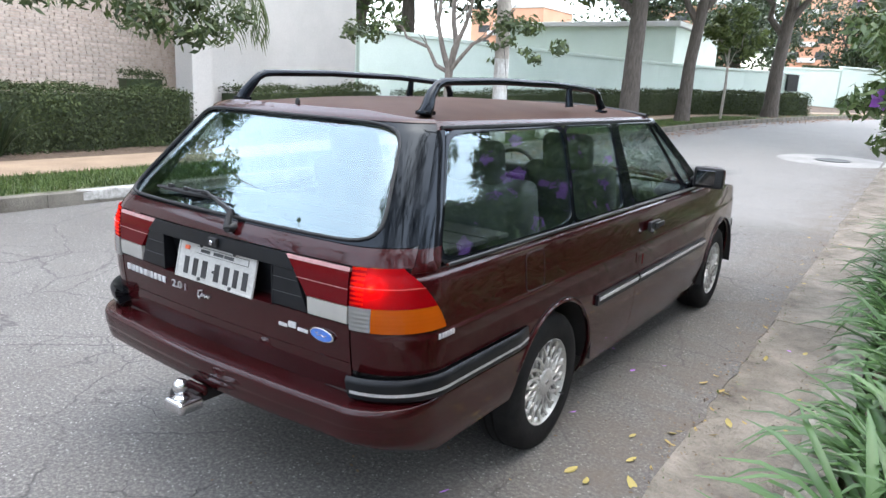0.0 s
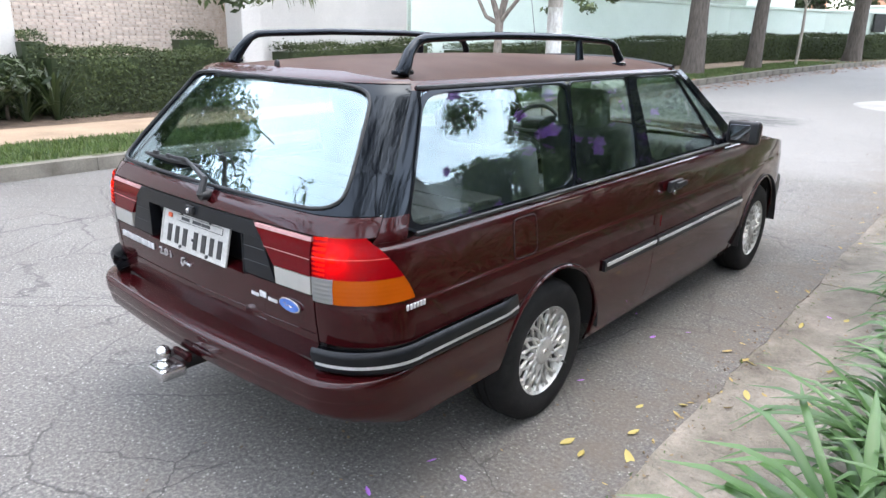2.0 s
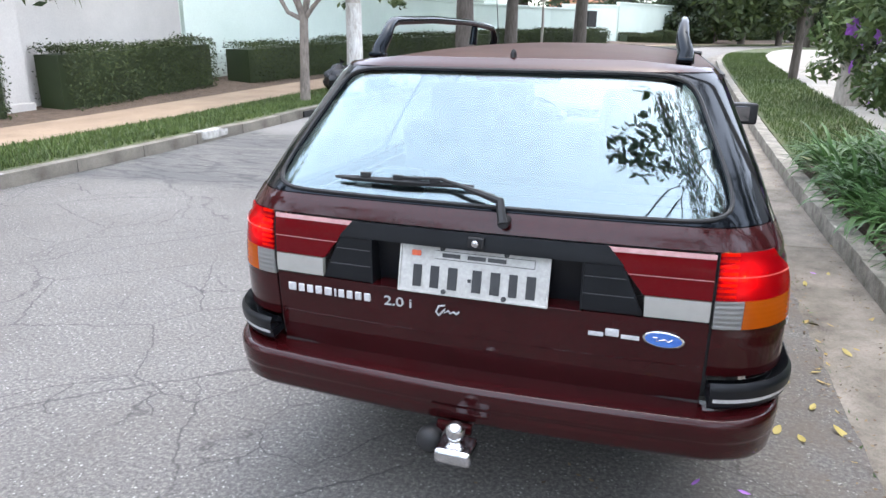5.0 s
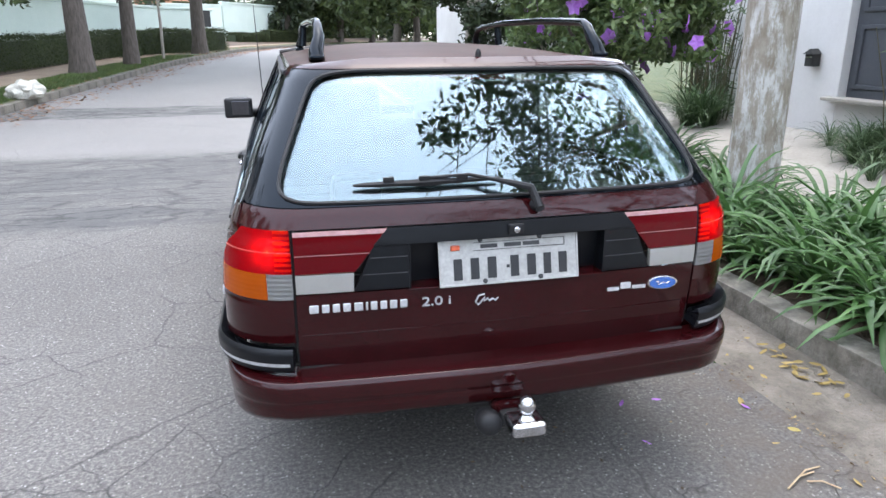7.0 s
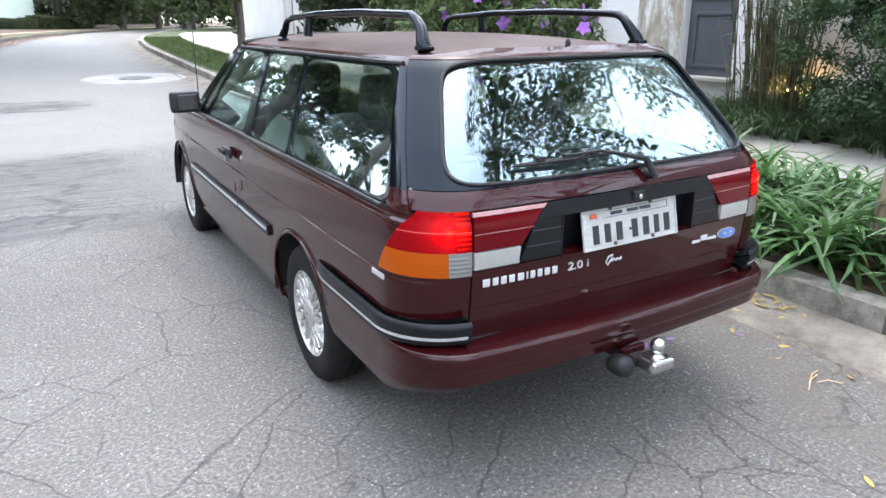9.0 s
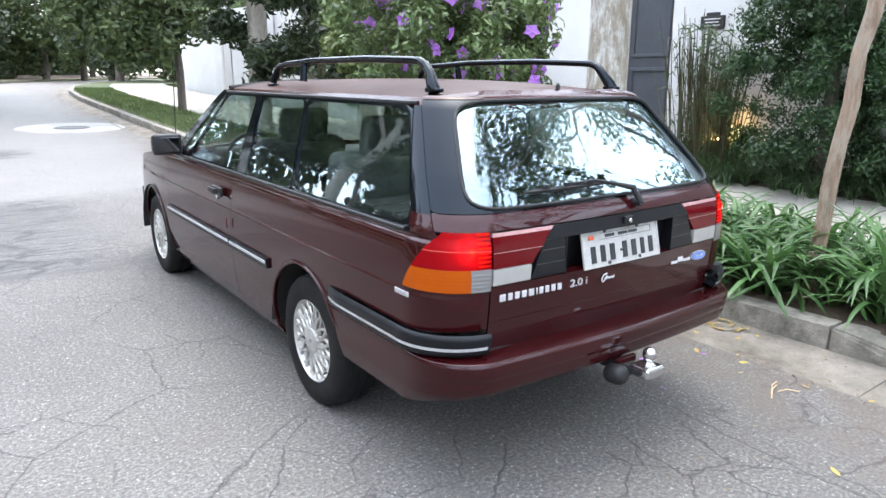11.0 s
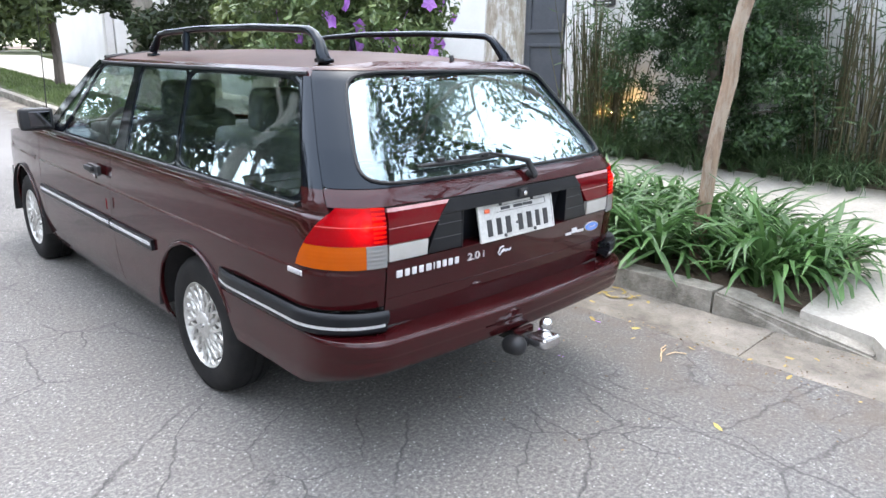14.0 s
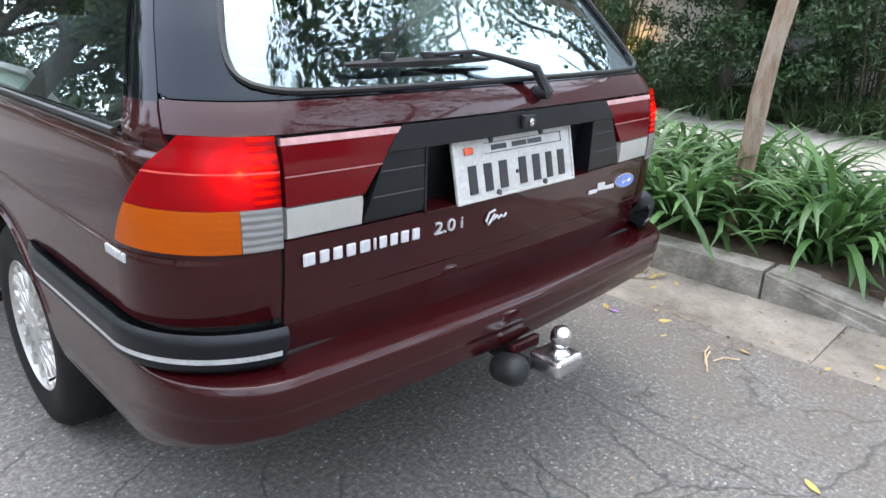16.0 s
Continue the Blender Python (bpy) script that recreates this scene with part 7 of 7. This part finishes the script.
tree("whitewashed_tree", "straight tree with a whitewashed trunk beside a refuse bag", (-5.68, 11.3, gz(11.3) + 0.1),
     ([(0, 0, 0), (0.0, 0, 1.0), (-0.02, 0, 2.5), (-0.05, 0, 6.0)], [0.17, 0.15, 0.145, 0.12]),
     [((0, 0, 2.6), (-0.6, 0.1, 3.4), 0.03, 0.012), ((0, 0, 4.8), (1.2, 0.3, 6.6), 0.06, 0.03), ((0, 0, 5.0), (-1.2, -0.3, 6.8), 0.06, 0.03)],
     [(-0.15, -0.15, 2.0, 0.16), (0.2, -0.15, 2.1, 0.2), (-0.2, 0.0, 1.7, 0.14), (0.55, 0, 1.9, 0.15), (0.8, 0, 1.75, 0.13), (-0.6, 0, 2.6, 0.25), (0.4, 0, 6.8, 0.9), (-0.8, 0.2, 7.0, 0.9), (1.2, 0, 7.0, 0.8)],
     2600, 0.06, GREYBARK, LEAF_TREE, "left street trees", 0.45, 0.8, 0.1, low=([(0, 0, 0.02), (0.0, 0, 1.0), (-0.005, 0, 1.75)], [0.178, 0.157, 0.153]))
# overhanging tree whose drooping sprays hang in front of the brick house
hang = [(-5.5, 2.0, 2.05, 0.26), (-5.6, 2.5, 2.15, 0.30), (-5.5, 3.0, 2.0, 0.30), (-5.5, 3.35, 1.85, 0.28), (-5.4, 3.75, 1.78, 0.28), (-5.5, 4.15, 1.85, 0.26), (-5.5, 3.9, 2.1, 0.33), (-5.5, 3.5, 2.2, 0.30), (-5.6, 1.6, 2.0, 0.22), (-5.7, 1.2, 2.1, 0.28), (-5.4, 4.4, 2.05, 0.24), (-5.5, 2.8, 2.45, 0.35), (-5.5, 3.8, 2.55, 0.4)]
bx, by = -6.9, -0.9
tree("overhanging_tree", "street tree with drooping dark leaf sprays over the verge", (bx, by, 0.12),
     ([(0, 0, 0), (0.05, 0.1, 1.2), (0.1, 0.3, 2.6), (0.3, 0.5, 4.0)], [0.20, 0.17, 0.15, 0.12]),
     [((0.1, 0.3, 2.5), (1.4, 4.6, 2.5), 0.07, 0.02), ((0.2, 0.4, 3.2), (1.3, 2.9, 2.7), 0.06, 0.02), ((0.25, 0.45, 3.6), (1.5, -0.5, 4.6), 0.07, 0.03), ((0.3, 0.5, 3.9), (1.2, 2.3, 4.8), 0.07, 0.03), ((0.3, 0.5, 3.9), (0.8, -2.4, 4.8), 0.07, 0.03), ((0.3, 0.5, 4.0), (-1.5, 0.8, 6.0), 0.08, 0.03)],
     [(x - bx, y - by, z, r) for x, y, z, r in hang] + [(1.4, -0.5, 4.5, 0.5), (1.1, 2.2, 4.7, 0.55), (0.7, -2.3, 4.7, 0.6), (0.6, 0.8, 5.0, 0.7), (-1.0, 0.6, 5.4, 0.9), (0.2, -1.2, 5.0, 0.7)] + [(rng.uniform(0.2, 1.5), rng.uniform(-0.9, 0.9), rng.uniform(3.2, 4.4), rng.uniform(0.35, 0.55)) for k in range(16)],
     15000, 0.062, BARK, LEAF_TREE, "left street trees", 0.36, 0.7, 0.1)
# hanging palm fronds in front of the off-white wall
pm = thing("palm", "palm with drooping feathered fronds beside the off-white pillar", "palm")
bm = bmesh.new()
tube(bm, [(0, 0, 0), (0.05, 0, 1.6), (0, 0, 3.3)], [0.14, 0.11, 0.10], 12)
part("trunk", bm, GREYBARK, pm, "", True)
for k in range(10):
    a = -1.25 + k * 0.25
    V, F = [], []
    L = 3.0 if k % 2 else 2.6
    spine = []
    for j in range(15):
        q = j / 14
        el = radians(62) - 3.0 * q
        if j == 0:
            p = np.array((0.0, 0.0, 3.3))
        else:
            p = p + np.array((math.cos(a) * math.cos(el), math.sin(a) * math.cos(el), math.sin(el))) * L / 14
        spine.append(p)
    side = np.array((-math.sin(a), math.cos(a), 0))
    for j in range(2, 15):
        for o in (0.0, 0.5):
            b0 = spine[j] * (1 - o) + spine[j - 1] * o
            for sgn in (1, -1):
                tip = b0 + side * sgn * 0.22 + np.array((math.cos(a) * 0.06, math.sin(a) * 0.06, -0.42)) * rng.uniform(0.8, 1.1)
                md = b0 * 0.55 + tip * 0.45 + side * sgn * 0.07
                wv = np.array((math.cos(a), math.sin(a), 0.1)) * 0.012
                q = len(V)
                V += [b0 - wv, b0 + wv, md + wv, md - wv, tip]
                F += [(q, q + 1, q + 2, q + 3), (q + 3, q + 2, q + 4)]
    raw("frond", V, F, LEAF_TREE, pm)
pm.location = (-10.1, 6.75, 0.15)
pm.scale = (0.88, 0.88, 0.88)
# spiky border plants at the foot of the grey pillar
spk = [strap_clump(61 + k, 26, 0.85, 0.05, 1.2, 72) for k in range(3)]
clump_bed("spiky_shrub", spk, LEAF_DARK, [(-8.75, 2.45), (-8.8, 2.0), (-8.6, 1.6), (-9.0, 1.2), (-8.7, 2.85), (-9.3, 2.2), (-9.2, 1.7), (-8.9, 0.75), (-9.1, 0.3)], "dark spiky-leaved shrub below the grey pillar", "plant", "pillar border plants", 0.12, 0.75, 1.15)
for x, y, h, w in ((-9.0, 2.3, 0.85, 0.42), (-8.9, 1.6, 0.75, 0.45), (-9.0, 0.8, 0.85, 0.5), (-9.1, -0.1, 0.8, 0.5), (-9.0, -1.0, 0.85, 0.5)):
    bl = [(rng.normal() * w * 0.6, rng.normal() * w * 0.75, rng.uniform(0.12, h), rng.uniform(0.14, 0.24)) for k in range(26)]
    tree("dark_bush", "dense dark leafy bush at the foot of the grey pillar", (x, y, 0.14),
         ([(0, 0, 0), (0.02, 0, 0.3), (0, 0, 0.6)], [0.03, 0.025, 0.02]),
         [((0, 0, 0.2), (0.2, 0.1, 0.6), 0.014, 0.006), ((0, 0, 0.2), (-0.2, -0.1, 0.6), 0.014, 0.006)],
         bl, 3200, 0.075, BARK, LEAF_DARK, "pillar border plants", 0.3, 0.8, 0.2)
hedge([(-10.0, 5.5), (-10.0, 6.2)], 0.5, 1.22, "small rounded shrub behind the hedge", 900)
hedge([(-9.5, 2.72), (-9.5, 3.05)], 0.6, 1.2, "clipped shrub beside the grey pillar", 1200)

# unseen trees round the car, added to dim the ground and show in reflections
for x, y, h, s, lab in ((4.2, -5.5, 8.0, 1.2, "unseen tree over the driveway, added for shade and reflections"), (8.1, -1.0, 8.5, 1.0, "unseen tree leaning over the white wall, added for shade and reflections"), (8.6, 3.5, 8.5, 0.9, "unseen tree behind the white wall, added for shade and reflections"), (-7.0, -8.5, 8.5, 1.2, "unseen tree back along the verge, added for shade and reflections"), (3.8, -14, 9.0, 1.3, "unseen tree back along the sidewalk, added for shade and reflections"), (-7.2, -18, 9.5, 1.4, "unseen tree further back, added for shade and reflections")):
    bl = [(rng.normal() * 1.7 * s, rng.normal() * 1.7 * s, rng.uniform(4.2, h), rng.uniform(0.5, 0.95) * s) for k in range(32)]
    tree("street_tree", lab, (x, y, 0.1),
         ([(0, 0, 0), (0.1, 0, 2.0), (0, 0.1, 4.5)], [0.22, 0.18, 0.12]),
         [((0, 0, 3.0), (1.8 * s, 0.6, 6.0), 0.09, 0.03), ((0, 0, 3.2), (-1.9 * s, 0.4, 6.0), 0.09, 0.03), ((0, 0, 3.6), (-0.3, -1.8 * s, 6.4), 0.08, 0.03), ((0, 0, 3.6), (0.3, 1.8 * s, 6.4), 0.08, 0.03)],
         bl, 9000 if abs(x) > 7 else 3600, 0.08, BARK, LEAF_TREE, "street trees behind", 0.4, 0.9, 0.2)
wall("wall_back_left", -11.5, -12, -11.5, -45, 0, 4.0, 0.3, GREY_WALL, "plain grey wall back along the street")
wall("wall_back_right", 6.9, -45, 6.9, -9, 0, 4.5, -0.3, WHITE_WALL, "plain white wall back along the street")
hedge([(-12, 90), (12.5, 92)], 2.0, 4.5, "tall far greenery closing the view ahead", 300, 0.16)
hedge([(27, 82), (60, 112)], 2.0, 5.0, "tall far greenery along the bend", 260, 0.16)
# unseen hedge, added to hide the pale wall from the car's right-side reflections
hedge([(6.2, -9.5), (6.2, -26)], 1.0, 3.4, "unseen hedge added to keep the white wall out of reflections", 260)
hedge([(-11, -40), (7, -40)], 3.0, 5.0, "tall green hedge closing the street behind", 500)

# ---------------------------------------------------------------- small things on the ground
bag = thing("refuse_bag", "black plastic refuse bag beside the whitewashed tree", "refuse bag")
bm = bmesh.new()
bmesh.ops.create_icosphere(bm, subdivisions=4, radius=0.34)
for v in bm.verts:
    d = 1 + 0.16 * noise.noise(v.co * 7) + 0.10 * noise.noise(v.co * 17)
    v.co = Vector((v.co.x * d, v.co.y * d, max(-0.24, v.co.z * d * 0.85)))
part("bag", bm, BAG, bag, "", True)
bm = bmesh.new()
tube(bm, [(0, 0, 0.24), (0.02, 0, 0.32), (0.05, 0.02, 0.38)], [0.09, 0.03, 0.07], 10)
part("knot", bm, BAG, bag, "", True)
bag.location = (-6.12, 11.5, gz(11.5) + 0.37)
sack = thing("rubble_sack", "pale lumpy sack lying on the grass verge", "sack")
bm = bmesh.new()
bmesh.ops.create_icosphere(bm, subdivisions=4, radius=0.40)
for v in bm.verts:
    d = 1 + 0.22 * noise.noise(v.co * 5) + 0.10 * noise.noise(v.co * 15)
    v.co = Vector((v.co.x * d * 0.8, v.co.y * d, max(-0.12, v.co.z * d * 0.55)))
part("sack_body", bm, ROCKMAT, sack, "", True)
sack.location = (-5.22, 12.9, gz(12.9) + 0.24)


def fallen(name, x, y, z, s, material, label, rot):
    """A dry leaf: a curled, pointed blade."""
    V, F = [], []
    for j, (l, w) in enumerate(((-1, 0.04), (-0.6, 0.32), (0, 0.42), (0.6, 0.28), (1, 0.03))):
        zz = 0.12 * l * l + 0.05
        V += [(l * s, -w * s, (zz + 0.16 * w) * s), (l * s, 0, zz * s), (l * s, w * s, (zz + 0.22 * w) * s)]
    for j in range(4):
        b = 3 * j
        F += [(b, b + 1, b + 4, b + 3), (b + 1, b + 2, b + 5, b + 4)]
    o = raw(name, V, F, material)
    o.matrix_basis = Matrix.Translation((x, y, z)) @ Euler((rng.normal() * 0.2, rng.normal() * 0.2, rot)).to_matrix().to_4x4()
    tagged(o, label, "leaf", "fallen leaves")


YEL = leaf_mat("yellow_leaf", (0.30, 0.24, 0.06), (0.40, 0.32, 0.09), 0.6, 0.1)
for x, y, s in ((0.96, 0.915, 0.035), (1.04, 0.88, 0.03), (1.19, 0.97, 0.042), (1.18, 1.49, 0.03), (1.36, 1.75, 0.035), (1.2, 0.14, 0.025), (1.05, 1.35, 0.025), (1.27, 2.1, 0.03), (0.55, -0.62, 0.025), (1.5, 3.0, 0.03), (1.33, 2.75, 0.03), (1.12, 1.15, 0.03)):
    fallen("yellow_leaf", x, y, gz(y) + 0.004 + (0.006 if x > 1.28 else 0), s, YEL, "yellow fallen leaf lying by the gutter", rng.uniform(0, 6.28))
for i in range(110):
    y = rng.uniform(-2.2, 9.0)
    x = rng.choice([rng.normal(1.24, 0.06), rng.normal(1.6, 0.06), rng.uniform(0.9, 1.65)])
    fallen("dry_leaf", min(x, 1.67), y, gz(y) + 0.006, rng.uniform(0.012, 0.028), DRYLEAF, "dry brown leaf scrap along the gutter", rng.uniform(0, 6.28))
for i in range(26):
    a = rng.normal(size=2) * (0.06, 0.16)
    fallen("dry_leaf", 1.56 + a[0] * 0.8, 0.55 + a[1], 0.012 + 0.006 * (i % 3), rng.uniform(0.02, 0.034), DRYLEAF, "drift of brown leaves against the kerb", rng.uniform(0, 6.28))
for i in range(10):
    fallen("violet_petal", rng.uniform(0.4, 1.6), rng.uniform(-0.3, 3.6), 0.006, 0.02, PETAL, "violet petal fallen on the asphalt", rng.uniform(0, 6.28))
st = thing("twig", "thin dry straw twig lying on the asphalt", "twig")
for (x0, y0), (x1, y1) in (((0.93, -0.16), (1.08, -0.10)), ((1.02, -0.14), (1.1, -0.2)), ((0.98, -0.13), (1.12, -0.08))):
    bm = bmesh.new()
    tube(bm, [(x0, y0, 0.006), ((x0 + x1) / 2, (y0 + y1) / 2 + 0.01, 0.014), (x1, y1, 0.006)], 0.003, 5)
    part("stem", bm, mat("straw_%d" % int(x0 * 1000), (0.4, 0.28, 0.16), (0.5, 0.38, 0.24), 0.8, 20), st)

# crumbs of leaf and grit along the joint of asphalt and gutter
n = 2400
y = rng.uniform(-3.0, 12.0, n)
pick = rng.random(n)
x = np.array([kr(q) for q in y]) - 0.44 + np.where(pick < 0.5, rng.normal(0, 0.08, n), np.where(pick < 0.75, rng.normal(0.38, 0.04, n), rng.uniform(-1.3, 0.40, n)))
c = np.stack([x, y, np.array([gz(q) for q in y]) + 0.012], 1)
v, f = leaf_mesh(c, np.tile((0.0, 0.0, 1.0), (n, 1)), 0.008, 0.6, 0.25)
tagged(raw("gutter_litter", v, f, leaf_mat("litter_crumb", (0.05, 0.035, 0.022), (0.22, 0.155, 0.085), 0.85, 0.05)), "brown leaf crumbs along the gutter joint", "leaves", "", "stuff")
# brown leaf litter gathered along the left kerb and under the trees
n = 2600
y = rng.uniform(10, 46, n)
off = np.where(rng.random(n) < 0.55, rng.normal(0.35, 0.25, n), rng.uniform(-1.4, 0.9, n))
c = np.stack([np.array([kl(q) for q in y]) + off, y, np.array([gz(q) for q in y]) + np.where(off < 0.0, 0.165, 0.012)], 1)
v, f = leaf_mesh(c, np.tile((0.0, 0.0, 1.0), (n, 1)), 0.045, 0.6, 0.15)
tagged(raw("leaf_litter", v, f, leaf_mat("litter_leaf", (0.13, 0.06, 0.03), (0.26, 0.14, 0.07), 0.8, 0.1)), "reddish brown leaf litter along the kerb", "leaves", "", "stuff")

# grass blades on the left verge and the verge ahead, and weeds in the joint by the gutter
def turf(name, label, xa, xb, y0, y1, n, h, z):
    y = rng.uniform(y0, y1, n)
    x = np.array([lerp(xa(q), xb(q), u) for q, u in zip(y, rng.random(n))])
    g0 = np.array([gz(q) for q in y])
    a = rng.uniform(0, 6.28, n)
    hh = h * rng.uniform(0.5, 1.3, n)
    dx, dy = np.cos(a) * 0.008, np.sin(a) * 0.008
    lx, ly = rng.normal(size=n) * 0.02, rng.normal(size=n) * 0.02
    V = np.stack([np.stack([x - dx, y - dy, g0 + z], 1), np.stack([x + dx, y + dy, g0 + z], 1), np.stack([x + lx, y + ly, g0 + z + hh], 1)], 1).reshape(-1, 3)
    k = np.arange(n)[:, None] * 3
    o = raw(name, V, k + [0, 1, 2], GRASS)
    tagged(o, label, "grass", "", "stuff")


GRASS = leaf_mat("grass_blade", (0.040, 0.075, 0.016), (0.11, 0.15, 0.04))
turf("verge_grass", "short green grass of the left verge", lambda y: kl(y) - 1.4, lambda y: kl(y) - 0.18, 1.0, 26, 42000, 0.06, 0.14)
turf("verge_grass_ahead", "short green grass of the verge ahead", lambda y: kr(y) + 0.2, lambda y: kr(y) + 1.6, 7, 30, 16000, 0.07, 0.14)
turf("gutter_weeds", "sparse tufts of weed in the gutter joint", lambda y: 1.22, lambda y: 1.30, 0.6, 9, 110, 0.016, 0.0)

# ---------------------------------------------------------------- wall bricks
def brick_data():
    bm = bmesh.new()
    box(bm, 0, 0, 0, 0.05, 0.225, 0.041)
    me = bpy.data.meshes.new("brick")
    bm.to_mesh(me)
    bm.free()
    me.materials.append(BRICK)
    return me


bme = brick_data()
bm = bmesh.new()
count = 0
for k in range(84):
    z = 1.0 + k * 0.050
    y = 2.6 + (k % 2) * 0.118 + rng.normal() * 0.02
    while y < 7.2:
        if count < 300 and 1.2 < z < 2.6 and 2.8 < y < 6.5:
            o = new("brick", bme)
            o.location = (-10.9 + 0.014 + rng.uniform(0, 0.014), y, z)
            o.parent = brick_wall
            count += 1
        else:
            box(bm, -10.9 + 0.014 + rng.uniform(0, 0.014), y, z, 0.05, 0.225, 0.041)
        y += 0.236
o = part("brick_courses", bm, BRICK, brick_wall)
o["kind"] = "stuff"
